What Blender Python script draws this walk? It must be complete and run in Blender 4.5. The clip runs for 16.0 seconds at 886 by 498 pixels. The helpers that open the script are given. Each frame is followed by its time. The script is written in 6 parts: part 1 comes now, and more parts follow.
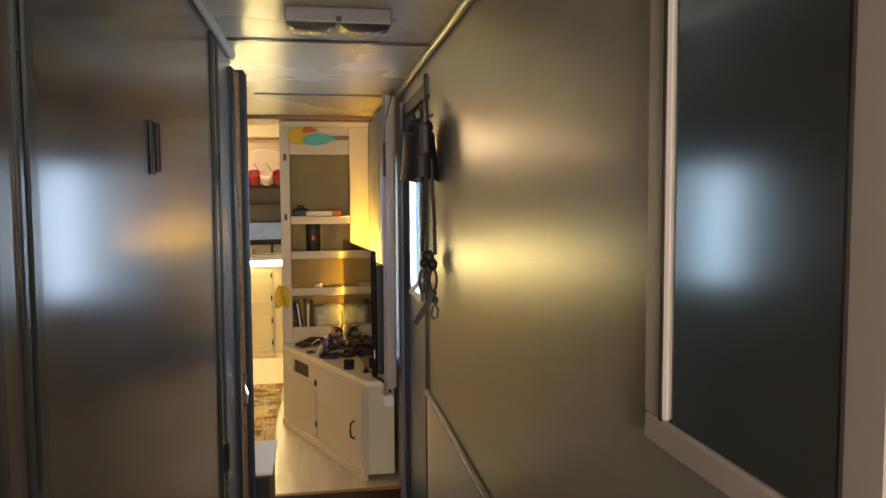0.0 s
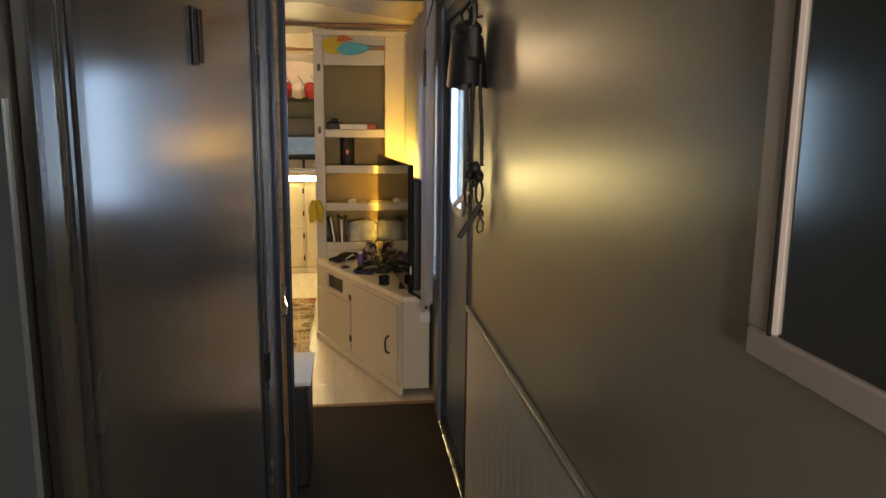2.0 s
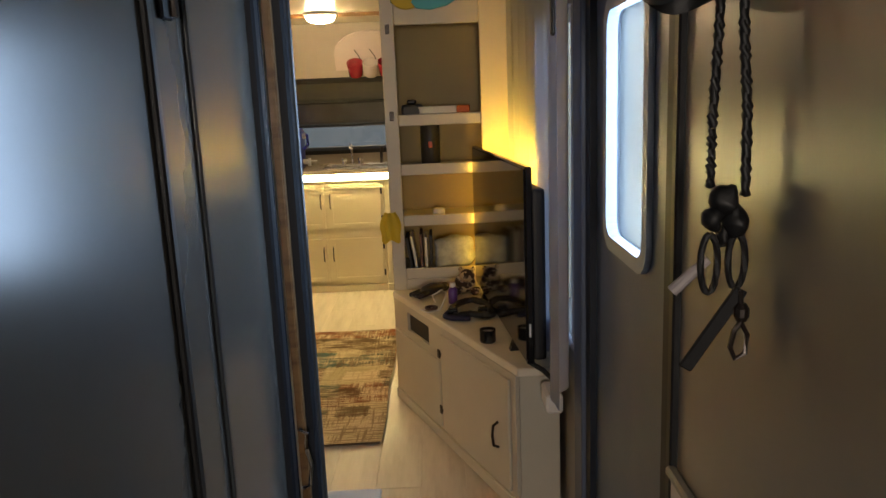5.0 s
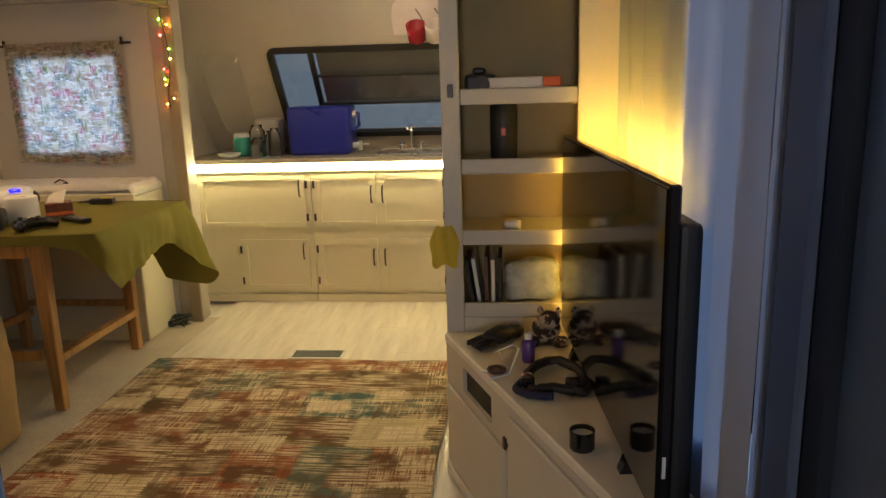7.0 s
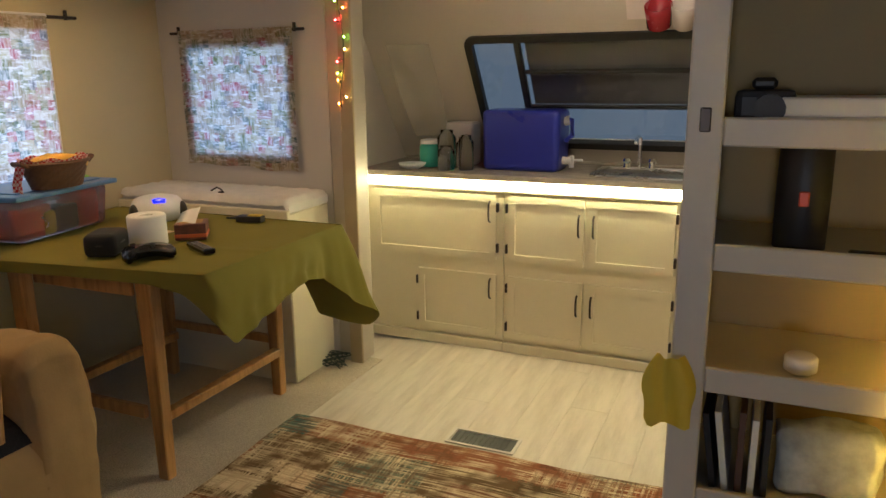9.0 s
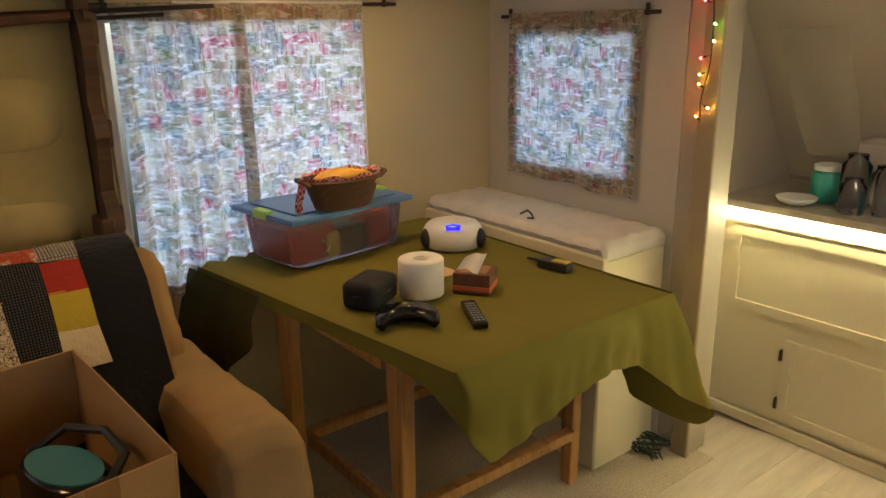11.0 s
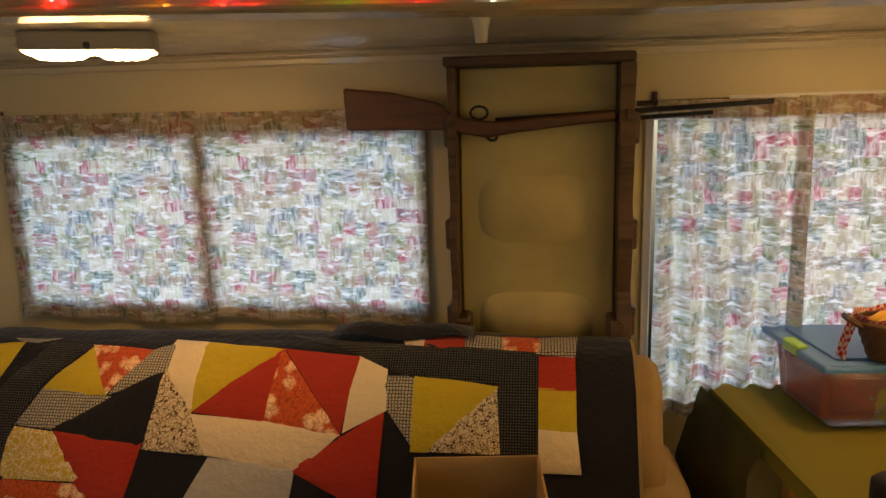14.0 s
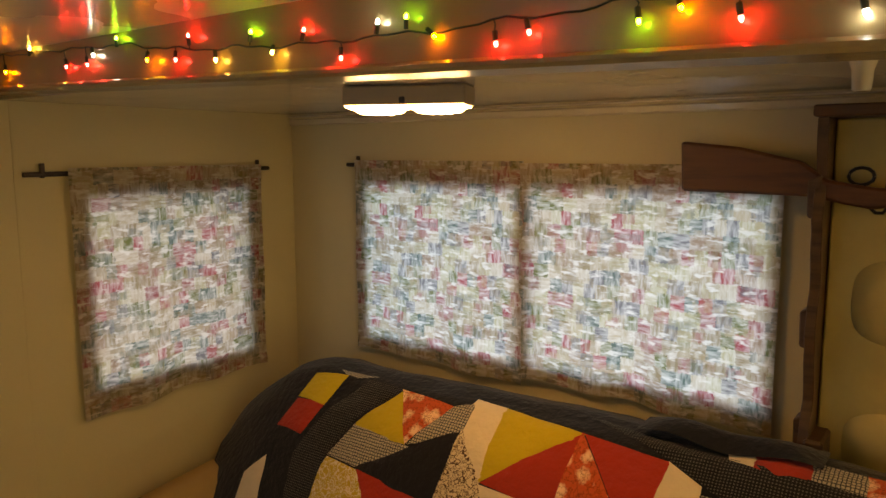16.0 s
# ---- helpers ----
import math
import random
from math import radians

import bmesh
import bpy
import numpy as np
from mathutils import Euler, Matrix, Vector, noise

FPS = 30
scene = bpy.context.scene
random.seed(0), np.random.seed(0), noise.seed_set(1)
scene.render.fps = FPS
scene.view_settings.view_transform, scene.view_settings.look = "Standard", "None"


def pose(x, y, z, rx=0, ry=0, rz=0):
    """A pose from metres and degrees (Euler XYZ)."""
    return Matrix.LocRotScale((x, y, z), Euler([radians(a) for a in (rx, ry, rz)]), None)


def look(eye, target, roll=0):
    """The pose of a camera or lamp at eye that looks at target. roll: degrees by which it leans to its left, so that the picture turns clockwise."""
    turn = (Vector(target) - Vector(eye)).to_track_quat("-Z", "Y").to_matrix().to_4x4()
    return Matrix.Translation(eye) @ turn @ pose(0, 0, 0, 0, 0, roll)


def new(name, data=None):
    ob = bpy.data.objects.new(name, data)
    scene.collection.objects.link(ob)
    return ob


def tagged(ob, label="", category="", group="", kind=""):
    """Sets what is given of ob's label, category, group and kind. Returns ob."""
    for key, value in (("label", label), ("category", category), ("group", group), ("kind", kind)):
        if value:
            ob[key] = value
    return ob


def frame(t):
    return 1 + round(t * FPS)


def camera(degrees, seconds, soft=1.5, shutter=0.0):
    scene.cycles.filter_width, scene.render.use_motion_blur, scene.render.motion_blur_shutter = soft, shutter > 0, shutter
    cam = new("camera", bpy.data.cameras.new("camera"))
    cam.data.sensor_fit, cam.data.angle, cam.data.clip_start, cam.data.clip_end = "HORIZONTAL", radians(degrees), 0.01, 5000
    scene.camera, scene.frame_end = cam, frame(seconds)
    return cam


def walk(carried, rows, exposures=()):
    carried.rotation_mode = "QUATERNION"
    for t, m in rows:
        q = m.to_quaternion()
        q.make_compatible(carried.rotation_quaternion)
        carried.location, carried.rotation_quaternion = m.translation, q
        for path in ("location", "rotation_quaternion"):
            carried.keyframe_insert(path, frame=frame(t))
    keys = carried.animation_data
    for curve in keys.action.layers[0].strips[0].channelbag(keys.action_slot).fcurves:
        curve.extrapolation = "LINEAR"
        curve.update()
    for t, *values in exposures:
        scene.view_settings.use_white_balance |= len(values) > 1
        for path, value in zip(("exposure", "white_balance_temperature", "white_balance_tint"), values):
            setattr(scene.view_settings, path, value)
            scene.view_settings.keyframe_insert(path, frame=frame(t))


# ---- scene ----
cam = camera(62.2, 16.0)
PATH = [
    (0, (0.523, 0.825, 1.375), (0.85, 2.793, 1.239), -0.3),
    (0.5, (0.477, 0.812, 1.376), (0.952, 2.752, 1.273), 0.1),
    (1, (0.429, 0.785, 1.343), (0.969, 2.705, 1.197), 0.3),
    (1.5, (0.435, 0.812, 1.335), (0.779, 2.761, 1.044), 0.5),
    (2, (0.48, 0.909, 1.34), (0.733, 2.862, 0.992), 0.6),
    (2.5, (0.542, 1.119, 1.328), (0.621, 3.08, 0.942), -1.3),
    (3, (0.551, 1.273, 1.353), (0.595, 3.234, 0.961), -1.8),
    (3.5, (0.509, 1.439, 1.334), (0.571, 3.407, 0.986), -2.0),
    (4, (0.507, 1.677, 1.333), (0.539, 3.647, 0.988), -2.4),
    (4.2, (0.502, 1.777, 1.346), (0.522, 3.746, 0.991), -2.4),
    (6.3, (0.562, 2.79, 1.298), (0.502, 4.738, 0.85), -2.6),
    (6.5, (0.569, 2.884, 1.309), (0.458, 4.828, 0.855), -2.8),
    (6.7, (0.554, 2.944, 1.286), (0.408, 4.891, 0.849), -1.8),
    (7, (0.515, 3.094, 1.305), (0.314, 5.032, 0.855), -1.7),
    (7.5, (0.448, 3.326, 1.321), (0.152, 5.252, 0.872), -1.2),
    (8, (0.412, 3.536, 1.321), (-0.072, 5.424, 0.876), -1.4),
    (8.2, (0.42, 3.656, 1.328), (-0.169, 5.516, 0.888), -1.4),
    (10.3, (0.207, 4.606, 1.425), (-0.842, 6.199, 0.824), 1.4),
    (10.5, (0.112, 4.69, 1.45), (-1.077, 6.183, 0.848), 0.9),
    (11, (0.041, 4.816, 1.493), (-1.474, 5.99, 0.923), -0.9),
    (11.5, (-0.107, 4.929, 1.485), (-1.764, 5.911, 0.945), 0.2),
    (12, (-0.183, 4.966, 1.528), (-1.987, 5.661, 1.016), 0.0),
    (12.5, (-0.168, 5.039, 1.57), (-2.074, 5.446, 1.124), -0.3),
    (13, (-0.16, 5.079, 1.576), (-2.104, 5.325, 1.177), -0.4),
    (13.5, (-0.163, 5.099, 1.574), (-2.126, 5.096, 1.192), -1.1),
    (14, (-0.168, 5.109, 1.567), (-2.116, 4.839, 1.2), -1.4),
    (14.5, (-0.233, 5.096, 1.571), (-2.15, 4.643, 1.225), -0.6),
    (15, (-0.323, 5.063, 1.579), (-2.182, 4.395, 1.262), -0.1),
    (15.5, (-0.391, 5.075, 1.597), (-2.144, 4.155, 1.316), -0.2),
    (16, (-0.449, 5.135, 1.616), (-2.051, 3.967, 1.353), -0.2),
]
walk(cam, [(t, look(eye, target, roll)) for t, eye, target, roll in PATH], [(0, 2.5, 7600, 10), (0.5, 2.17, 7600, 10), (1, 2.22, 7500, 10), (1.5, 2.32, 7300, 10), (2, 2.22, 7150, 10), (3, 1.92, 7100, 10), (4.2, 1.88, 7050, 10), (6.3, 1.78, 6500, 10), (8.2, 1.72, 5400, 10), (10.3, 1.54, 5650, 10), (11.5, 1.62, 5850, 10), (12, 1.80, 5850, 10), (12.7, 1.57, 6200, 10), (13.5, 1.47, 6800, 10), (14.5, 1.55, 7500, 10), (16, 1.42, 8200, 10)])

# ---- world and large lights ----
world = bpy.data.worlds.new("sky")
scene.world = world
world.use_nodes = True
sky = world.node_tree.nodes.new("ShaderNodeTexSky")
sky.sky_type, sky.sun_disc = "NISHITA", False
sky.sun_elevation, sky.sun_rotation = radians(35), radians(200)
world.node_tree.links.new(sky.outputs[0], world.node_tree.nodes["Background"].inputs[0])
world.node_tree.nodes["Background"].inputs[1].default_value = 0.1


def window_light(name, m, wide, high, watts, colour=(0.68, 0.83, 1.0)):
    lamp = bpy.data.lights.new(name, "AREA")
    lamp.shape, lamp.size, lamp.size_y, lamp.energy, lamp.color = "RECTANGLE", wide, high, watts, colour
    ob = new(name, lamp)
    ob.matrix_world = m
    return ob


SOFA_WINDOW = (3.445, 4.735, 0.985, 1.505)
TABLE_WINDOW = (5.42, 6.28, 0.70, 1.53)
FAR_WINDOW = (-2.15, -1.60, 0.98, 1.47)
NEAR_WINDOW = (-2.11, -1.55, 0.93, 1.49)
SIDE_WINDOW = (4.16, 4.62, 0.64, 1.56)
window_light("daylight_sofa_window", look((-2.337, 4.09, 1.245), (0, 4.09, 1.245)), 1.29, 0.52, 1.34, (0.58, 0.77, 1.0))
window_light("daylight_table_window", look((-2.337, 5.85, 1.115), (0, 5.86, 1.115)), 0.85, 0.83, 1.3)
window_light("daylight_far_window", look((-1.875, 6.922, 1.225), (-1.875, 0, 1.225)), 0.55, 0.49, 0.44, (0.62, 0.78, 1.0))
window_light("daylight_near_window", look((-1.83, 3.068, 1.21), (-1.83, 9, 1.21)), 0.56, 0.56, 0.235, (0.60, 0.77, 1.0))

# Unseen fill lamp added at the closed south end; no window is there.
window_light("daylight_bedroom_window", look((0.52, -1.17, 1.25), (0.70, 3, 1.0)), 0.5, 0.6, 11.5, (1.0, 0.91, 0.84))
window_light("daylight_door_window", look((0.904, 3.64, 1.26), (0, 3.64, 1.26)), 0.30, 0.49, 1.15, (0.45, 0.66, 1.0))

# ---- materials ----


def tree(name):
    m = bpy.data.materials.new(name)
    m.use_nodes = True
    t = m.node_tree
    return m, t, t.nodes["Principled BSDF"]


def node(t, kind, **values):
    n = t.nodes.new(kind)
    for key, value in values.items():
        if key in ("operation", "blend_type", "data_type", "distance", "feature", "wave_type", "bands_direction", "interpolation"):
            if key == "operation":
                n.operation = value
            elif key == "blend_type":
                n.blend_type = value
            elif key == "data_type":
                n.data_type = value
            elif key == "distance":
                n.distance = value
            elif key == "feature":
                n.feature = value
            elif key == "bands_direction":
                n.bands_direction = value
        else:
            n.inputs[key.replace("_", " ")].default_value = value
    return n


def ramp(t, stops, constant=False):
    n = t.nodes.new("ShaderNodeValToRGB")
    if constant:
        n.color_ramp.interpolation = "CONSTANT"
    e = n.color_ramp.elements
    while len(e) < len(stops):
        e.new(0.5)
    for el, (at, c) in zip(e, stops):
        el.position = at
        el.color = (*c, 1) if len(c) == 3 else c
    return n


def mix(t, fac, a, b, blend="MIX"):
    n = t.nodes.new("ShaderNodeMix")
    n.data_type, n.blend_type = "RGBA", blend
    for sock, val in ((n.inputs[0], fac), (n.inputs[6], a), (n.inputs[7], b)):
        if isinstance(val, (int, float)):
            sock.default_value = val
        elif isinstance(val, tuple):
            sock.default_value = (*val, 1)
        else:
            t.links.new(val, sock)
    return n.outputs[2]


def maths(t, op, a, b=0.0):
    n = t.nodes.new("ShaderNodeMath")
    n.operation = op
    for sock, val in ((n.inputs[0], a), (n.inputs[1], b)):
        if isinstance(val, (int, float)):
            sock.default_value = val
        else:
            t.links.new(val, sock)
    return n.outputs[0]


def coords(t, scale=(1, 1, 1), uv=False):
    c = t.nodes.new("ShaderNodeTexCoord")
    mp = t.nodes.new("ShaderNodeMapping")
    mp.inputs["Scale"].default_value = scale
    t.links.new(c.outputs["UV" if uv else "Object"], mp.inputs["Vector"])
    return mp.outputs["Vector"]


def noise_of(t, vec, scale, detail=4, rough=0.55):
    n = t.nodes.new("ShaderNodeTexNoise")
    n.inputs["Scale"].default_value, n.inputs["Detail"].default_value, n.inputs["Roughness"].default_value = scale, detail, rough
    t.links.new(vec, n.inputs["Vector"])
    return n.outputs["Fac"]


def bump(t, bsdf, height, strength, dist=0.004):
    b = t.nodes.new("ShaderNodeBump")
    b.inputs["Strength"].default_value, b.inputs["Distance"].default_value = strength, dist
    t.links.new(height, b.inputs["Height"])
    t.links.new(b.outputs["Normal"], bsdf.inputs["Normal"])


def mat(name, base, rough=0.5, metal=0.0, var=0.12, scale=5.0, grain=90.0, relief=0.15, stretch=(1, 1, 1), spec=0.5, wear=0.06, per_piece=0.0):
    """Painted, plastic, cloth or metal surface with stains at one scale and grain at another."""
    m, t, p = tree(name)
    v = coords(t, stretch)
    big, fine = noise_of(t, v, scale, 5), noise_of(t, v, grain, 3)
    dark, light = tuple(c * (1 - var) for c in base), tuple(min(c * (1 + var), 1) for c in base)
    r = ramp(t, [(0.1, dark), (0.9, light)])
    t.links.new(big, r.inputs[0])
    col = mix(t, maths(t, "MULTIPLY", fine, wear * 2), r.outputs[0], tuple(c * 0.6 for c in base))
    if per_piece:
        info = t.nodes.new("ShaderNodeObjectInfo")
        k = maths(t, "MULTIPLY", info.outputs["Random"], per_piece)
        col = mix(t, k, col, tuple(c * 0.62 for c in base))
    t.links.new(col, p.inputs["Base Color"])
    rr = ramp(t, [(0.0, (max(rough - 0.08, 0.02),) * 3), (1.0, (min(rough + 0.08, 1),) * 3)])
    t.links.new(big, rr.inputs[0])
    t.links.new(rr.outputs[0], p.inputs["Roughness"])
    p.inputs["Metallic"].default_value = metal
    p.inputs["Specular IOR Level"].default_value = spec
    bump(t, p, fine, relief, 0.002)
    return m


def wood(name, base, dark, rough=0.45, stretch=(14, 14, 1.2), spec=0.4, per_piece=0.0, relief=0.2):
    m, t, p = tree(name)
    v = coords(t, stretch)
    g = noise_of(t, v, 2.6, 8, 0.65)
    b = noise_of(t, coords(t), 2.2, 3)
    r = ramp(t, [(0.32, dark), (0.52, base), (0.72, tuple(min(1, c * 1.18) for c in base))])
    t.links.new(g, r.inputs[0])
    col = mix(t, maths(t, "MULTIPLY", b, 0.35), r.outputs[0], dark)
    if per_piece:
        info = t.nodes.new("ShaderNodeObjectInfo")
        col = mix(t, maths(t, "MULTIPLY", info.outputs["Random"], per_piece), col, dark)
    t.links.new(col, p.inputs["Base Color"])
    p.inputs["Roughness"].default_value, p.inputs["Specular IOR Level"].default_value = rough, spec
    bump(t, p, g, relief, 0.002)
    return m


def glow(name, colour, strength, base=(0.5, 0.5, 0.5)):
    m, t, p = tree(name)
    p.inputs["Base Color"].default_value = (*base, 1)
    p.inputs["Emission Color"].default_value, p.inputs["Emission Strength"].default_value = (*colour, 1), strength
    return m


def glass(name, colour=(0.95, 0.97, 1.0), rough=0.0, ior=1.45, alpha=1.0):
    m, t, p = tree(name)
    p.inputs["Base Color"].default_value = (*colour, 1)
    p.inputs["Transmission Weight"].default_value = alpha
    p.inputs["Roughness"].default_value, p.inputs["IOR"].default_value = rough, ior
    return m


def carpet(name, base, rough=0.95):
    m, t, p = tree(name)
    v = coords(t)
    tuft, blot = noise_of(t, v, 220, 3, 0.7), noise_of(t, v, 3.5, 5, 0.6)
    r = ramp(t, [(0.3, tuple(c * 0.55 for c in base)), (0.7, tuple(min(1, c * 1.35) for c in base))])
    t.links.new(tuft, r.inputs[0])
    r2 = ramp(t, [(0.35, (0.0,) * 3), (0.7, (0.45,) * 3)])
    t.links.new(blot, r2.inputs[0])
    col = mix(t, r2.outputs[0], r.outputs[0], tuple(c * 0.62 for c in base))
    t.links.new(col, p.inputs["Base Color"])
    p.inputs["Roughness"].default_value, p.inputs["Specular IOR Level"].default_value = rough, 0.1
    bump(t, p, tuft, 0.8, 0.006)
    return m


def blocks(t, uv, nu, nv, ragged, seed):
    """Random values of staggered rectangular blocks, nu by nv to the metre, with frayed edges."""
    def wander(scale):
        mp = t.nodes.new("ShaderNodeMapping")
        mp.inputs["Scale"].default_value, mp.inputs["Location"].default_value = (*scale, 1), (seed, seed * 1.7, 0)
        t.links.new(uv, mp.inputs["Vector"])
        return maths(t, "MULTIPLY", maths(t, "SUBTRACT", noise_of(t, mp.outputs[0], 1.0, 2), 0.5), ragged)

    def random_of(kind, value):
        n = t.nodes.new("ShaderNodeTexWhiteNoise")
        n.noise_dimensions = kind
        t.links.new(value, n.inputs["W" if kind == "1D" else "Vector"])
        return n
    axes = t.nodes.new("ShaderNodeSeparateXYZ")
    t.links.new(uv, axes.inputs[0])
    u = maths(t, "ADD", axes.outputs[0], wander((9, 190)))
    v = maths(t, "ADD", axes.outputs[1], wander((190, 9)))
    row = maths(t, "FLOOR", maths(t, "ADD", maths(t, "MULTIPLY", v, nv), seed))
    own = random_of("1D", row).outputs["Value"]
    wide = maths(t, "MULTIPLY", maths(t, "ADD", maths(t, "MULTIPLY", own, 0.7), 0.65), nu)
    col = maths(t, "FLOOR", maths(t, "ADD", maths(t, "MULTIPLY", u, wide), maths(t, "MULTIPLY", own, 37.0)))
    cell = t.nodes.new("ShaderNodeCombineXYZ")
    t.links.new(row, cell.inputs[0])
    t.links.new(col, cell.inputs[1])
    parts = t.nodes.new("ShaderNodeSeparateColor")
    t.links.new(random_of("2D", cell.outputs[0]).outputs["Color"], parts.inputs[0])
    return parts.outputs


def print_cloth(name, sheer=0.5):
    """Sheer white cotton with a block print of hatched red, teal, olive and grey strokes."""
    m, t, p = tree(name)
    uv = coords(t, uv=True)

    def streaks(sx, sy, lo, hi):
        mp = t.nodes.new("ShaderNodeMapping")
        mp.inputs["Scale"].default_value = (sx, sy, 1)
        t.links.new(uv, mp.inputs["Vector"])
        r = ramp(t, [(lo, (0, 0, 0)), (hi, (1, 1, 1))])
        t.links.new(noise_of(t, mp.outputs[0], 1.0, 2), r.inputs[0])
        return r.outputs[0]

    white, tan = (0.84, 0.85, 0.87), (0.30, 0.25, 0.17)
    a = blocks(t, uv, 25, 25, 0.014, 3.1)
    ra = ramp(t, [(0, tan), (0.13, (0.36, 0.055, 0.10)), (0.22, (0.52, 0.47, 0.38)), (0.36, (0.05, 0.14, 0.15)), (0.48, (0.12, 0.17, 0.07)),
                  (0.60, (0.33, 0.24, 0.19)), (0.72, (0.46, 0.45, 0.30)), (0.85, (0.13, 0.16, 0.21)), (0.94, (0.30, 0.08, 0.11))], True)
    t.links.new(a[0], ra.inputs[0])
    b = blocks(t, uv, 21, 38, 0.014, 9.4)
    rb = ramp(t, [(0, tan), (0.30, (0.16, 0.215, 0.225)), (0.42, (0.28, 0.22, 0.11)), (0.58, (0.50, 0.41, 0.28)), (0.77, (0.34, 0.07, 0.10)),
                  (0.84, (0.04, 0.13, 0.17)), (0.93, (0.11, 0.14, 0.04))], True)
    t.links.new(b[1], rb.inputs[0])
    hatch = mix(t, maths(t, "GREATER_THAN", a[2], 0.35), streaks(26, 95, 0.36, 0.66), streaks(95, 24, 0.36, 0.66))
    hatch = mix(t, maths(t, "GREATER_THAN", a[1], 0.80), hatch, streaks(45, 60, 0.30, 0.62))
    col = mix(t, maths(t, "ADD", maths(t, "MULTIPLY", hatch, 0.6), 0.38), white, ra.outputs[0])
    under = maths(t, "MULTIPLY", maths(t, "GREATER_THAN", b[0], 0.50), maths(t, "MULTIPLY", streaks(60, 24, 0.30, 0.60), 0.55))
    col = mix(t, under, col, rb.outputs[0])
    col = mix(t, maths(t, "MULTIPLY", streaks(24, 60, 0.55, 0.66), 0.85), col, white)
    p.inputs["Roughness"].default_value, p.inputs["Specular IOR Level"].default_value = 0.9, 0.1
    # Reflected colour is browned to imitate warm lamplight where no daylight comes through.
    t.links.new(mix(t, 0.55, col, (0.27, 0.17, 0.06)), p.inputs["Base Color"])
    tr = t.nodes.new("ShaderNodeBsdfTranslucent")
    t.links.new(col, tr.inputs["Color"])
    ms = t.nodes.new("ShaderNodeMixShader")
    ms.inputs[0].default_value = sheer
    t.links.new(p.outputs[0], ms.inputs[1])
    t.links.new(tr.outputs[0], ms.inputs[2])
    t.links.new(ms.outputs[0], t.nodes["Material Output"].inputs["Surface"])
    weave = noise_of(t, coords(t, (1, 1, 1), True), 500, 2)
    bump(t, p, weave, 0.2, 0.001)
    return m


def rug_weave(name):
    """Distressed block pattern in rust, cream, teal and olive brown."""
    m, t, p = tree(name)
    uv = coords(t, uv=True)

    def streak(sx, sy, lo, hi):
        mp = t.nodes.new("ShaderNodeMapping")
        mp.inputs["Scale"].default_value = (sx, sy, 1)
        t.links.new(uv, mp.inputs["Vector"])
        r = ramp(t, [(lo, (0, 0, 0)), (hi, (1, 1, 1))])
        t.links.new(noise_of(t, mp.outputs[0], 1.0, 2, 0.6), r.inputs[0])
        return r.outputs[0]

    cream = (0.66, 0.53, 0.34)
    c = blocks(t, uv, 3.0, 4.2, 0.06, 4.3)
    r = ramp(t, [(0, (0.27, 0.085, 0.032)), (0.20, (0.13, 0.085, 0.04)), (0.36, (0.60, 0.48, 0.29)), (0.43, (0.06, 0.125, 0.11)), (0.60, (0.25, 0.10, 0.045)),
                 (0.78, (0.48, 0.40, 0.23)), (0.86, (0.10, 0.125, 0.09))], True)
    t.links.new(c[0], r.inputs[0])
    d = blocks(t, uv, 6, 9, 0.06, 7.7)
    r2 = ramp(t, [(0, (0.16, 0.06, 0.03)), (0.30, (0.08, 0.055, 0.025)), (0.55, cream), (0.85, (0.06, 0.10, 0.085))], True)
    t.links.new(d[1], r2.inputs[0])
    col = mix(t, maths(t, "MULTIPLY", maths(t, "GREATER_THAN", d[0], 0.66), 0.8), r.outputs[0], r2.outputs[0])
    rows_h, rows_v = streak(4.0, 100, 0.45, 0.55), streak(110, 4.0, 0.47, 0.57)
    fray = maths(t, "MAXIMUM", rows_h, maths(t, "MULTIPLY", rows_v, maths(t, "GREATER_THAN", c[2], 0.45)))
    lots = streak(7, 8, 0.38, 0.58)
    col = mix(t, maths(t, "MULTIPLY", maths(t, "MULTIPLY", fray, lots), 0.9), col, cream)
    dark_rows = maths(t, "MAXIMUM", streak(5, 95, 0.50, 0.57), streak(95, 6, 0.52, 0.60))
    col = mix(t, maths(t, "MULTIPLY", maths(t, "MULTIPLY", dark_rows, maths(t, "ADD", maths(t, "MULTIPLY", maths(t, "LESS_THAN", c[1], 0.55), 0.5), 0.5)), 0.6), col, (0.13, 0.06, 0.028))
    t.links.new(col, p.inputs["Base Color"])
    p.inputs["Roughness"].default_value, p.inputs["Specular IOR Level"].default_value = 0.95, 0.1
    bump(t, p, noise_of(t, uv, 300, 3), 0.5, 0.003)
    return m


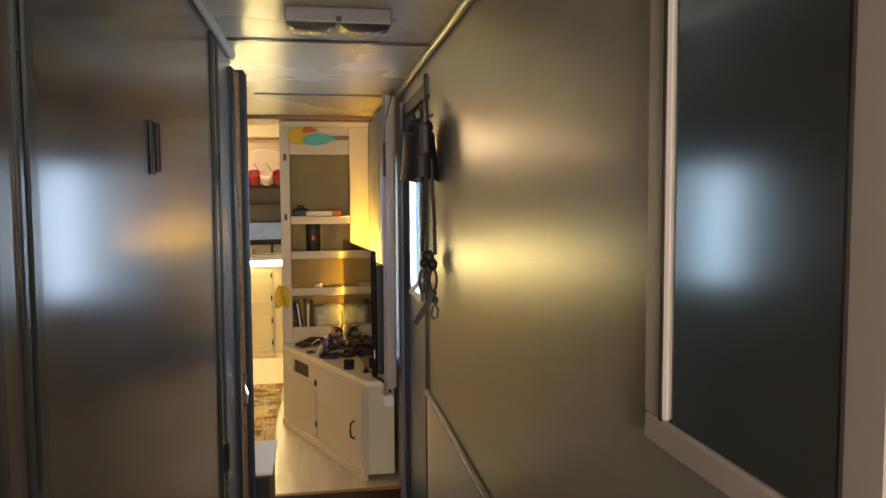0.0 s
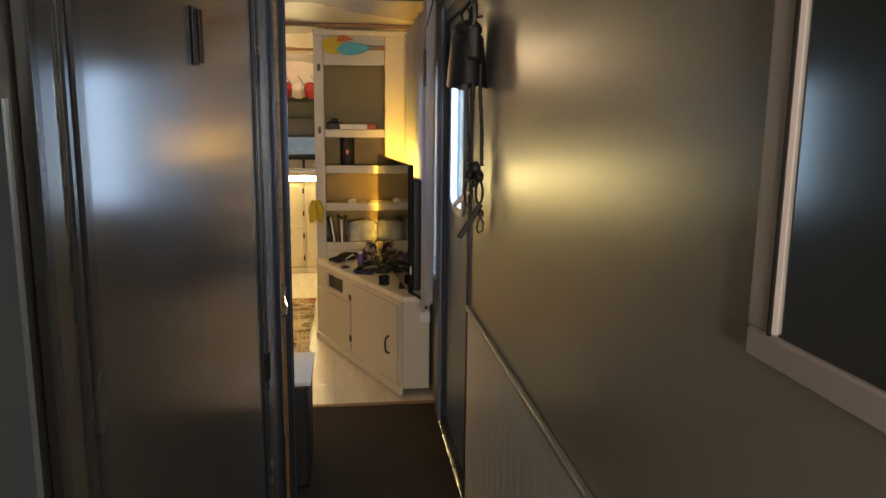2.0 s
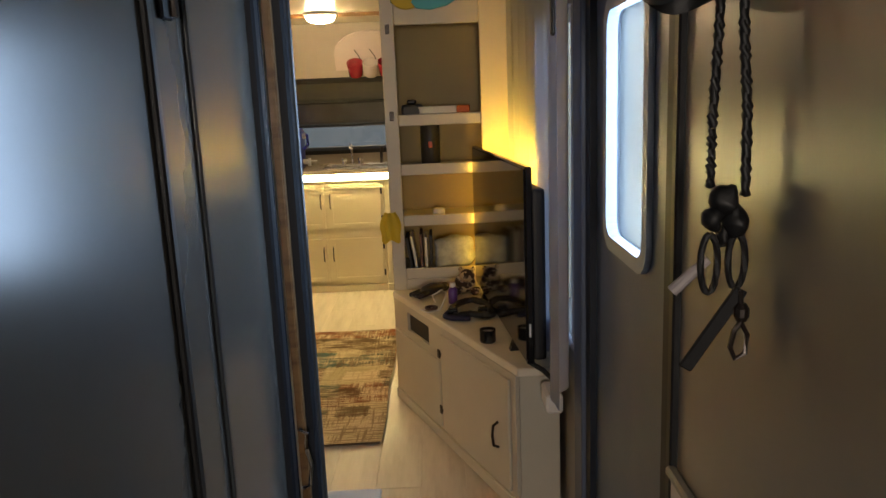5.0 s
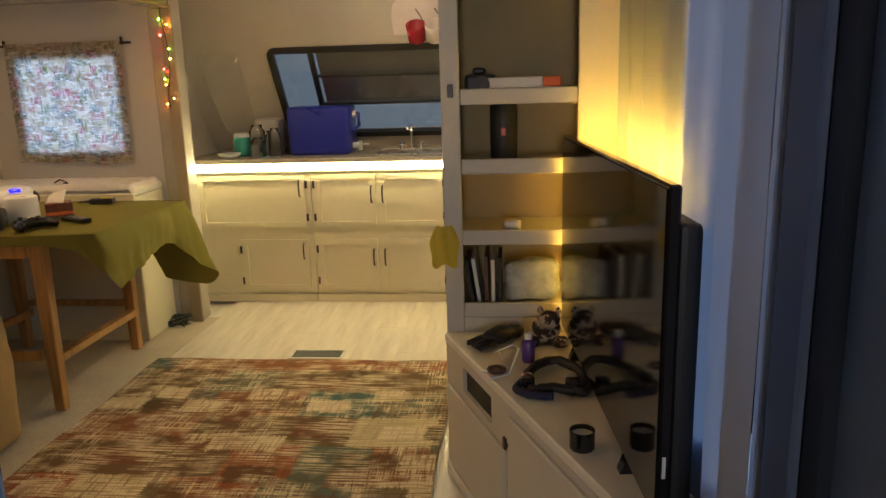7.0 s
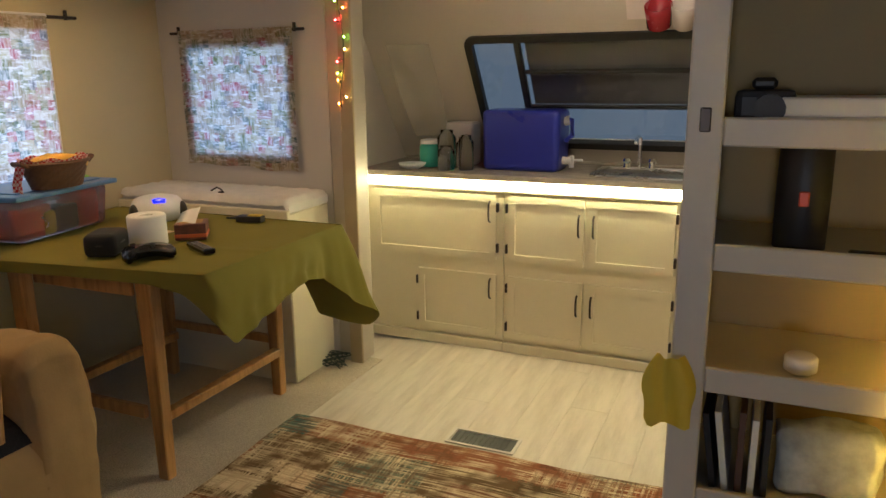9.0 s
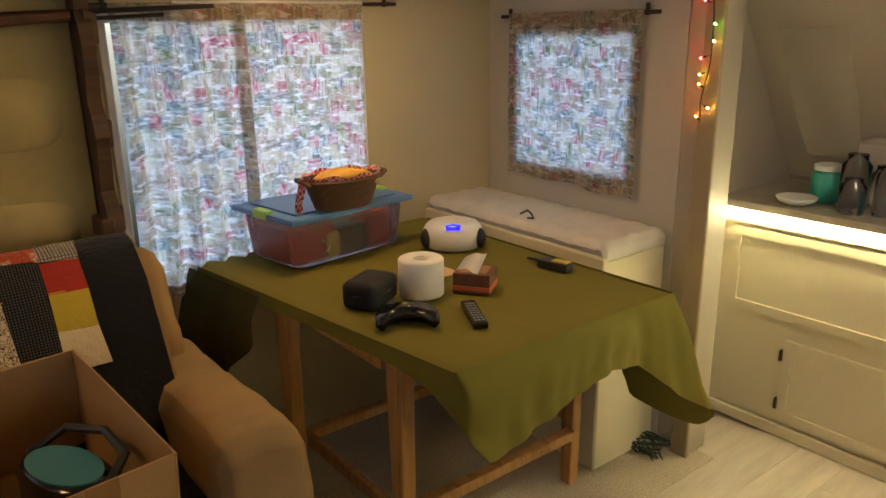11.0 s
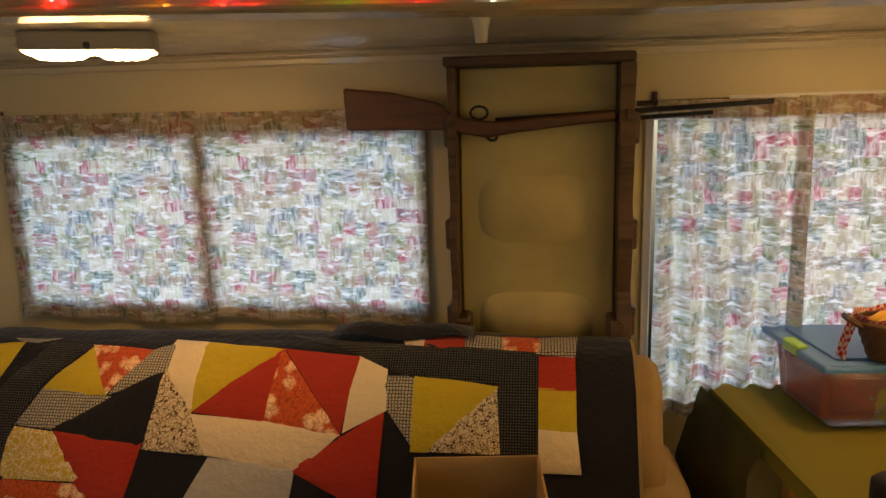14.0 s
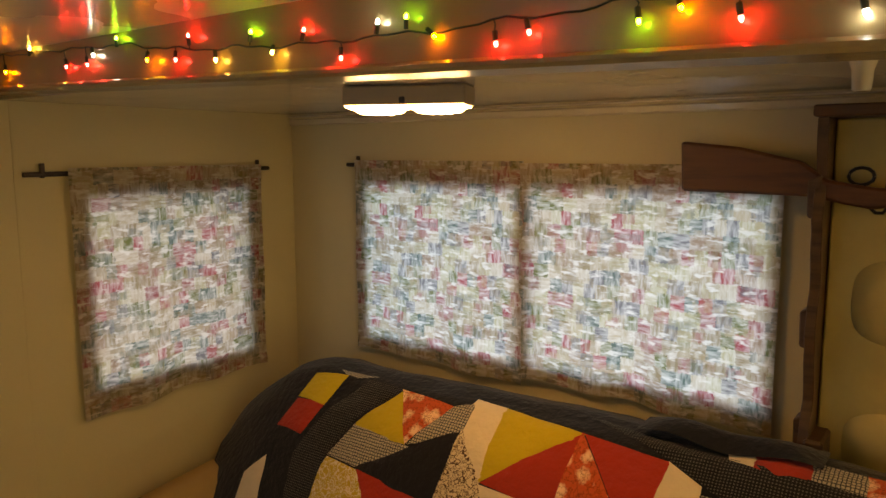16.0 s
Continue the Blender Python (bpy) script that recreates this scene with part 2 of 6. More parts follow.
def patch_cloth(name, base, second=None, kind="plain", scale=40.0):
    m, t, p = tree(name)
    uv = coords(t, uv=True)
    fine = noise_of(t, uv, 24, 5, 0.65)
    col = mix(t, maths(t, "MULTIPLY", fine, 0.38), base, tuple(c * 0.58 for c in base))
    if kind == "dots":
        v = t.nodes.new("ShaderNodeTexVoronoi")
        v.inputs["Scale"].default_value, v.inputs["Randomness"].default_value = scale, 0.0
        t.links.new(uv, v.inputs["Vector"])
        col = mix(t, maths(t, "LESS_THAN", v.outputs["Distance"], 0.26), col, second)
    elif kind == "lattice":
        v = t.nodes.new("ShaderNodeTexVoronoi")
        v.feature = "DISTANCE_TO_EDGE"
        v.inputs["Scale"].default_value, v.inputs["Randomness"].default_value = scale, 0.25
        t.links.new(uv, v.inputs["Vector"])
        col = mix(t, maths(t, "LESS_THAN", v.outputs["Distance"], 0.14), col, second)
    elif kind == "floral":
        v = t.nodes.new("ShaderNodeTexVoronoi")
        v.inputs["Scale"].default_value = scale
        t.links.new(uv, v.inputs["Vector"])
        r = ramp(t, [(0, tuple(min(1, c * 1.1) for c in second)), (0.28, second), (0.42, tuple(0.5 * (a + b) for a, b in zip(base, second))), (0.50, base)])
        warp = maths(t, "ADD", v.outputs["Distance"], maths(t, "MULTIPLY", maths(t, "SUBTRACT", noise_of(t, uv, 60, 3), 0.5), 0.5))
        t.links.new(warp, r.inputs[0])
        n2 = ramp(t, [(0.48, (0, 0, 0)), (0.52, (1, 1, 1)), (0.56, (0, 0, 0))])
        t.links.new(noise_of(t, uv, 62, 3), n2.inputs[0])
        col = mix(t, maths(t, "MULTIPLY", n2.outputs[0], 0.8), r.outputs[0], tuple(c * 0.35 for c in base))
    elif kind == "scroll":
        n2 = ramp(t, [(0.40, (0, 0, 0)), (0.43, (1, 1, 1)), (0.465, (1, 1, 1)), (0.49, (0, 0, 0)), (0.54, (0, 0, 0)), (0.565, (1, 1, 1)), (0.60, (0, 0, 0))])
        t.links.new(noise_of(t, uv, scale, 2), n2.inputs[0])
        col = mix(t, n2.outputs[0], col, second)
    t.links.new(col, p.inputs["Base Color"])
    p.inputs["Roughness"].default_value, p.inputs["Specular IOR Level"].default_value = 0.92, 0.12
    p.inputs["Sheen Weight"].default_value = 0.15
    quilting = noise_of(t, uv, 48, 3)
    bump(t, p, quilting, 0.8, 0.007)
    return m


HALL = mat("satin grey wall panel", (0.285, 0.265, 0.23), 0.33, var=0.14, scale=2.2, grain=40, relief=0.06, spec=0.7)
HALL_LOW = mat("white beadboard paint", (0.62, 0.60, 0.57), 0.4, var=0.06, relief=0.06)
TRIM_GREY = mat("blue grey trim", (0.06, 0.07, 0.08), 0.25, var=0.15, relief=0.06, spec=0.7)
TRIM_WHITE = mat("off white trim", (0.55, 0.51, 0.46), 0.35, var=0.08, relief=0.06)
FRAME_PINK = mat("chalky white frame", (0.46, 0.405, 0.385), 0.45, var=0.10, relief=0.08)
BLACK = mat("black rubber", (0.012, 0.012, 0.013), 0.5, var=0.2)
BLACK_GLOSS = mat("black gloss plastic", (0.01, 0.01, 0.011), 0.15, var=0.2, relief=0.02)
METAL = mat("brushed steel", (0.6, 0.6, 0.6), 0.28, 1.0, var=0.08)
CHROME = mat("chrome", (0.8, 0.8, 0.8), 0.08, 1.0, var=0.04, relief=0.01)
BRONZE = mat("dark bronze hardware", (0.05, 0.04, 0.035), 0.35, 0.7)
CEIL = mat("glossy white ceiling panel", (0.58, 0.52, 0.42), 0.27, var=0.06, scale=0.6, grain=60, relief=0.03, spec=0.5)
SLIDE_WALL = mat("cream vinyl wallpaper", (0.50, 0.435, 0.27), 0.55, var=0.07, scale=3, grain=130, relief=0.10)
# Greyer copy of the wallpaper; cold daylight is put into its colour.
SLIDE_COOL = mat("cool light tinted wallpaper", (0.50, 0.47, 0.43), 0.55, var=0.07, scale=3, grain=130, relief=0.10)
SLIDE_CEIL = mat("off white ceiling vinyl", (0.52, 0.455, 0.34), 0.13, var=0.06, relief=0.02, spec=0.6)
FASCIA = mat("glossy cream fascia", (0.31, 0.23, 0.12), 0.24, var=0.08, relief=0.05, spec=0.6)
KITCHEN_WALL = mat("grey beige kitchen wall", (0.50, 0.45, 0.38), 0.4, var=0.08, scale=3, relief=0.08)
CAB_CREAM = mat("cream painted cabinet", (0.68, 0.62, 0.44), 0.38, var=0.05, scale=4, relief=0.08)
CAB_WHITE = mat("grey white painted wood", (0.56, 0.52, 0.43), 0.42, var=0.07, scale=5, relief=0.08)
# Taupe lining yellowed in its base colour to imitate the television's amber glow.
SHELF_BACK = mat("amber glow shelf lining", (0.34, 0.265, 0.11), 0.55, var=0.10)
COUNTER = mat("speckled laminate counter", (0.42, 0.38, 0.32), 0.22, var=0.2, scale=30, grain=200, relief=0.05)
PLANK = wood("whitewashed vinyl plank", (0.60, 0.535, 0.445), (0.44, 0.38, 0.305), 0.32, (5, 0.7, 5), per_piece=0.16, relief=0.08)
HALL_CARPET = carpet("brown carpet", (0.055, 0.042, 0.032))
SLIDE_CARPET = carpet("beige carpet", (0.58, 0.50, 0.38))
TABLE_WOOD = wood("honey pine", (0.48, 0.265, 0.085), (0.26, 0.12, 0.035), 0.4)
DARK_WOOD = wood("dark stained pine", (0.085, 0.045, 0.024), (0.03, 0.016, 0.01), 0.5, (14, 1.2, 14))
STOCK_WOOD = wood("reddish walnut", (0.095, 0.036, 0.014), (0.04, 0.014, 0.006), 0.5, (14, 1.5, 14))
BROWN_TRIM = wood("brown wood trim", (0.24, 0.13, 0.05), (0.11, 0.05, 0.02), 0.4, (1.2, 14, 14))
OLIVE = mat("olive canvas tablecloth", (0.175, 0.155, 0.027), 0.85, var=0.16, scale=3, grain=300, relief=0.25, spec=0.15)
TAN = mat("tan microsuede", (0.35, 0.235, 0.108), 0.9, var=0.2, scale=6, grain=160, relief=0.3, spec=0.1)
CARDBOARD = mat("cardboard", (0.40, 0.24, 0.095), 0.8, var=0.1, scale=4, grain=120, relief=0.15, spec=0.2)
PRINT = print_cloth("block print curtain")
PRINT_HEM = print_cloth("doubled block print hem", 0.25)
RUG = rug_weave("distressed rug")
SHEER = mat("pale grey curtain", (0.44, 0.48, 0.62), 0.85, var=0.08, scale=3, grain=250, relief=0.2, spec=0.1)
sheer_tree = SHEER.node_tree
sheer_through = sheer_tree.nodes.new("ShaderNodeBsdfTranslucent")
sheer_through.inputs["Color"].default_value = (0.42, 0.46, 0.60, 1)
sheer_mix = sheer_tree.nodes.new("ShaderNodeMixShader")
sheer_mix.inputs[0].default_value = 0.42
sheer_tree.links.new(sheer_tree.nodes["Principled BSDF"].outputs[0], sheer_mix.inputs[1])
sheer_tree.links.new(sheer_through.outputs[0], sheer_mix.inputs[2])
sheer_tree.links.new(sheer_mix.outputs[0], sheer_tree.nodes["Material Output"].inputs["Surface"])
BLUE_LID = mat("blue plastic lid", (0.09, 0.20, 0.44), 0.35, var=0.1)
BLUE_JUG = mat("blue jug plastic", (0.02, 0.03, 0.32), 0.3, var=0.12)
WHITE_PLASTIC = mat("white plastic", (0.72, 0.72, 0.74), 0.35, var=0.05, relief=0.03)
PAPER = mat("white paper", (0.75, 0.74, 0.72), 0.85, var=0.05, relief=0.1, spec=0.1)
WICKER = mat("brown wicker", (0.11, 0.05, 0.02), 0.6, var=0.35, scale=60, grain=120, relief=0.6)
GREEN = mat("lime clip plastic", (0.35, 0.62, 0.08), 0.4)
RED = mat("red enamel", (0.42, 0.02, 0.03), 0.3, var=0.15)
ORANGE = mat("orange card", (0.55, 0.12, 0.03), 0.6, var=0.2, scale=30)
YELLOW = mat("yellow cloth", (0.62, 0.46, 0.03), 0.6, var=0.12)
BREAD = mat("yellow fruit skin", (0.72, 0.42, 0.05), 0.45, var=0.15, scale=20)
TEAL = mat("teal plastic", (0.05, 0.36, 0.30), 0.3)
PURPLE = mat("purple plastic", (0.10, 0.04, 0.24), 0.3)
PARROT_BLUE = mat("turquoise paint", (0.06, 0.42, 0.52), 0.5, var=0.15)
PLUSH, plush_tree, plush_bsdf = tree("mottled plush")
plush_ramp = ramp(plush_tree, [(0.0, (0.03, 0.018, 0.012)), (0.46, (0.05, 0.03, 0.018)), (0.52, (0.50, 0.42, 0.31)), (0.64, (0.40, 0.31, 0.20)), (0.7, (0.06, 0.035, 0.02))])
plush_tree.links.new(noise_of(plush_tree, coords(plush_tree), 34, 3), plush_ramp.inputs[0])
plush_tree.links.new(plush_ramp.outputs[0], plush_bsdf.inputs["Base Color"])
plush_bsdf.inputs["Roughness"].default_value = 0.95
bump(plush_tree, plush_bsdf, noise_of(plush_tree, coords(plush_tree), 240, 3), 0.8, 0.006)
CAMO, camo_tree, camo_bsdf = tree("camouflage cloth")
camo_ramp = ramp(camo_tree, [(0.0, (0.012, 0.012, 0.013)), (0.46, (0.05, 0.045, 0.04)), (0.53, (0.20, 0.20, 0.20)), (0.57, (0.016, 0.015, 0.015)), (0.63, (0.07, 0.045, 0.032))], True)
camo_tree.links.new(noise_of(camo_tree, coords(camo_tree, (1, 1, 0.55)), 26, 4, 0.6), camo_ramp.inputs[0])
camo_tree.links.new(camo_ramp.outputs[0], camo_bsdf.inputs["Base Color"])
camo_bsdf.inputs["Roughness"].default_value = 0.9
bump(camo_tree, camo_bsdf, noise_of(camo_tree, coords(camo_tree), 40, 4), 0.6, 0.006)
LEATHER = mat("brown leather", (0.10, 0.05, 0.035), 0.5, var=0.4, scale=14)
COAT = mat("slate grey coat cloth", (0.29, 0.35, 0.41), 0.9, var=0.12, relief=0.3, spec=0.1)
SCREEN = mat("dark glossy screen", (0.006, 0.006, 0.007), 0.06, var=0.1, relief=0.0, spec=0.9)
MIRROR = mat("smoked mirror", (0.58, 0.62, 0.60), 0.085, 1.0, var=0.03, relief=0.01)
GUARD = mat("dark grey guard panel", (0.06, 0.06, 0.062), 0.5, var=0.2)
TUB_RED = mat("red orange cloth", (0.55, 0.06, 0.03), 0.7, var=0.25, scale=20)
CLEAR = glass("clear plastic", (0.93, 0.95, 0.97), 0.12)
PANE = glass("window glass", (0.97, 0.98, 1.0), 0.0)
DIFFUSER = glow("lit diffuser", (1.0, 0.58, 0.22), 23.0)
DOME = glow("lit dome", (1.0, 0.76, 0.46), 40.0)
LED = glow("warm white led strip", (1.0, 0.82, 0.37), 19.5)
LED_SHELF_FILL = glow("added amber shelf fill", (1.0, 0.53, 0.055), 4.5)
LED_AMBER = glow("amber led strip", (1.0, 0.53, 0.06), 40.0)
DISPLAY = glow("blue display", (0.004, 0.008, 1.0), 0.9, (0.02, 0.02, 0.1))
SKY_CARD = glow("overcast daylight", (0.50, 0.74, 1.0), 3.0, (0.02, 0.02, 0.02))
SKY_DIM = glow("shaded daylight", (0.50, 0.62, 0.72), 0.065, (0.02, 0.02, 0.02))
BULBS = [glow("red bulb", (1.0, 0.02, 0.02), 80), glow("orange bulb", (1.0, 0.22, 0.01), 75), glow("green bulb", (0.30, 1.0, 0.03), 32),
         glow("yellow bulb", (1.0, 0.55, 0.08), 40), glow("white bulb", (0.85, 0.95, 0.9), 24)]
QUILT = {
    "black": patch_cloth("navy black cotton", (0.013, 0.013, 0.017)),
    "dots": patch_cloth("black dotted cotton", (0.012, 0.012, 0.014), (0.10, 0.095, 0.09), "dots", 140),
    "red": patch_cloth("brick red cotton", (0.40, 0.034, 0.024)),
    "yellow": patch_cloth("mustard green cotton", (0.54, 0.40, 0.035)),
    "cream": patch_cloth("cream cotton", (0.74, 0.60, 0.40)),
    "grey": patch_cloth("grey cotton", (0.42, 0.39, 0.36)),
    "lattice": patch_cloth("grey lattice cotton", (0.46, 0.40, 0.31), (0.05, 0.05, 0.05), "lattice", 120),
    "floral": patch_cloth("orange floral cotton", (0.52, 0.085, 0.03), (0.80, 0.52, 0.32), "floral", 20),
    "scroll": patch_cloth("cream scroll cotton", (0.70, 0.56, 0.37), (0.09, 0.045, 0.025), "scroll", 50),
    "swirl": patch_cloth("yellow cream swirl cotton", (0.58, 0.40, 0.06), (0.72, 0.60, 0.43), "scroll", 44),
}

# ---- builders ----


def start():
    return bmesh.new()


def box(bm, x0, x1, y0, y1, z0, z1, bevel=0.0, seg=1):
    m = Matrix.LocRotScale(((x0 + x1) / 2, (y0 + y1) / 2, (z0 + z1) / 2), None, (x1 - x0, y1 - y0, z1 - z0))
    made = bmesh.ops.create_cube(bm, size=1, matrix=m)["verts"]
    if bevel:
        edges = list({e for v in made for e in v.link_edges})
        bmesh.ops.bevel(bm, geom=edges, offset=bevel, segments=seg, affect="EDGES", profile=0.6)
    return bm


def cyl(bm, a, b, r, r2=None, seg=14, caps=True):
    a, b = Vector(a), Vector(b)
    m = Matrix.Translation((a + b) / 2) @ (b - a).to_track_quat("Z", "Y").to_matrix().to_4x4()
    bmesh.ops.create_cone(bm, cap_ends=caps, segments=seg, radius1=r, radius2=r if r2 is None else r2, depth=(b - a).length, matrix=m)
    return bm


def ball(bm, at, r, scale=(1, 1, 1), u=12, v=8):
    m = Matrix.LocRotScale(at, None, scale)
    bmesh.ops.create_uvsphere(bm, u_segments=u, v_segments=v, radius=r, matrix=m)
    return bm


def lathe(bm, at, rings, seg=20):
    """A turned body: rings are (radius, height)."""
    at, rows = Vector(at), []
    for r, z in rings:
        rows.append([bm.verts.new(at + Vector((r * math.cos(k * math.tau / seg), r * math.sin(k * math.tau / seg), z))) for k in range(seg)])
    for p, q in zip(rows, rows[1:]):
        for k in range(seg):
            bm.faces.new((p[k], p[(k + 1) % seg], q[(k + 1) % seg], q[k]))
    bm.faces.new(rows[0][::-1])
    bm.faces.new(rows[-1])
    return bm


def tube(bm, pts, r, seg=6):
    pts = [Vector(p) for p in pts]
    rows = []
    for i, p in enumerate(pts):
        d = (pts[min(i + 1, len(pts) - 1)] - pts[max(i - 1, 0)]).normalized()
        side = d.cross(Vector((0.13, 0.31, 0.94))).normalized()
        up = side.cross(d)
        rows.append([bm.verts.new(p + r * (math.cos(k * math.tau / seg) * side + math.sin(k * math.tau / seg) * up)) for k in range(seg)])
    for p, q in zip(rows, rows[1:]):
        for k in range(seg):
            bm.faces.new((p[k], p[(k + 1) % seg], q[(k + 1) % seg], q[k]))
    bm.faces.new(rows[0][::-1])
    bm.faces.new(rows[-1])
    return bm


def prism(bm, outline, a, b, axis="x", bevel=0.0):
    """A flat outline pushed from a to b along an axis; outline in the other two axes, in order."""
    def at(u, v, w):
        return {"x": (w, u, v), "y": (u, w, v), "z": (u, v, w)}[axis]
    lo = [bm.verts.new(at(u, v, a)) for u, v in outline]
    hi = [bm.verts.new(at(u, v, b)) for u, v in outline]
    faces = [bm.faces.new(lo), bm.faces.new(hi[::-1])]
    n = len(outline)
    for k in range(n):
        faces.append(bm.faces.new((lo[k], hi[k], hi[(k + 1) % n], lo[(k + 1) % n])))
    bmesh.ops.recalc_face_normals(bm, faces=faces)
    if bevel:
        bmesh.ops.bevel(bm, geom=list({e for f in faces for e in f.edges}), offset=bevel, segments=1, affect="EDGES")
    return bm


def sheet(bm, nu, nv, at, uv=None, thick=0.0):
    """A grid of points at(u, v), u and v from 0 to 1, with optional texture places uv(u, v)."""
    lay = bm.loops.layers.uv.verify() if uv else None
    g = [[bm.verts.new(at(i / nu, j / nv)) for j in range(nv + 1)] for i in range(nu + 1)]
    for i in range(nu):
        for j in range(nv):
            f = bm.faces.new((g[i][j], g[i + 1][j], g[i + 1][j + 1], g[i][j + 1]))
            f.smooth = True
            if lay:
                for loop, (a, b) in zip(f.loops, ((i, j), (i + 1, j), (i + 1, j + 1), (i, j + 1))):
                    loop[lay].uv = uv(a / nu, b / nv)
    return bm


def smooth(bm):
    for f in bm.faces:
        f.smooth = True
    return bm


def part(name, bm, material, parent=None, label="", m=None):
    me = bpy.data.meshes.new(name)
    if m is not None:
        bmesh.ops.transform(bm, matrix=m, verts=bm.verts)
    bmesh.ops.recalc_face_normals(bm, faces=bm.faces) if not bm.loops.layers.uv else None
    bm.to_mesh(me)
    bm.free()
    me.materials.append(material)
    ob = new(name, me)
    if parent is not None:
        ob.parent = parent
    if label:
        tagged(ob, label)
    return ob


def thing(name, at, label, category, group="", turn=0.0):
    ob = new(name)
    ob.empty_display_size = 0.05
    ob.matrix_world = pose(*at, 0, 0, turn)
    return tagged(ob, label, category, group)


def solid(name, bm, material, label, category, group=""):
    return tagged(part(name, bm, material), label, category, group)


def structure(name, bm, material, label="", category=""):
    return tagged(part(name, bm, material), label, category or name.split("_")[0], kind="structure")


def holed(bm, axis, a, b, u0, u1, z0, z1, holes):
    """A wall slab from a to b along its normal axis, with rectangular openings (u0, u1, z0, z1)."""
    us = sorted({u0, u1, *(h[0] for h in holes), *(h[1] for h in holes)})
    zs = sorted({z0, z1, *(h[2] for h in holes), *(h[3] for h in holes)})
    for p, q in zip(us, us[1:]):
        for r, s in zip(zs, zs[1:]):
            if any(h[0] <= (p + q) / 2 <= h[1] and h[2] <= (r + s) / 2 <= h[3] for h in holes):
                continue
            if axis == "x":
                box(bm, a, b, p, q, r, s)
            else:
                box(bm, p, q, a, b, r, s)
    bmesh.ops.remove_doubles(bm, verts=bm.verts, dist=0.0004)
    return bm

# ---- the large structure ----
TOP = 1.85       # main ceiling
RX = 0.88        # right hall wall
LX = 0.24        # left hall wall

bm = start()
box(bm, -2.6, 1.1, -1.3, 8.1, -0.12, -0.016)
structure("floor", bm, PLANK, "subfloor under vinyl planks and carpet", "floor")
structure("floor_carpet_hall", box(start(), LX - 0.1, RX, -1.2, 4.24, -0.016, 0.0), HALL_CARPET, "worn dark brown carpet of the hall", "carpet")
structure("floor_carpet_room", box(start(), -1.2, LX - 0.1, 3.34, 4.24, -0.016, 0.0), HALL_CARPET, "worn dark brown carpet by the door", "carpet")
structure("floor_carpet_slide", box(start(), -2.38, -1.2, 3.06, 7.0, -0.016, 0.001), SLIDE_CARPET, "stained beige carpet of the slide-out", "carpet")
structure("floor_edge", box(start(), -1.2, RX, 4.225, 4.255, -0.004, 0.004, 0.002), BROWN_TRIM, "brown joint strip between carpet and planks", "trim")

DOOR = (3.29, 3.99, 0.0, 1.77)
structure("wall_east", holed(start(), "x", RX, RX + 0.07, -1.2, 7.9, 0, TOP, [DOOR, SIDE_WINDOW]), HALL, "glossy dark grey panelled side wall", "wall")
HALL_GLOSS = mat("glossy grey wall panel", (0.115, 0.112, 0.106), 0.21, var=0.10, scale=1.6, grain=60, relief=0.008, spec=0.7)
HALL_GLOSS.node_tree.nodes["Principled BSDF"].inputs["IOR"].default_value = 1.9
structure("wall_hall", box(start(), LX - 0.07, LX, -1.2, 3.34, 0, TOP), HALL_GLOSS, "glossy dark grey panelled hall wall", "wall")
structure("wall_south", box(start(), LX - 0.07, RX + 0.07, -1.28, -1.2, 0, TOP), HALL, "plain wall closing the hall", "wall")
structure("wall_bath", box(start(), -0.9295, LX - 0.07, 3.26, 3.34, 0, TOP), SLIDE_COOL, "pale partition beside the hall", "wall")
structure("wall_window", holed(start(), "x", -2.45, -2.345, 2.99, 7.0, 0, 1.752, [SOFA_WINDOW, TABLE_WINDOW]), SLIDE_WALL, "cream papered slide-out wall with two windows", "wall")
structure("wall_slide_far", holed(start(), "y", 6.93, 7.0, -2.38, -1.396, 0, 1.752, [FAR_WINDOW]), SLIDE_COOL, "slide-out end wall with cool daylight in its colour and a small window", "wall")
structure("wall_slide_near", holed(start(), "y", 2.99, 3.06, -2.38, -1.361, 0, 1.752, [NEAR_WINDOW]), SLIDE_WALL, "cream slide-out end wall with a small window", "wall")
structure("wall_slide_return", box(start(), -1.3605, -1.0, 2.99, 3.06, 0, TOP), SLIDE_WALL, "cream wall running on past the slide-out", "wall")
structure("wall_return", box(start(), -1.0, -0.93, 2.99, 3.34, 0, TOP), SLIDE_WALL, "short return wall beside the sofa", "wall")
structure("wall_kitchen_side", box(start(), -1.54, -1.47, 7.0, 7.95, 0, TOP), KITCHEN_WALL, "grey beige wall at the end of the counter", "wall")
structure("ceiling", box(start(), -1.34, RX + 0.07, -1.28, 7.95, TOP, TOP + 0.06), CEIL, "glossy off-white ceiling panels", "ceiling")
structure("ceiling_slide", box(start(), -2.45, -1.34, 2.99, 7.0, 1.752, 1.85), SLIDE_CEIL, "low off-white slide-out ceiling", "ceiling")
structure("ceiling_kitchen", box(start(), -1.54, -1.34, 7.0, 7.95, TOP, TOP + 0.06), CEIL, "ceiling over the counter end", "ceiling")

# joints and mouldings of the hall ceiling
for y in (1.3, 3.09, 4.23):
    structure("trim_ceiling_joint", box(start(), LX, RX, y - 0.012, y + 0.012, TOP - 0.006, TOP - 0.0005, 0.002), TRIM_GREY, "dark ceiling joint strip", "trim")
structure("trim_beam", box(start(), -1.28, RX, 5.09, 5.14, TOP - 0.022, TOP - 0.0005, 0.004), BROWN_TRIM, "brown wooden ceiling strip", "trim")
structure("trim_beam_far", box(start(), -1.28, 0.29, 6.6, 6.65, TOP - 0.022, TOP - 0.0005, 0.004), BROWN_TRIM, "brown wooden ceiling strip", "trim")
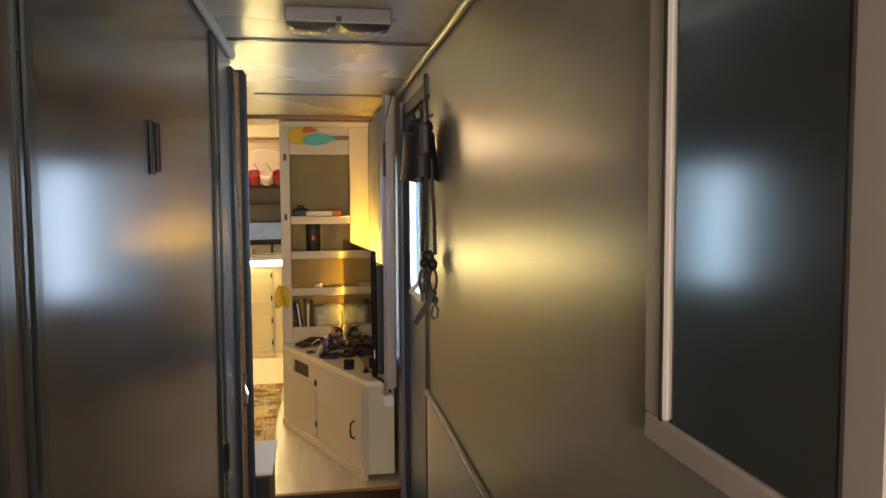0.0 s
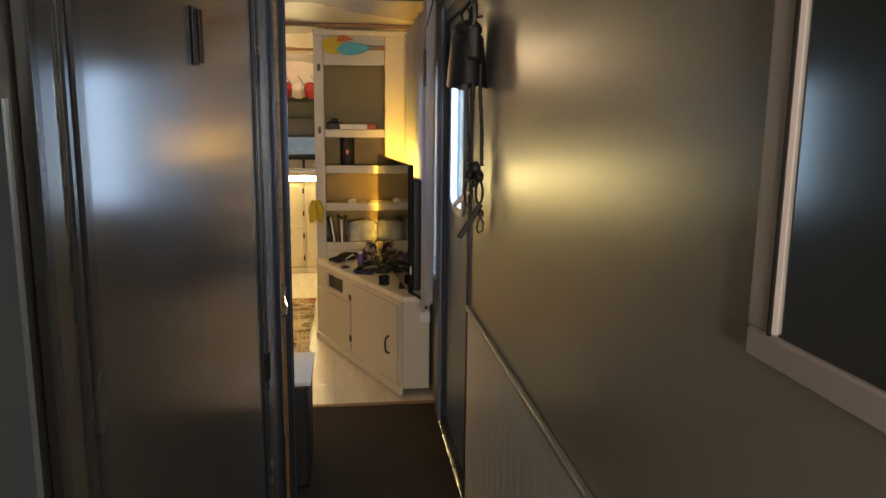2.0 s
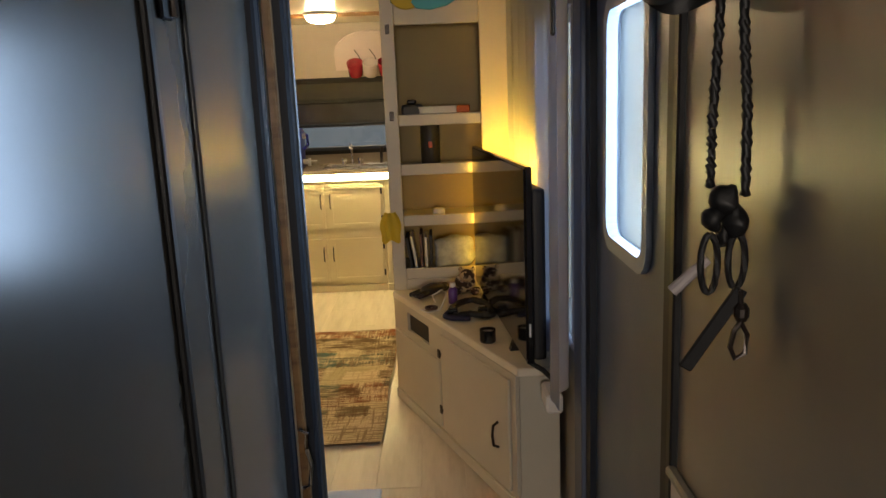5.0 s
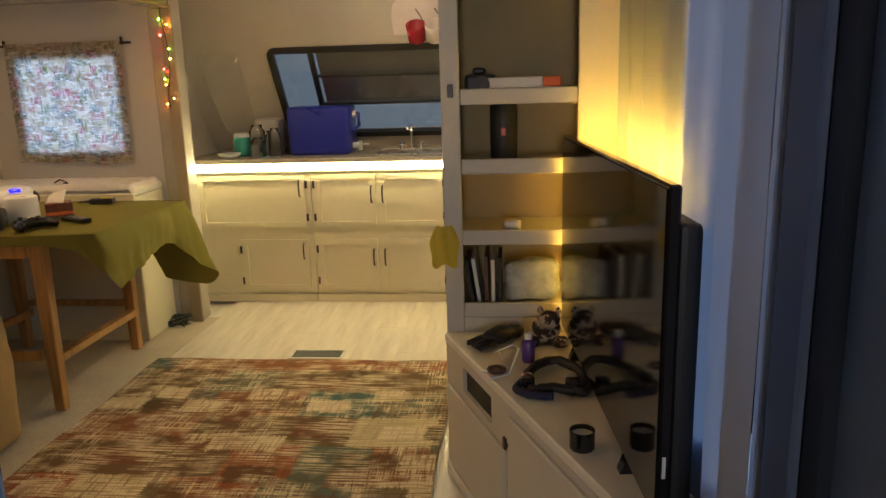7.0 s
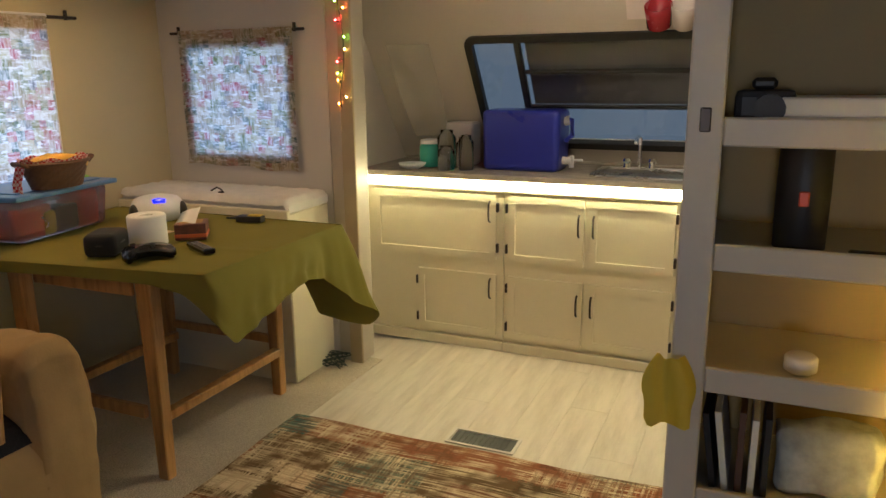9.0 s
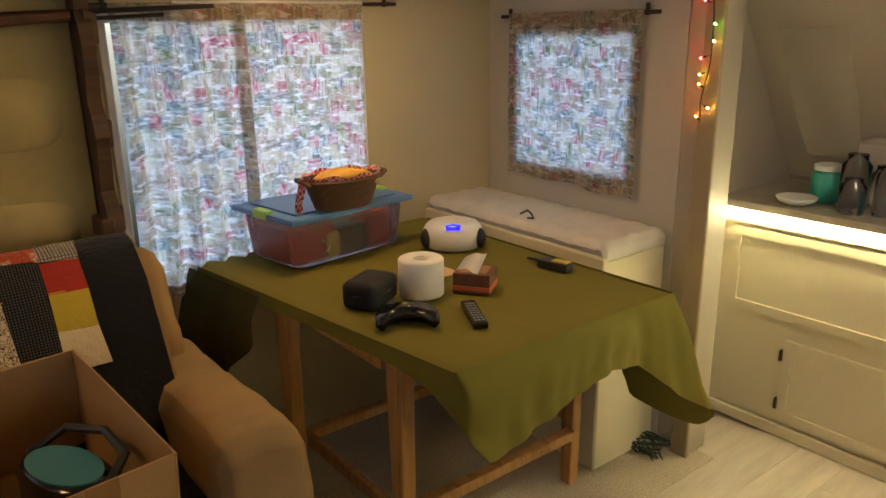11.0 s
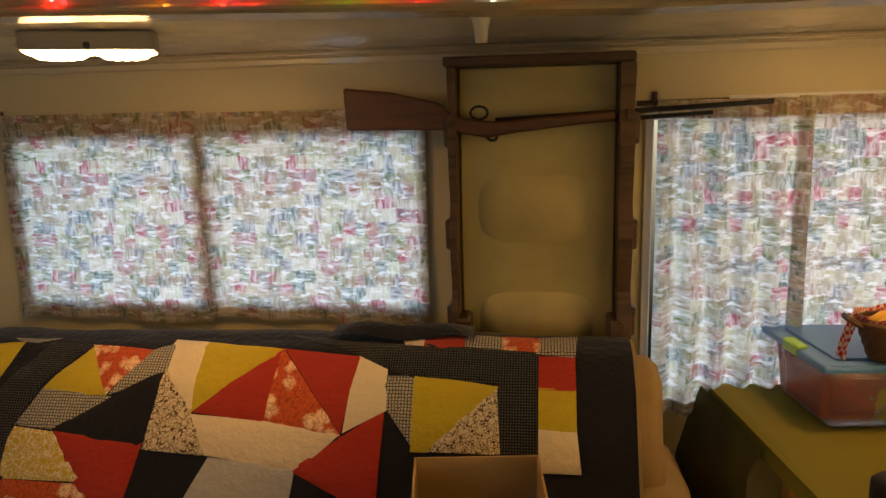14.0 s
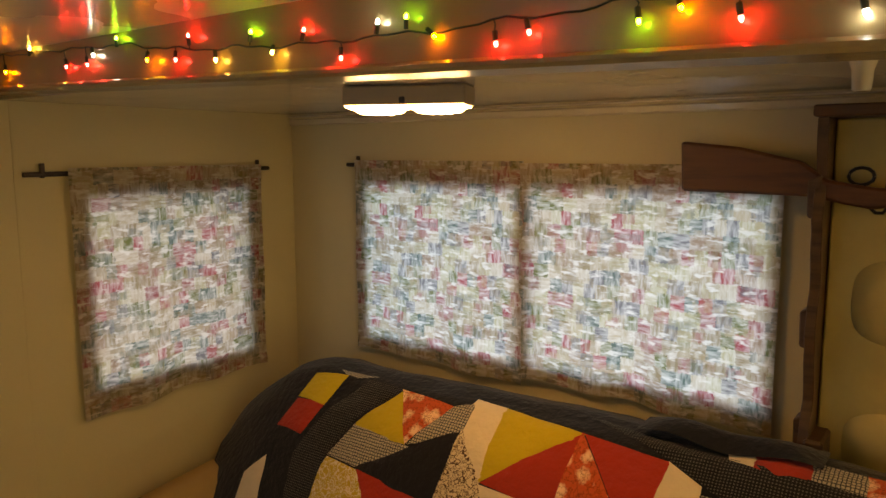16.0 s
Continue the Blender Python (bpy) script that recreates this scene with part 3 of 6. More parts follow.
structure("trim_cove_east", box(start(), RX - 0.022, RX - 0.001, -1.2, 4.2, TOP - 0.026, TOP - 0.001, 0.006), HALL, "cove moulding along the hall ceiling", "trim")
structure("trim_cove_hall", box(start(), LX + 0.001, LX + 0.02, -1.2, 3.3, TOP - 0.026, TOP - 0.001, 0.006), TRIM_WHITE, "pale cove moulding along the hall ceiling", "trim")

# white lower panelling with its cap on the east wall
panelling = tagged(new("wall_panelling"), "white beadboard on the lower hall wall", "panelling", kind="structure")
board_mesh = bpy.data.meshes.new("board")
bm = box(start(), -0.009, -0.001, 0.0, 0.077, 0.0, 0.712, 0.0008)
bm.to_mesh(board_mesh)
bm.free()
board_mesh.materials.append(HALL_LOW)
for k in range(58):
    board = new("board", board_mesh)
    board.parent = panelling
    board.location = (RX, -1.2 + 0.077 * k, 0)
structure("trim_panelling_cap", box(start(), RX - 0.018, RX - 0.001, -1.2, 3.27, 0.712, 0.728, 0.004), HALL, "narrow cap rail over the white beadboard", "trim")

# left wall: panel joints, upright trims, hinges
for y0, y1, d, m_ in ((1.490, 1.507, 0.012, TRIM_GREY), (1.507, 1.560, 0.006, HALL_GLOSS), (1.560, 1.572, 0.010, TRIM_GREY), (1.578, 1.602, 0.012, TRIM_GREY), (2.868, 2.882, 0.008, BLACK), (2.985, 2.996, 0.006, TRIM_GREY)):
    structure("trim_upright", box(start(), LX + 0.0005, LX + d, y0, y1, 0, TOP - 0.027, 0.002), m_, "upright trim on the hall wall", "trim")


def hinge(y, z0, z1):
    h = thing("hinge", (LX, y, z0), "black strap hinge on the grey hall wall", "hinge", "hall hinges")
    part("leaf", box(start(), 0.0005, 0.006, -0.014, 0.014, 0, z1 - z0, 0.002), BLACK, h)
    part("knuckle", cyl(start(), (0.008, 0.012, 0.004), (0.008, 0.012, z1 - z0 - 0.004), 0.005, seg=8), BRONZE, h)


hinge(2.145, 1.42, 1.51)
hinge(2.93, 1.42, 1.505)
hinge(2.95, 0.60, 0.685)

# end of the hall wall: a folded grey door against the post
NAVY = mat("dark navy door skin", (0.016, 0.020, 0.030), 0.55, var=0.2, relief=0.05, spec=0.3)
post = thing("folding_door", (LX, 3.0, 0), "folded blue-grey hall door with a chrome catch", "door")
part("stile", box(start(), -0.06, 0.012, 0.27, 0.30, 0, 1.80, 0.004), NAVY, post)
part("edge_strip", box(start(), -0.055, 0.016, 0.302, 0.314, 0, 1.80, 0.003), CHROME, post, "bright metal edge strip")
part("wood_core", box(start(), -0.055, 0.026, 0.316, 0.335, 0.02, 1.79, 0.003), BROWN_TRIM, post, "bare brown wooden edge")
part("leaf", box(start(), -0.055, 0.042, 0.337, 0.378, 0.01, 1.80, 0.005), NAVY, post)
part("bead", cyl(start(), (0.041, 0.366, 0.02), (0.041, 0.366, 1.79), 0.006, seg=8), TRIM_GREY, post)
bm = tube(start(), [(0.018, 0.31, 0.69), (0.03, 0.305, 0.70), (0.034, 0.31, 0.73), (0.026, 0.316, 0.76), (0.03, 0.31, 0.79), (0.018, 0.308, 0.80)], 0.0035)
part("catch", bm, CHROME, post, "bent chrome catch")

# slanted kitchen wall
SL = pose(0, 7.86, 0.85, 34.4, 0, 0)
KWIN = (-0.92, 0.62, 0.165, 0.782)
bm = holed(start(), "y", 0.0, 0.05, -1.47, RX, -0.05, 1.21, [KWIN])
bmesh.ops.transform(bm, matrix=SL, verts=bm.verts)
structure("wall_kitchen", bm, KITCHEN_WALL, "slanted grey beige kitchen wall with a wide window", "wall")
structure("wall_kitchen_low", box(start(), -1.47, RX, 7.87, 7.93, 0, 0.86), KITCHEN_WALL, "kitchen wall behind the base cabinets", "wall")
structure("wall_nose", box(start(), -1.54, RX + 0.07, 7.95, 8.0, 0, TOP + 0.06), KITCHEN_WALL, "outer wall behind the counter", "wall")


def frame_ring(bm, x0, x1, z0, z1, w, y0, y1, cut=0.05):
    """A window frame with rounded corners, in the plane of x and z."""
    def ring(d):
        a, b, c, e = x0 + d, x1 - d, z0 + d, z1 - d
        k = max(cut - d * 0.7, 0.003)
        out = []
        for cx, cz, q in ((b - k, e - k, 0), (a + k, e - k, 1), (a + k, c + k, 2), (b - k, c + k, 3)):
            for i in range(5):
                g = (q + i / 4) * math.pi / 2
                out.append((cx + k * math.cos(g), cz + k * math.sin(g)))
        return out
    o, i = ring(0), ring(w)
    n = len(o)
    vo = [[bm.verts.new((x, y, z)) for x, z in o] for y in (y0, y1)]
    vi = [[bm.verts.new((x, y, z)) for x, z in i] for y in (y0, y1)]
    for k in range(n):
        j = (k + 1) % n
        bm.faces.new((vo[0][k], vo[0][j], vi[0][j], vi[0][k]))
        bm.faces.new((vo[1][k], vi[1][k], vi[1][j], vo[1][j]))
        bm.faces.new((vo[0][k], vo[1][k], vo[1][j], vo[0][j]))
        bm.faces.new((vi[0][k], vi[0][j], vi[1][j], vi[1][k]))
    return bm


win = thing("window_kitchen", (0, 0, 0), "wide black-framed kitchen window with closed guard", "window")
win["kind"] = "structure"
part("window_frame", frame_ring(start(), KWIN[0] - 0.02, KWIN[1] + 0.02, KWIN[2] - 0.02, KWIN[3] + 0.02, 0.036, -0.014, 0.02), BLACK, win, m=SL)
part("mullion", box(start(), -0.70, -0.67, -0.006, 0.02, KWIN[2], KWIN[3], 0.003), BLACK, win, m=SL)
for v in (0.392, 0.592):
    part("crossbar", box(start(), -0.67, KWIN[1], 0.0, 0.02, v - 0.008, v + 0.008, 0.002), BLACK, win, m=SL)
for a, b in ((KWIN[0], -0.70), (-0.67, KWIN[1])):
    pane = part("pane", box(start(), a, b, 0.024, 0.028, KWIN[2], KWIN[3]), PANE, win, m=SL)
    pane.visible_shadow = False
guard = thing("window_guard", (0, 0, 0), "dark grey panelled guard outside the kitchen window", "guard")
for k, (a, b) in enumerate(((0.375, 0.83),)):
    part("panel", box(start(), -0.665, KWIN[1] + 0.03, 0.052, 0.06, a, b, 0.004), GUARD, guard, m=SL)
bm = sheet(start(), 1, 1, lambda u, v: (-1.2 + 2.2 * u, 0.062, 0.05 + 0.95 * v))
bmesh.ops.transform(bm, matrix=SL, verts=bm.verts)
structure("backdrop_kitchen", bm, SKY_DIM, "shaded daylight outside the kitchen window", "backdrop")

# entry door with its window
door = thing("door_entry", (RX, 0, 0), "closed dark grey entry door with a bright rounded window", "door")
door["kind"] = "structure"
bm = holed(start(), "x", 0.012, 0.05, 3.345, 3.938, 0.015, 1.745, [(3.484, 3.796, 1.008, 1.51)])
part("leaf", bm, mat("grey door skin", (0.07, 0.108, 0.185), 0.35, var=0.08, spec=0.6), door)


def ring_x(bm, y0, y1, z0, z1, w, x0, x1, cut):
    frame_ring(bm, y0, y1, z0, z1, w, x0, x1, cut)
    for v in bm.verts:
        v.co = Vector((v.co.y, v.co.x, v.co.z))
    return bm


part("window_frame", ring_x(start(), 3.465, 3.815, 0.99, 1.53, 0.03, 0.0, 0.05, 0.06), mat("cool white plastic", (0.34, 0.40, 0.50), 0.4, var=0.05), door, "cool white rounded window frame")
# Pane colour is darkened to hold down the daylight glare seen through it.
p_ = part("pane", box(start(), 0.03, 0.034, 3.475, 3.805, 1.005, 1.515), glass("frosted glare dimmed door glass", (0.15, 0.145, 0.135), 0.5), door, "frosted pane")
p_.visible_shadow = False
part("gasket", ring_x(start(), 3.29, 3.99, 0.0, 1.77, 0.05, -0.004, 0.03, 0.005), NAVY, door, "navy rubber seal")
part("jamb", box(start(), -0.012, 0.02, 3.265, 3.288, 0.0, 1.79, 0.003), BLACK, door, "black jamb strip")
part("jamb", box(start(), -0.016, -0.0005, 3.996, 4.10, 0.0, 1.79, 0.004), mat("blue grey jamb paint", (0.11, 0.135, 0.20), 0.4, var=0.08), door, "blue-grey jamb board")
part("sill", box(start(), -0.014, 0.02, 3.29, 3.99, 0.0, 0.012, 0.003), METAL, door, "bright aluminium sill")
bm = sheet(start(), 1, 1, lambda u, v: (RX + 0.12, 3.0 + 1.1 * u, 0.3 + 1.7 * v))
structure("backdrop_door", bm, SKY_CARD, "bright overcast daylight outside the door window", "backdrop")

# slide-out fascia and posts
FASCIA_RUN = [(3.06, 1.764), (5.25, 1.703), (6.93, 1.703)]    # lower edge of the fascia along the slide-out
structure("trim_fascia", prism(start(), [(3.06, TOP), *[(y, z + 0.016) for y, z in FASCIA_RUN], (6.93, TOP)], -1.345, -1.275, "x"), FASCIA, "glossy cream slide-out fascia under the ceiling", "trim")
structure("trim_fascia_lip", prism(start(), [*FASCIA_RUN, *[(y, z + 0.0155) for y, z in FASCIA_RUN[::-1]]], -1.352, -1.262, "x", 0.005), FASCIA, "rounded lower lip of the fascia", "trim")
POST_GREY = mat("grey tan post", (0.40, 0.355, 0.29), 0.4, var=0.12, scale=6, relief=0.1)
structure("trim_post_far", box(start(), -1.395, -1.27, 6.93, 7.045, 0, TOP, 0.008, 2), POST_GREY, "off-white upright post beside the counter", "trim")
TRIM_TAN = mat("tan trim", (0.34, 0.27, 0.17), 0.4, var=0.15, scale=7, relief=0.1)
structure("trim_post_strip", box(start(), -1.33, -1.262, 6.915, 6.93, 0, TOP - 0.002, 0.004), TRIM_TAN, "tan upright cover strip on the post", "trim")
structure("trim_crown", box(start(), -2.3445, -2.331, 3.06, 6.93, 1.712, 1.736, 0.005), SLIDE_CEIL, "crown strip over the windows", "trim")
structure("trim_crown_line", box(start(), -2.3445, -2.327, 3.06, 6.93, 1.740, 1.748, 0.003), SLIDE_CEIL, "thin bead over the windows", "trim")


def window_frame(name, axis, at, u0, u1, z0, z1, label, mullion=0.0):
    """White window frame and pane set in a slide-out wall; at: the room side of the wall."""
    w = thing(name, (0, 0, 0), label, "window")
    w["kind"] = "structure"
    bars = ((u0 - 0.025, u1 + 0.025, z0 - 0.025, z0), (u0 - 0.025, u1 + 0.025, z1, z1 + 0.025), (u0 - 0.025, u0, z0, z1), (u1, u1 + 0.025, z0, z1))
    if mullion:
        bars += ((mullion - 0.028, mullion + 0.028, z0, z1),)
    for a, b, c, d in bars:
        s = 1 if axis == "x+" or axis == "y+" else -1
        lo, hi = sorted((at + s * 0.001, at + s * 0.012))
        bm = box(start(), lo, hi, a, b, c, d, 0.003) if axis[0] == "x" else box(start(), a, b, lo, hi, c, d, 0.003)
        part("window_frame", bm, WHITE_PLASTIC, w)


window_frame("window_sofa", "x+", -2.345, *SOFA_WINDOW, "white-framed sofa window behind print curtains", 4.057)
window_frame("window_table", "x+", -2.345, *TABLE_WINDOW, "white-framed table window behind print curtains")
window_frame("window_far", "y-", 6.93, *FAR_WINDOW, "small white-framed end window behind a print curtain")
window_frame("window_side", "x-", RX, *SIDE_WINDOW, "white-framed side window behind the grey curtain")
window_frame("window_near", "y+", 3.06, *NEAR_WINDOW, "small white-framed end window behind a print curtain")

# framed smoked glass on the hall wall
mir = thing("wall_mirror", (RX, 0, 0), "smoked mirror in a chalky white wooden frame", "mirror")
Y0, Y1, Z0, Z1, W, WS = 1.218, 1.563, 1.115, 1.80, 0.030, 0.046
for a, b, c, d in ((Y0, Y1, Z0, Z0 + W), (Y0, Y1, Z1 - W, Z1), (Y0, Y0 + WS, Z0 + W, Z1 - W), (Y1 - WS, Y1, Z0 + W, Z1 - W)):
    part("frame_rail", box(start(), -0.014, -0.001, a, b, c, d, 0.003), FRAME_PINK, mir)
part("glass", box(start(), -0.009, -0.002, Y0 + WS, Y1 - WS, Z0 + W, Z1 - W), MIRROR, mir, "dark smoked glass")
for a, b, c, d in ((Y0 + WS - 0.008, Y0 + WS - 0.003, Z0 + W, Z1 - W), (Y1 - WS + 0.003, Y1 - WS + 0.008, Z0 + W, Z1 - W)):
    part("bead", box(start(), -0.0165, -0.0125, a, b, c, d, 0.001), BRONZE, mir)
part("screw", ball(start(), (-0.014, 1.238, 1.130), 0.005, (0.5, 1, 1)), CHROME, mir)

# ---- kitchen ----
KY = 7.325       # cabinet faces


def cabinet_door(parent, x0, x1, z0, z1, handle_at, hinge_at):
    """A framed cabinet door with a recessed panel, a bow handle and two hinges."""
    d = part("door", frame_ring(start(), x0, x1, z0, z1, 0.034, KY - 0.018, KY - 0.001, 0.004), CAB_CREAM, parent)
    part("panel", box(start(), x0 + 0.03, x1 - 0.03, KY - 0.009, KY - 0.001, z0 + 0.03, z1 - 0.03), CAB_CREAM, d)
    if handle_at is not None:
        hx, hz = handle_at
        part("handle", tube(start(), [(hx, KY - 0.018, hz - 0.05), (hx, KY - 0.036, hz - 0.04), (hx, KY - 0.040, hz), (hx, KY - 0.036, hz + 0.04), (hx, KY - 0.018, hz + 0.05)], 0.005), BRONZE, d, "dark bow handle")
    for hz in (z0 + 0.06, z1 - 0.06):
        part("hinge", box(start(), hinge_at - 0.006, hinge_at + 0.006, KY - 0.024, KY - 0.004, hz - 0.022, hz + 0.022, 0.002), BRONZE, d)
    return d


def base_cabinet(x0, x1, doors, label):
    c = thing("base_cabinet", (0, 0, 0), label, "cabinet", "kitchen base cabinets")
    part("body", box(start(), x0 + 0.001, x1 - 0.001, KY, 7.86, 0.05, 0.80, 0.003), CAB_CREAM, c)
    part("plinth", box(start(), x0 + 0.001, x1 - 0.001, KY - 0.014, 7.80, 0.0, 0.048, 0.004), CAB_CREAM, c)
    for d in doors:
        cabinet_door(c, *d)


base_cabinet(-1.465, -0.70, [(-1.39, -0.735, 0.465, 0.782, (-0.765, 0.70), -0.728), (-1.15, -0.735, 0.075, 0.39, (-0.762, 0.32), -1.155)], "cream painted sink-side base cabinet with a wide flap door")
base_cabinet(-0.70, 0.11, [(-0.674, -0.312, 0.465, 0.782, (-0.335, 0.66), -0.68), (-0.288, 0.085, 0.465, 0.782, (-0.268, 0.66), 0.092), (-0.674, -0.312, 0.075, 0.39, (-0.335, 0.28), -0.68), (-0.288, 0.085, 0.075, 0.39, (-0.268, 0.28), 0.092)], "cream painted base cabinet with four framed doors")
base_cabinet(0.11, 0.87, [(0.18, 0.50, 0.465, 0.782, (0.21, 0.66), 0.505), (0.18, 0.50, 0.075, 0.39, (0.21, 0.28), 0.505)], "cream painted base cabinet beside the shelf unit")
top = thing("worktop", (0, 0, 0), "speckled grey laminate kitchen worktop with a light strip", "worktop")
part("slab", box(start(), -1.465, 0.87, 7.285, 7.86, 0.852, 0.88, 0.006, 2), COUNTER, top)
part("backsplash", box(start(), -1.465, 0.87, 7.83, 7.86, 0.88, 0.93, 0.004), COUNTER, top)
part("apron", box(start(), -1.465, 0.87, 7.30, KY - 0.001, 0.80, 0.852), CAB_CREAM, top)
part("light_strip", box(start(), -1.455, 0.86, 7.288, 7.299, 0.812, 0.848, 0.003), LED, top, "glowing warm white light strip")

sink = thing("sink", (-0.02, 7.55, 0.88), "stainless steel sink with a tall chrome tap", "sink")
part("rim", frame_ring(start(), -0.30, 0.22, -0.17, 0.17, 0.03, 0.0005, 0.008, 0.03), METAL, sink, m=Matrix(((1, 0, 0, 0), (0, 0, 1, 0), (0, 1, 0, 0), (0, 0, 0, 1))))
part("bowl", box(start(), -0.265, 0.185, -0.135, 0.135, 0.0005, 0.003), METAL, sink)
part("tap", tube(start(), [(-0.12, 0.15, 0.008), (-0.12, 0.15, 0.12), (-0.12, 0.13, 0.16), (-0.12, 0.06, 0.165), (-0.12, 0.01, 0.14)], 0.009, 8), CHROME, sink)
for dx in (-0.06, 0.06):
    part("tap_knob", lathe(start(), (-0.12 + dx, 0.15, 0.008), [(0.018, 0), (0.016, 0.02), (0.022, 0.03), (0.018, 0.045)], 10), CHROME, sink)
part("sprayer", tube(start(), [(0.10, 0.15, 0.008), (0.10, 0.15, 0.08), (0.11, 0.13, 0.13)], 0.012, 8), BRONZE, sink)

jug = thing("water_jug", (-0.665, 7.55, 0.88), "dark blue plastic water jug with a white spigot", "jug")
bm = box(start(), -0.19, 0.19, -0.11, 0.11, 0.0, 0.29, 0.03, 3)
for v in bm.verts:
    v.co.x *= 1 + 0.08 * (v.co.z - 0.15)
part("body", smooth(bm), BLUE_JUG, jug)
part("handle", tube(start(), [(0.19, 0, 0.25), (0.225, 0, 0.24), (0.228, 0, 0.17), (0.195, 0, 0.14)], 0.012, 8), BLUE_JUG, jug)
part("cap", cyl(start(), (0.19, 0, 0.235), (0.215, 0, 0.24), 0.022), WHITE_PLASTIC, jug)
bm = cyl(start(), (0.185, -0.02, 0.05), (0.235, -0.03, 0.05), 0.018)
cyl(bm, (0.235, -0.03, 0.075), (0.235, -0.03, 0.02), 0.012)
box(bm, 0.225, 0.29, -0.036, -0.024, 0.05, 0.06, 0.003)
part("spigot", bm, WHITE_PLASTIC, jug)

tub = thing("soap_tub", (-1.16, 7.50, 0.88), "teal plastic tub on the worktop", "tub")
part("body", smooth(lathe(start(), (0, 0, 0), [(0.05, 0), (0.055, 0.01), (0.055, 0.10), (0.045, 0.115)])), TEAL, tub)
part("lid", lathe(start(), (0, 0, 0.115), [(0.05, 0), (0.05, 0.018), (0.04, 0.022)]), WHITE_PLASTIC, tub)
bowl = solid("bowl", smooth(lathe(start(), (-1.20, 7.37, 0.88), [(0.03, 0), (0.06, 0.015), (0.07, 0.03), (0.064, 0.03), (0.03, 0.012)])), WHITE_PLASTIC, "small white bowl on the worktop", "bowl")
for k, (x, y, h, r) in enumerate(((-1.05, 7.46, 0.19, 0.045), (-0.98, 7.52, 0.15, 0.04), (-1.02, 7.38, 0.12, 0.04), (-0.93, 7.42, 0.17, 0.035))):
    solid("jar", smooth(lathe(start(), (x, y, 0.88), [(r, 0), (r * 1.05, 0.01), (r * 1.05, h * 0.8), (r * 0.7, h * 0.9), (r * 0.72, h), (r * 0.6, h)])), CLEAR, "clear plastic jar on the worktop", "jar", "clear jars on the worktop")
solid("storage_box", box(start(), -1.10, -0.95, 7.56, 7.68, 0.88, 1.10, 0.01), mat("hazy plastic", (0.42, 0.38, 0.36), 0.3), "hazy plastic storage box behind jars", "box")
FILM = mat("pale plastic film", (0.62, 0.58, 0.52), 0.15, var=0.12, scale=14, grain=30, relief=0.8)
FILM.node_tree.nodes["Principled BSDF"].inputs["Alpha"].default_value = 0.32
bm = sheet(start(), 10, 14, lambda u, v: (-1.31 + 0.20 * u + 0.05 * v * (u - 0.3) - 0.03 * v, 7.66 - 0.40 * (v * 0.62) - 0.02 - 0.014 * math.sin(9 * u + 5 * v), 1.02 + 0.46 * v))
solid("plastic_bag", bm, FILM, "pale plastic bag hanging on the kitchen wall", "bag")

sign = thing("mug_plaque", (0, 0, 0), "arched white wooden plaque with hanging red mugs", "plaque")
MP = pose(0.075, 7.36, 1.565, 34.4, 0, 0) @ Matrix.Scale(1.22, 4)
arch = [(-0.20, 0.0), (0.20, 0.0), (0.20, 0.10)] + [(0.20 * math.cos(a), 0.10 + 0.14 * math.sin(a)) for a in [k * math.pi / 10 for k in range(1, 10)]] + [(-0.20, 0.10)]
part("board", prism(start(), arch, -0.016, -0.004, "y", 0.002), mat("pink white paint", (0.66, 0.58, 0.54), 0.5), sign, m=MP)
MUG_RED = mat("dark red enamel", (0.24, 0.012, 0.02), 0.25, var=0.2)
for k, (dx, colour) in enumerate(((-0.085, MUG_RED), (0.0, FRAME_PINK), (0.085, MUG_RED))):
    part("mug", smooth(lathe(start(), (dx, -0.068, 0.0), [(0.034, 0), (0.040, 0.006), (0.043, 0.05), (0.046, 0.082), (0.041, 0.082), (0.038, 0.05)], 16)), colour, sign, "", MP)
    part("hook", tube(start(), [(dx, -0.018, 0.13), (dx + 0.025, -0.04, 0.10), (dx + 0.038, -0.04, 0.05)], 0.0025), BRONZE, sign, "", MP)

# ---- shelf unit ----
SY = 5.385
su = thing("shelf_unit", (0, SY, 0), "tall grey-white shelf unit with four open bays", "shelf unit")
part("side", box(start(), 0.285, 0.303, 0.0, 0.34, 0, TOP - 0.03, 0.002), CAB_WHITE, su)
part("side", box(start(), 0.74, 0.758, 0.012, 0.34, 0, TOP - 0.03, 0.002), CAB_WHITE, su)
part("stile", box(start(), 0.285, 0.343, -0.016, -0.0005, 0, TOP - 0.004, 0.003), CAB_WHITE, su)
part("stile", box(start(), 0.700, 0.86, -0.016, -0.0005, 0, TOP - 0.004, 0.003), CAB_WHITE, su)
part("frieze", box(start(), 0.3435, 0.6995, -0.014, -0.0005, 1.645, TOP - 0.004, 0.003), CAB_WHITE, su)
part("back", box(start(), 0.303, 0.74, 0.30, 0.31, 0.02, TOP - 0.03), SHELF_BACK, su, "taupe back panel with amber glow in its colour")
for z in (0.56, 0.80, 1.025, 1.238):
    part("shelf", box(start(), 0.304, 0.739, 0.001, 0.30, z, z + 0.018), CAB_WHITE, su)
    part("rail", box(start(), 0.3435, 0.6995, -0.014, -0.0005, z - 0.012, z + 0.036, 0.003), CAB_WHITE, su)
part("kick_panel", box(start(), 0.3435, 0.6995, -0.014, -0.0005, 0.0, 0.5475, 0.003), CAB_WHITE, su)
for z in (1.25, 1.61):
    part("hinge", box(start(), 0.306, 0.324, -0.022, -0.016, z, z + 0.04, 0.002), BRONZE, su)
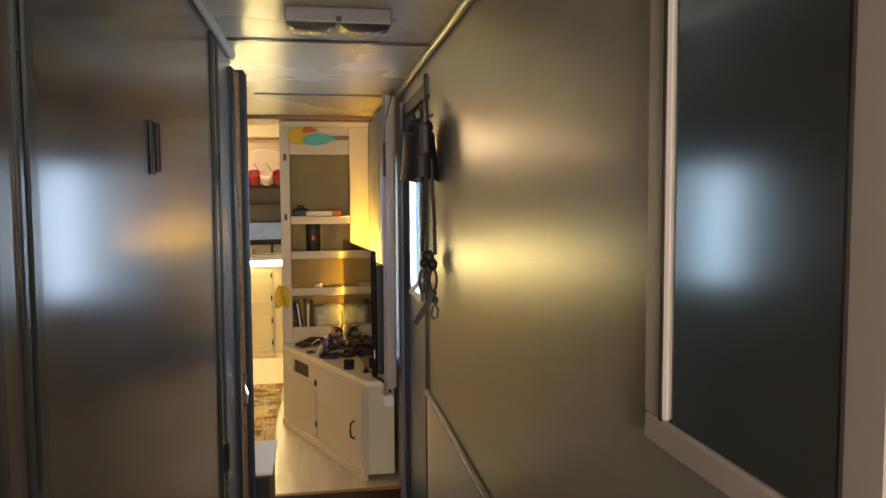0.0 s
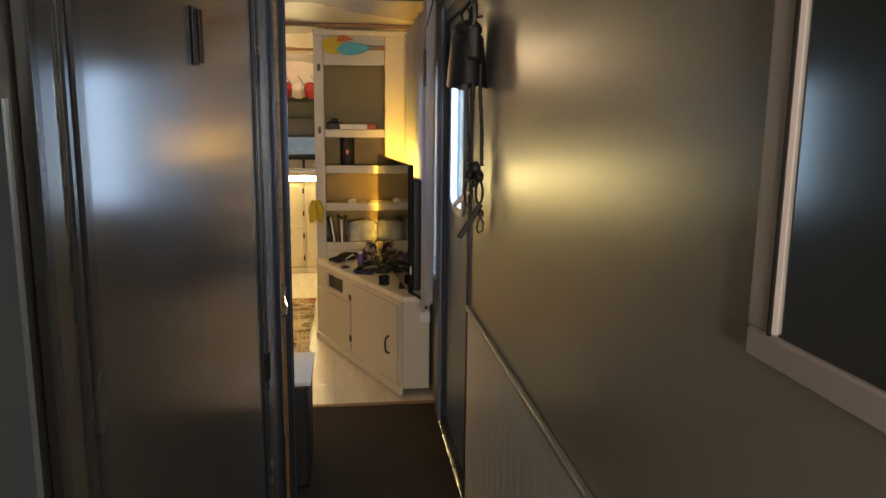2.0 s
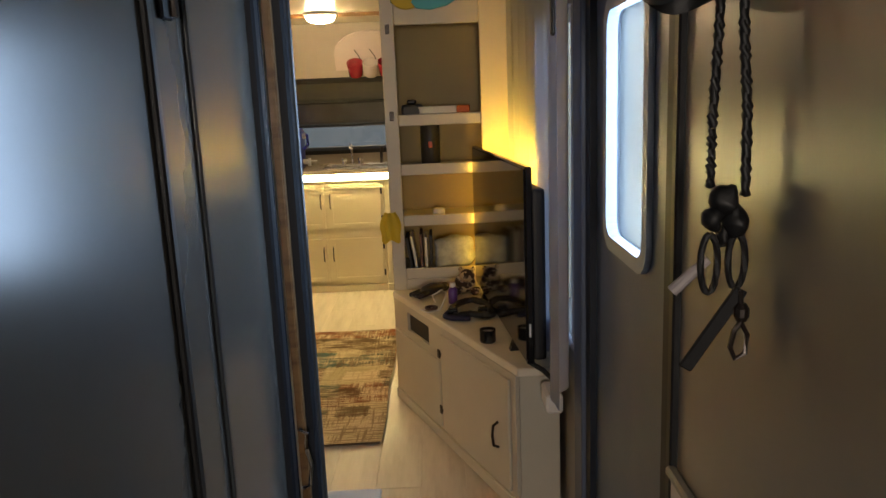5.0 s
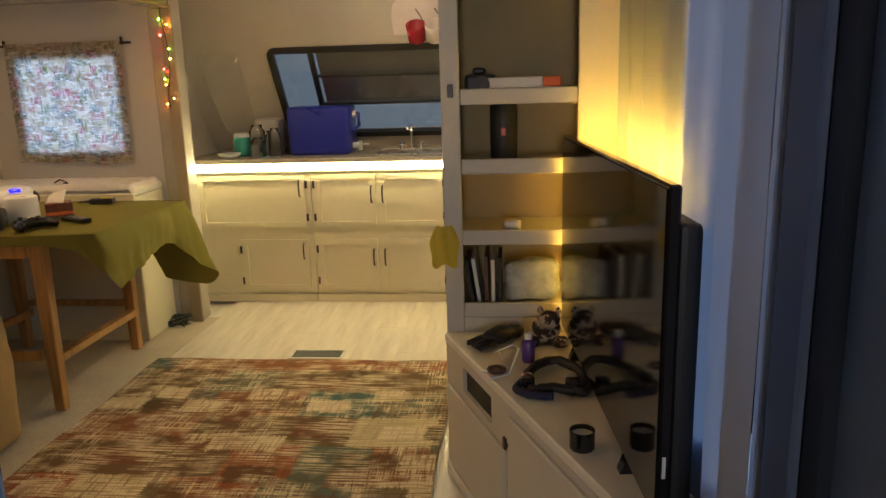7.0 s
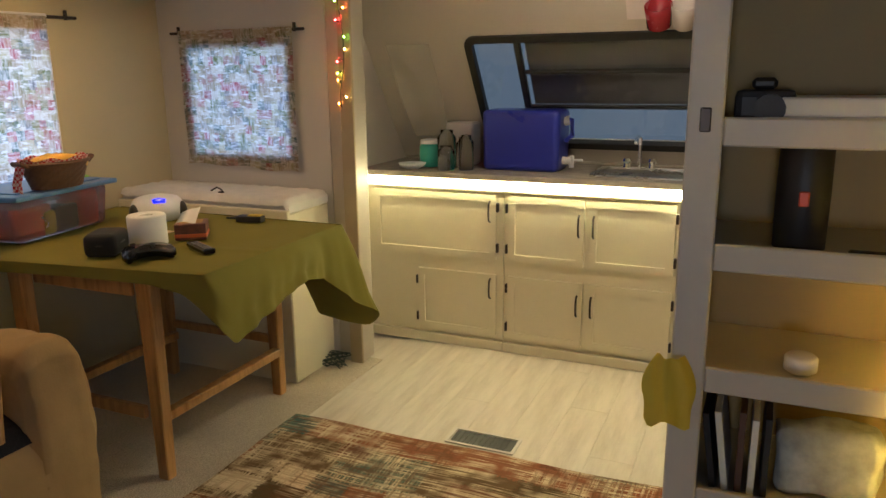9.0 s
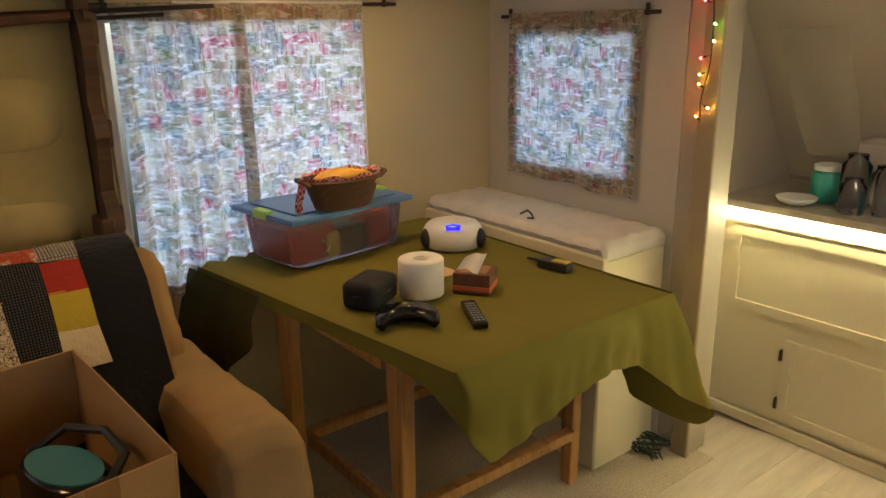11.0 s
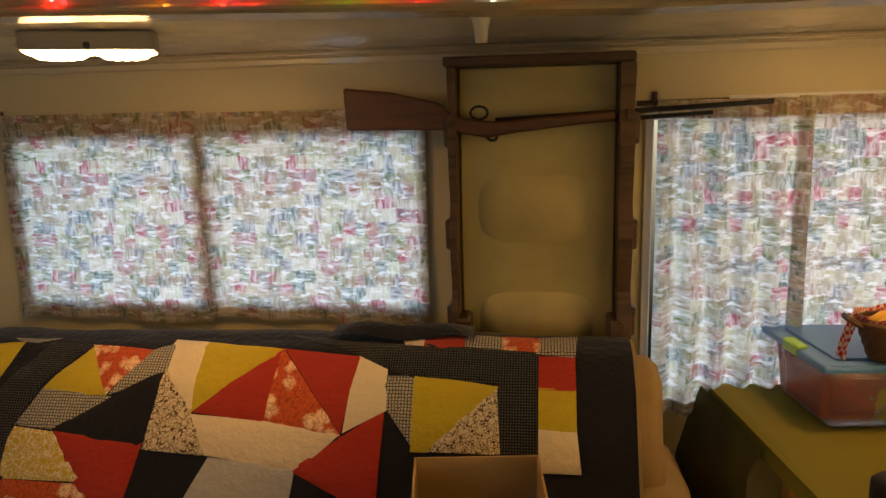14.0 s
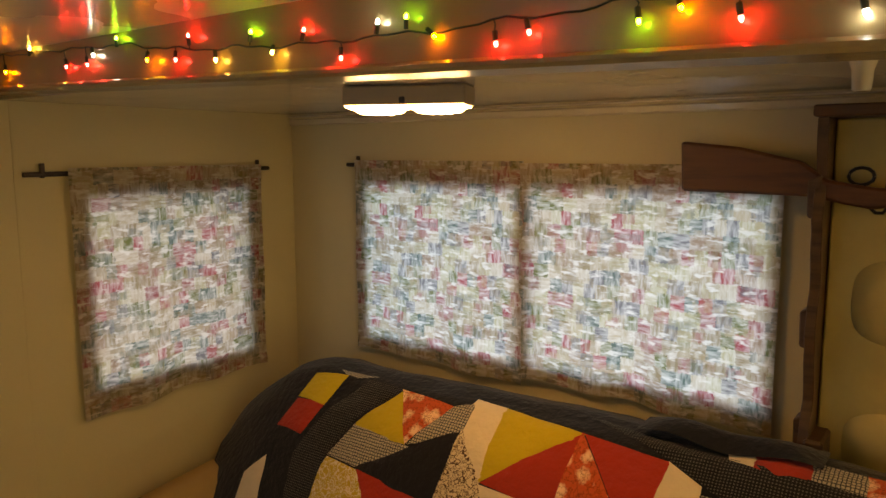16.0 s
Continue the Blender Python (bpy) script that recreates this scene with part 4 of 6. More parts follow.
part("cornice", box(start(), 0.285, 0.86, -0.03, -0.017, TOP - 0.04, TOP - 0.005, 0.004), CAB_WHITE, su)

# painted parrot plaque on the frieze
par = thing("parrot_plaque", (0, SY - 0.014, 0), "painted wooden parrot plaque on the shelf frieze", "plaque")
part("perch", box(start(), 0.42, 0.70, -0.012, -0.001, 1.735, 1.76, 0.004), BROWN_TRIM, par)
part("head", prism(start(), [(0.40 + 0.065 * math.cos(a), 1.755 + 0.05 * math.sin(a)) for a in [k * math.tau / 16 for k in range(16)]], -0.018, -0.002, "y", 0.002), YELLOW, par, "yellow head")
part("crest", prism(start(), [(0.42, 1.775), (0.47, 1.78), (0.52, 1.79), (0.47, 1.815), (0.43, 1.81)], -0.022, -0.004, "y"), ORANGE, par, "orange crest")
part("leaf", prism(start(), [(0.335, 1.77), (0.37, 1.80), (0.41, 1.79), (0.38, 1.76), (0.36, 1.72), (0.335, 1.735)], -0.016, -0.003, "y"), mat("leaf green paint", (0.12, 0.20, 0.03), 0.5), par, "green leaf")
part("wing", prism(start(), [(0.42, 1.735), (0.45, 1.765), (0.50, 1.775), (0.56, 1.768), (0.605, 1.75), (0.635, 1.757), (0.61, 1.738), (0.57, 1.715), (0.50, 1.70), (0.44, 1.708)], -0.026, -0.013, "y", 0.002), PARROT_BLUE, par, "turquoise wing")

# ---- corner television cabinet ----
tc = thing("tv_cabinet", (0, 0, 0), "grey-white corner cabinet with two doors and a cubby", "cabinet")
A, B = Vector((0.295, 5.365)), Vector((0.735, 4.345))
FRONT = Matrix.Translation((A.x, A.y, 0)) @ Matrix.Rotation(math.atan2(B.y - A.y, B.x - A.x), 4, "Z")
FL = (B - A).length
part("carcass", prism(start(), [(0.31, 5.36), (0.735, 4.36), (0.862, 4.36), (0.862, 5.36)], 0.03, 0.47, "z"), CAB_WHITE, tc)
part("top", prism(start(), [(0.288, 5.366), (0.278, 5.35), (0.728, 4.325), (0.865, 4.325), (0.865, 5.366)], 0.472, 0.50, "z", 0.004), mat("worn white top", (0.74, 0.69, 0.58), 0.4, var=0.12, scale=9), tc)
part("end_panel", box(start(), 0.735, 0.862, 4.345, 4.359, 0.03, 0.471, 0.002), CAB_WHITE, tc)
fx = holed(start(), "y", -0.014, -0.001, 0.0, FL, 0.03, 0.471, [(0.16, 0.40, 0.36, 0.44)])
part("face_frame", fx, CAB_WHITE, tc, m=FRONT)
# Thin black sheet over the solid carcass stands in for the recess's shade.
part("cubby", box(start(), 0.16, 0.40, -0.0008, 0.0, 0.36, 0.44), BLACK, tc, "black sheet for the shade inside the cubby", FRONT)
part("skirt", box(start(), 0.0, FL, -0.024, -0.001, 0.0, 0.045, 0.004), CAB_WHITE, tc, m=FRONT)
for a, b, c, d in ((0.03, 0.52, 0.06, 0.335), (0.54, FL - 0.03, 0.06, 0.45)):
    part("door", box(start(), a, b, -0.026, -0.0145, c, d, 0.003), CAB_WHITE, tc, m=FRONT)
for z in (0.14, 0.37):
    bm = box(start(), 0.525, 0.545, -0.034, -0.0265, z - 0.018, z + 0.018, 0.003)
    box(bm, 0.52, 0.55, -0.031, -0.0265, z - 0.007, z + 0.007, 0.002)
    part("hinge", bm, BRONZE, tc, "dark butterfly hinge", FRONT)
part("handle", tube(start(), [(FL - 0.10, -0.027, 0.19), (FL - 0.10, -0.046, 0.20), (FL - 0.10, -0.05, 0.235), (FL - 0.10, -0.046, 0.27), (FL - 0.10, -0.027, 0.28)], 0.005), BRONZE, tc, "dark bow handle", FRONT)

# television
tv = thing("television", (0.655, 5.345, 0.50), "large flat television with an amber glow behind it", "television", turn=math.degrees(math.atan2(-1.07, 0.10)))
TL = 1.075
part("bezel", box(start(), 0.0, TL, 0.0, 0.022, 0.03, 0.632, 0.004), BLACK_GLOSS, tv)
part("screen", box(start(), 0.008, TL - 0.008, -0.0025, -0.0005, 0.045, 0.624), SCREEN, tv, "dark reflecting screen")
part("back_case", box(start(), 0.18, TL - 0.004, 0.0225, 0.062, 0.04, 0.566, 0.012, 2), BLACK, tv)
for x in (0.2, TL - 0.25):
    part("foot", prism(start(), [(-0.012, 0.0), (0.09, 0.0), (0.024, 0.032), (0.0, 0.032)], x, x + 0.03, "x"), BLACK_GLOSS, tv)
part("glow_strip", box(start(), 0.05, TL - 0.22, 0.0225, 0.030, 0.580, 0.596), LED_AMBER, tv, "amber light strip")
part("glow_strip", box(start(), 0.012, 0.022, 0.0225, 0.028, 0.08, 0.55), LED_AMBER, tv, "amber light strip")
# Unseen strip added on the end edge to throw amber into the shelf.
part("glow_strip", box(start(), -0.004, -0.0005, 0.004, 0.020, 0.08, 0.60), LED_SHELF_FILL, tv, "amber light strip")
part("edge_light", box(start(), TL + 0.0005, TL + 0.003, 0.006, 0.012, 0.12, 0.16), WHITE_PLASTIC, tv)

# grey curtain beside the television
bm = sheet(start(), 60, 10, lambda u, v: (0.842 - 0.035 * math.exp(-((u - 0.02) / 0.10) ** 2) - 0.020 * math.sin(u * 39) - 0.010 * math.sin(u * 81 + 2) - 0.006 * (1 - v) * math.sin(u * 19), 3.955 + 1.385 * u, 0.52 + 1.31 * v))
cu = thing("curtain", (0, 0, 0), "pale grey gathered curtain beside the television", "curtain")
part("cloth", bm, SHEER, cu)
part("rod", cyl(start(), (0.84, 3.95, 1.832), (0.84, 5.36, 1.832), 0.008, seg=10), BRONZE, cu)

# ---- sofa with its quilt ----
PROFILE = [(-2.30, 0.86), (-2.22, 0.93), (-2.13, 0.955), (-2.04, 0.935), (-1.96, 0.86), (-1.88, 0.72), (-1.80, 0.56), (-1.72, 0.475), (-1.60, 0.455), (-1.45, 0.455), (-1.37, 0.42), (-1.34, 0.33), (-1.33, 0.08)]
LENGTHS = [0.0]
for (a, b), (c, d) in zip(PROFILE, PROFILE[1:]):
    LENGTHS.append(LENGTHS[-1] + math.hypot(c - a, d - b))


def on_sofa(y, s, lift=0.0):
    """The place on the sofa's outside at y along it and s metres down over it from behind the back."""
    s = min(max(s, 0.0), LENGTHS[-1])
    x, z = np.interp(s, LENGTHS, [p[0] for p in PROFILE]), np.interp(s, LENGTHS, [p[1] for p in PROFILE])
    e = 0.02
    dx = np.interp(s + e, LENGTHS, [p[0] for p in PROFILE]) - np.interp(s - e, LENGTHS, [p[0] for p in PROFILE])
    dz = np.interp(s + e, LENGTHS, [p[1] for p in PROFILE]) - np.interp(s - e, LENGTHS, [p[1] for p in PROFILE])
    n = Vector((-dz, 0, dx)).normalized()
    fall = max(0.0, 3.54 - y)
    swell = 0.018 * noise.noise(Vector((y * 2.6, s * 3.1, 1.7))) + 0.006 * noise.noise(Vector((y * 9, s * 11, 4.2)))
    p = Vector((x, y, z)) + n * (lift + swell)
    p.z -= 1.35 * fall * fall
    p.x += 0.25 * fall * fall
    return p


sofa = thing("sofa", (0, 0, 0), "tan microsuede sofa under a patchwork quilt", "sofa")
part("body", sheet(start(), 70, 46, lambda u, v: on_sofa(3.16 + 2.19 * u, v * 1.56, -0.006), lambda u, v: (u, v)), TAN, sofa)


def pillow(outline, y0, y1, bevel, cuts=2):
    """A soft upholstered block from a side outline, creased a little."""
    bm = prism(start(), outline, y0, y1, "y", bevel)
    bmesh.ops.subdivide_edges(bm, edges=bm.edges, cuts=cuts, use_grid_fill=True)
    for v in bm.verts:
        d = 0.010 * noise.noise(v.co * 7) + 0.005 * noise.noise(v.co * 19)
        v.co += Vector((d, d * 0.5, d))
    return smooth(bm)


part("back_end", pillow([(-2.29, 0.3), (-2.29, 0.80), (-2.22, 0.875), (-2.14, 0.895), (-2.06, 0.86), (-2.00, 0.76), (-1.95, 0.64), (-1.95, 0.3)], 5.33, 5.42, 0.026), TAN, sofa, "creased tan end of the back")
bm = pillow([(-2.26, 0.02), (-2.26, 0.56), (-2.00, 0.565), (-1.75, 0.572), (-1.55, 0.585), (-1.43, 0.59), (-1.37, 0.57), (-1.345, 0.50), (-1.34, 0.30), (-1.35, 0.02)], 5.28, 5.50, 0.028, 5)
for v in bm.verts:
    if v.co.z > 0.4:
        crown_at = max(0.0, 1 - ((v.co.y - 5.385) / 0.125) ** 2)
        v.co.z += min(1, (v.co.z - 0.4) / 0.15) * crown_at * 0.052
        v.co.z += 0.006 * math.sin(v.co.x * 38 + v.co.y * 9) * crown_at
part("arm", smooth(bm), TAN, sofa, "creased tan arm")
bm = prism(start(), [(-2.28, 0.02), (-2.28, 0.60), (-1.9, 0.60), (-1.40, 0.55), (-1.35, 0.45), (-1.35, 0.02)], 3.10, 3.22, "y", 0.03)
part("arm", smooth(bm), TAN, sofa)

quilt = thing("quilt", (0, 0, 0), "patchwork quilt in black, red, mustard and cream over the sofa", "quilt")
part("backing", sheet(start(), 90, 44, lambda u, v: on_sofa(3.14 + 2.20 * u, 0.04 + v * 1.22, 0.002), lambda u, v: (2.2 * u, 1.22 * v)), QUILT["black"], quilt, "navy black quilt ground")


sewn = 0


def patch(kind, outline):
    """One sewn piece of the quilt; outline: places (y, s) on the sofa."""
    global sewn
    sewn += 1
    my, ms = sum(p[0] for p in outline) / len(outline), sum(p[1] for p in outline) / len(outline)
    outline = [(my + (a - my) * 1.05, ms + (b - ms) * 1.05) for a, b in outline]
    bm = start()
    bm.faces.new([bm.verts.new((a, b, 0)) for a, b in outline])
    lo_y, hi_y = min(p[0] for p in outline), max(p[0] for p in outline)
    lo_s, hi_s = min(p[1] for p in outline), max(p[1] for p in outline)
    for axis, lo, hi, step in ((0, lo_y, hi_y, 0.05), (1, lo_s, hi_s, 0.025)):
        k = lo + step
        while k < hi - 0.004:
            at, way = ((k, 0, 0), (1, 0, 0)) if axis == 0 else ((0, k, 0), (0, 1, 0))
            bmesh.ops.bisect_plane(bm, geom=[*bm.verts, *bm.edges, *bm.faces], plane_co=at, plane_no=way)
            k += step
    lay = bm.loops.layers.uv.verify()
    for f in bm.faces:
        f.smooth = True
        for loop in f.loops:
            loop[lay].uv = loop.vert.co.xy
    rim = {v for e in bm.edges if e.is_boundary for v in e.verts}
    for v in bm.verts:
        v.co = on_sofa(v.co.x, v.co.y, (0.0040 if v in rim else 0.0075) + 0.0001 * sewn)
    part("patch", bm, QUILT[kind], quilt)


patch("red", [(3.48, 0.4), (3.59, 0.4), (3.55, 0.5), (3.44, 0.48)])
patch("yellow", [(3.48, 0.39), (3.5, 0.31), (3.61, 0.29), (3.59, 0.4)])
patch("lattice", [(3.57, 0.27), (3.71, 0.26), (3.65, 0.29), (3.6, 0.285)])
patch("dots", [(3.7, 0.29), (3.83, 0.29), (3.72, 0.42), (3.67, 0.53), (3.68, 0.73), (3.57, 0.74), (3.55, 0.56), (3.61, 0.43)])
patch("yellow", [(3.83, 0.3), (3.92, 0.45), (3.73, 0.43)])
patch("floral", [(3.83, 0.29), (4.02, 0.31), (3.92, 0.44)])
patch("lattice", [(4.02, 0.31), (4.08, 0.28), (4.08, 0.37), (3.96, 0.43), (3.93, 0.44)])
patch("lattice", [(3.73, 0.43), (3.93, 0.45), (3.79, 0.54), (3.68, 0.53)])
patch("black", [(4.08, 0.37), (4.04, 0.58), (3.79, 0.54)])
patch("swirl", [(3.68, 0.54), (3.79, 0.55), (3.9, 0.67), (3.64, 0.67)])
patch("floral", [(3.64, 0.675), (3.9, 0.68), (3.92, 0.74), (3.66, 0.76)])
patch("red", [(3.8, 0.55), (4.04, 0.57), (4.01, 0.72), (3.92, 0.74)])
patch("scroll", [(4.08, 0.37), (4.15, 0.45), (4.23, 0.59), (4.05, 0.58)])
patch("cream", [(4.07, 0.26), (4.17, 0.27), (4.17, 0.48), (4.08, 0.37)])
patch("yellow", [(4.17, 0.27), (4.4, 0.3), (4.17, 0.48)])
patch("red", [(4.4, 0.3), (4.38, 0.5), (4.18, 0.48)])
patch("floral", [(4.4, 0.3), (4.59, 0.53), (4.37, 0.5)])
patch("red", [(4.41, 0.3), (4.62, 0.32), (4.59, 0.52)])
patch("cream", [(4.62, 0.32), (4.7, 0.36), (4.71, 0.46), (4.6, 0.52)])
patch("cream", [(4.18, 0.49), (4.37, 0.5), (4.58, 0.53), (4.48, 0.62), (4.23, 0.59)])
patch("red", [(4.7, 0.47), (4.69, 0.72), (4.47, 0.62)])
patch("grey", [(4.17, 0.74), (4.24, 0.6), (4.47, 0.62), (4.46, 0.72)])
patch("lattice", [(4.7, 0.38), (4.78, 0.38), (4.78, 0.55), (4.71, 0.46)])
patch("dots", [(4.38, 0.22), (4.73, 0.28), (4.72, 0.36), (4.61, 0.31)])
patch("dots", [(4.73, 0.28), (5.09, 0.3), (5.09, 0.4), (4.99, 0.39), (4.78, 0.38), (4.72, 0.36)])
patch("dots", [(4.99, 0.4), (5.09, 0.4), (5.1, 0.66), (5.0, 0.66)])
patch("cream", [(4.73, 0.25), (4.79, 0.24), (4.79, 0.29), (4.74, 0.28)])
patch("red", [(4.79, 0.24), (4.9, 0.23), (4.9, 0.3), (4.79, 0.29)])
patch("lattice", [(4.9, 0.23), (5.0, 0.23), (5.0, 0.3), (4.9, 0.3)])
patch("floral", [(5.0, 0.23), (5.1, 0.23), (5.1, 0.3), (5.0, 0.3)])
patch("lattice", [(5.1, 0.23), (5.2, 0.22), (5.19, 0.31), (5.1, 0.3)])
patch("yellow", [(4.78, 0.38), (4.99, 0.4), (4.82, 0.56), (4.78, 0.56)])
patch("scroll", [(4.99, 0.4), (5.0, 0.56), (4.82, 0.56)])
patch("red", [(5.1, 0.31), (5.19, 0.31), (5.19, 0.4), (5.1, 0.4)])
patch("yellow", [(5.1, 0.4), (5.19, 0.4), (5.19, 0.5), (5.1, 0.5)])
patch("cream", [(5.1, 0.5), (5.19, 0.5), (5.2, 0.6), (5.1, 0.6)])
patch("cream", [(3.36, 0.62), (3.44, 0.58), (3.46, 0.76), (3.34, 0.78)])
patch("red", [(5.05, 1.12), (5.16, 1.10), (5.18, 1.19), (5.06, 1.20)])
patch("scroll", [(5.04, 1.205), (5.18, 1.195), (5.19, 1.255), (5.05, 1.255)])

# folded second edge of the quilt and a small dark cushion behind
bm = sheet(start(), 20, 8, lambda u, v: (-2.16 + 0.10 * v, 4.52 + 0.40 * u, 0.965 + 0.030 * math.sin(math.pi * v) * math.sin(math.pi * u) + 0.01 * math.sin(u * 9)), lambda u, v: (0.4 * u, 0.1 * v))
solid("folded_cloth", bm, QUILT["black"], "dark folded cloth on the sofa back", "cloth")

cb = thing("cardboard_box", (-1.21, 5.14, 0.462), "open brown cardboard box on the sofa seat", "box", turn=-172.8)
cb.matrix_world = pose(-1.27, 5.16, 0.462, 0, -6.5, -172.8)
BXL, BXW, BXH = 0.51, 0.285, 0.275
part("base", box(start(), 0, BXL, 0, BXW, 0, 0.006), CARDBOARD, cb)
for a, b, c, d in ((0, BXL, 0, 0.005), (0, BXL, BXW - 0.005, BXW), (0, 0.005, 0.0055, BXW - 0.0055), (BXL - 0.005, BXL, 0.0055, BXW - 0.0055)):
    part("side", box(start(), a, b, c, d, 0.0065, BXH, 0.001), CARDBOARD, cb)
part("tape", box(start(), -0.0008, -0.0002, 0.11, 0.17, 0.05, BXH), mat("brown packing tape", (0.30, 0.17, 0.06), 0.25), cb)
gg = thing("goggles", (-1.44, 5.0, 0.47), "black goggles with a teal lens in the cardboard box", "goggles", turn=20)
bm = start()
rows = [(0.13 * math.cos(a), 0.07 * math.sin(a)) for a in [k * math.tau / 20 for k in range(20)]]
prism(bm, rows, 0.0, 0.20, "z", 0.012)
part("shell", smooth(bm), BLACK_GLOSS, gg)
part("lens", prism(start(), [(x * 0.8, y * 0.8) for x, y in rows], 0.201, 0.206, "z"), mat("teal lens", (0.05, 0.20, 0.25), 0.08), gg, "reflecting teal lens")
part("strap", tube(start(), [(-0.13, 0, 0.19), (-0.10, 0.07, 0.225), (0.0, 0.095, 0.235), (0.10, 0.07, 0.225), (0.13, 0, 0.19)], 0.010, 6), BLACK, gg)

# ---- dinette ----
bench = thing("storage_bench", (0, 0, 0), "cream painted storage bench with a quilted white pad", "bench")
part("body", box(start(), -2.37, -1.42, 6.60, 6.925, 0.0, 0.77, 0.006), CAB_CREAM, bench)
part("lip", box(start(), -2.37, -1.40, 6.575, 6.599, 0.70, 0.79, 0.004), CAB_CREAM, bench)
bm = sheet(start(), 60, 24, lambda u, v: (-2.365 + 0.955 * u, 6.59 + 0.33 * v, 0.835 + 0.008 * noise.noise(Vector((u * 22, v * 9, 0))) - 0.035 * max(0, abs(2 * v - 1) - 0.9) * 10 * 0.8 - 0.03 * max(0, abs(2 * u - 1) - 0.965) * 28))
part("pad", bm, mat("white quilted ticking", (0.60, 0.57, 0.53), 0.85, var=0.15, scale=12, relief=0.6), bench, "quilted white pad")
part("pad_edge", box(start(), -2.36, -1.412, 6.602, 6.918, 0.771, 0.815, 0.006), mat("white ticking edge", (0.60, 0.57, 0.53), 0.85), bench)
bm = tube(start(), [(-1.86, 6.65, 0.842), (-1.84, 6.67, 0.856), (-1.81, 6.66, 0.850), (-1.78, 6.64, 0.842), (-1.80, 6.63, 0.842)], 0.004)
solid("wire_clip", bm, BRONZE, "bent dark wire clip on the bench pad", "clip")

table = thing("dining_table", (0, 0, 0), "honey pine dining table under an olive cloth", "table")
TX0, TX1, TY0, TY1, TZ = -2.30, -1.14, 5.76, 6.55, 0.755
SKEW = 0.135     # sofa side sheared towards the sofa to fit the camera's view; far side stays straight


def askew(x, y):
    """The plan place of a point of the squared-up table."""
    return y + SKEW * (x - TX1) * max(0.0, min(1.0, (TY1 - y) / (TY1 - TY0)))


part("tabletop", prism(start(), [(TX0, askew(TX0, TY0)), (TX1, TY0), (TX1, TY1), (TX0, TY1)], TZ - 0.028, TZ - 0.003, "z", 0.004), TABLE_WOOD, table)
LEGS = [(-1.385, 5.775), (-1.90, 5.715), (-1.435, 6.49), (-2.03, 6.49)]
for x, y in LEGS:
    bm = box(start(), x - 0.032, x + 0.032, y - 0.026, y + 0.026, 0, TZ - 0.03, 0.005)
    for v in bm.verts:
        if v.co.z < 0.1:
            v.co.x = x + (v.co.x - x) * 0.7
            v.co.y = y + (v.co.y - y) * 0.8
    part("leg", bm, TABLE_WOOD, table)
for a, b, c, d, e, f in ((-1.430, -1.390, 5.802, 6.463, 0.19, 0.225), (-1.985, -1.945, 5.742, 6.463, 0.19, 0.225), (-1.867, -1.418, 5.735, 5.757, 0.23, 0.275), (-1.997, -1.468, 6.48, 6.505, 0.23, 0.265), (-1.867, -1.418, 5.735, 5.755, 0.66, 0.725)):
    part("stretcher", box(start(), a, b, c, d, e, f, 0.004), TABLE_WOOD, table)


def cloth_top(u, v):
    x, y = TX0 - 0.02 + (TX1 - TX0 + 0.032) * u, TY0 - 0.012 + (TY1 - TY0 + 0.024) * v
    ridge = 0.004 * math.exp(-((y - TY0 - 0.36 - 0.05 * x) / 0.012) ** 2)
    edge = max(0.0, x - TX1 + 0.004, TY0 + 0.004 - y, y - TY1 + 0.004)
    return Vector((x, askew(x, y), TZ + 0.004 + ridge * 0.6 + 0.003 * noise.noise(Vector((x * 5, y * 5, 0.3))) - 5 * edge * edge * 6))


# the overhang, going round from the window end: (edge x, edge y), (hem x, hem y, hem z)
HANG = [((-2.32, 5.748), (-2.32, 5.742, 0.715)), ((-1.60, 5.748), (-1.60, 5.740, 0.720)), ((-1.32, 5.748), (-1.31, 5.736, 0.715)), ((-1.20, 5.748), (-1.19, 5.738, 0.690)),
        ((-1.128, 5.748), (-1.105, 5.775, 0.575)), ((-1.128, 5.81), (-1.09, 5.83, 0.505)), ((-1.128, 6.00), (-1.095, 6.01, 0.550)), ((-1.128, 6.25), (-1.105, 6.26, 0.605)),
        ((-1.128, 6.40), (-1.14, 6.44, 0.560)), ((-1.128, 6.562), (-1.10, 6.60, 0.42)), ((-1.128, 6.562), (-1.055, 6.725, 0.345)), ((-1.128, 6.562), (-1.095, 6.715, 0.278)),
        ((-1.17, 6.562), (-1.20, 6.645, 0.310)), ((-1.26, 6.562), (-1.30, 6.62, 0.340)), ((-1.37, 6.562), (-1.39, 6.57, 0.60)), ((-1.50, 6.562), (-1.50, 6.564, 0.745)), ((-2.32, 6.562), (-2.32, 6.564, 0.745))]
WAY = np.concatenate([[0], np.cumsum([0.02 + math.dist(a[0], b[0]) + math.dist(a[1], b[1]) for a, b in zip(HANG, HANG[1:])])])


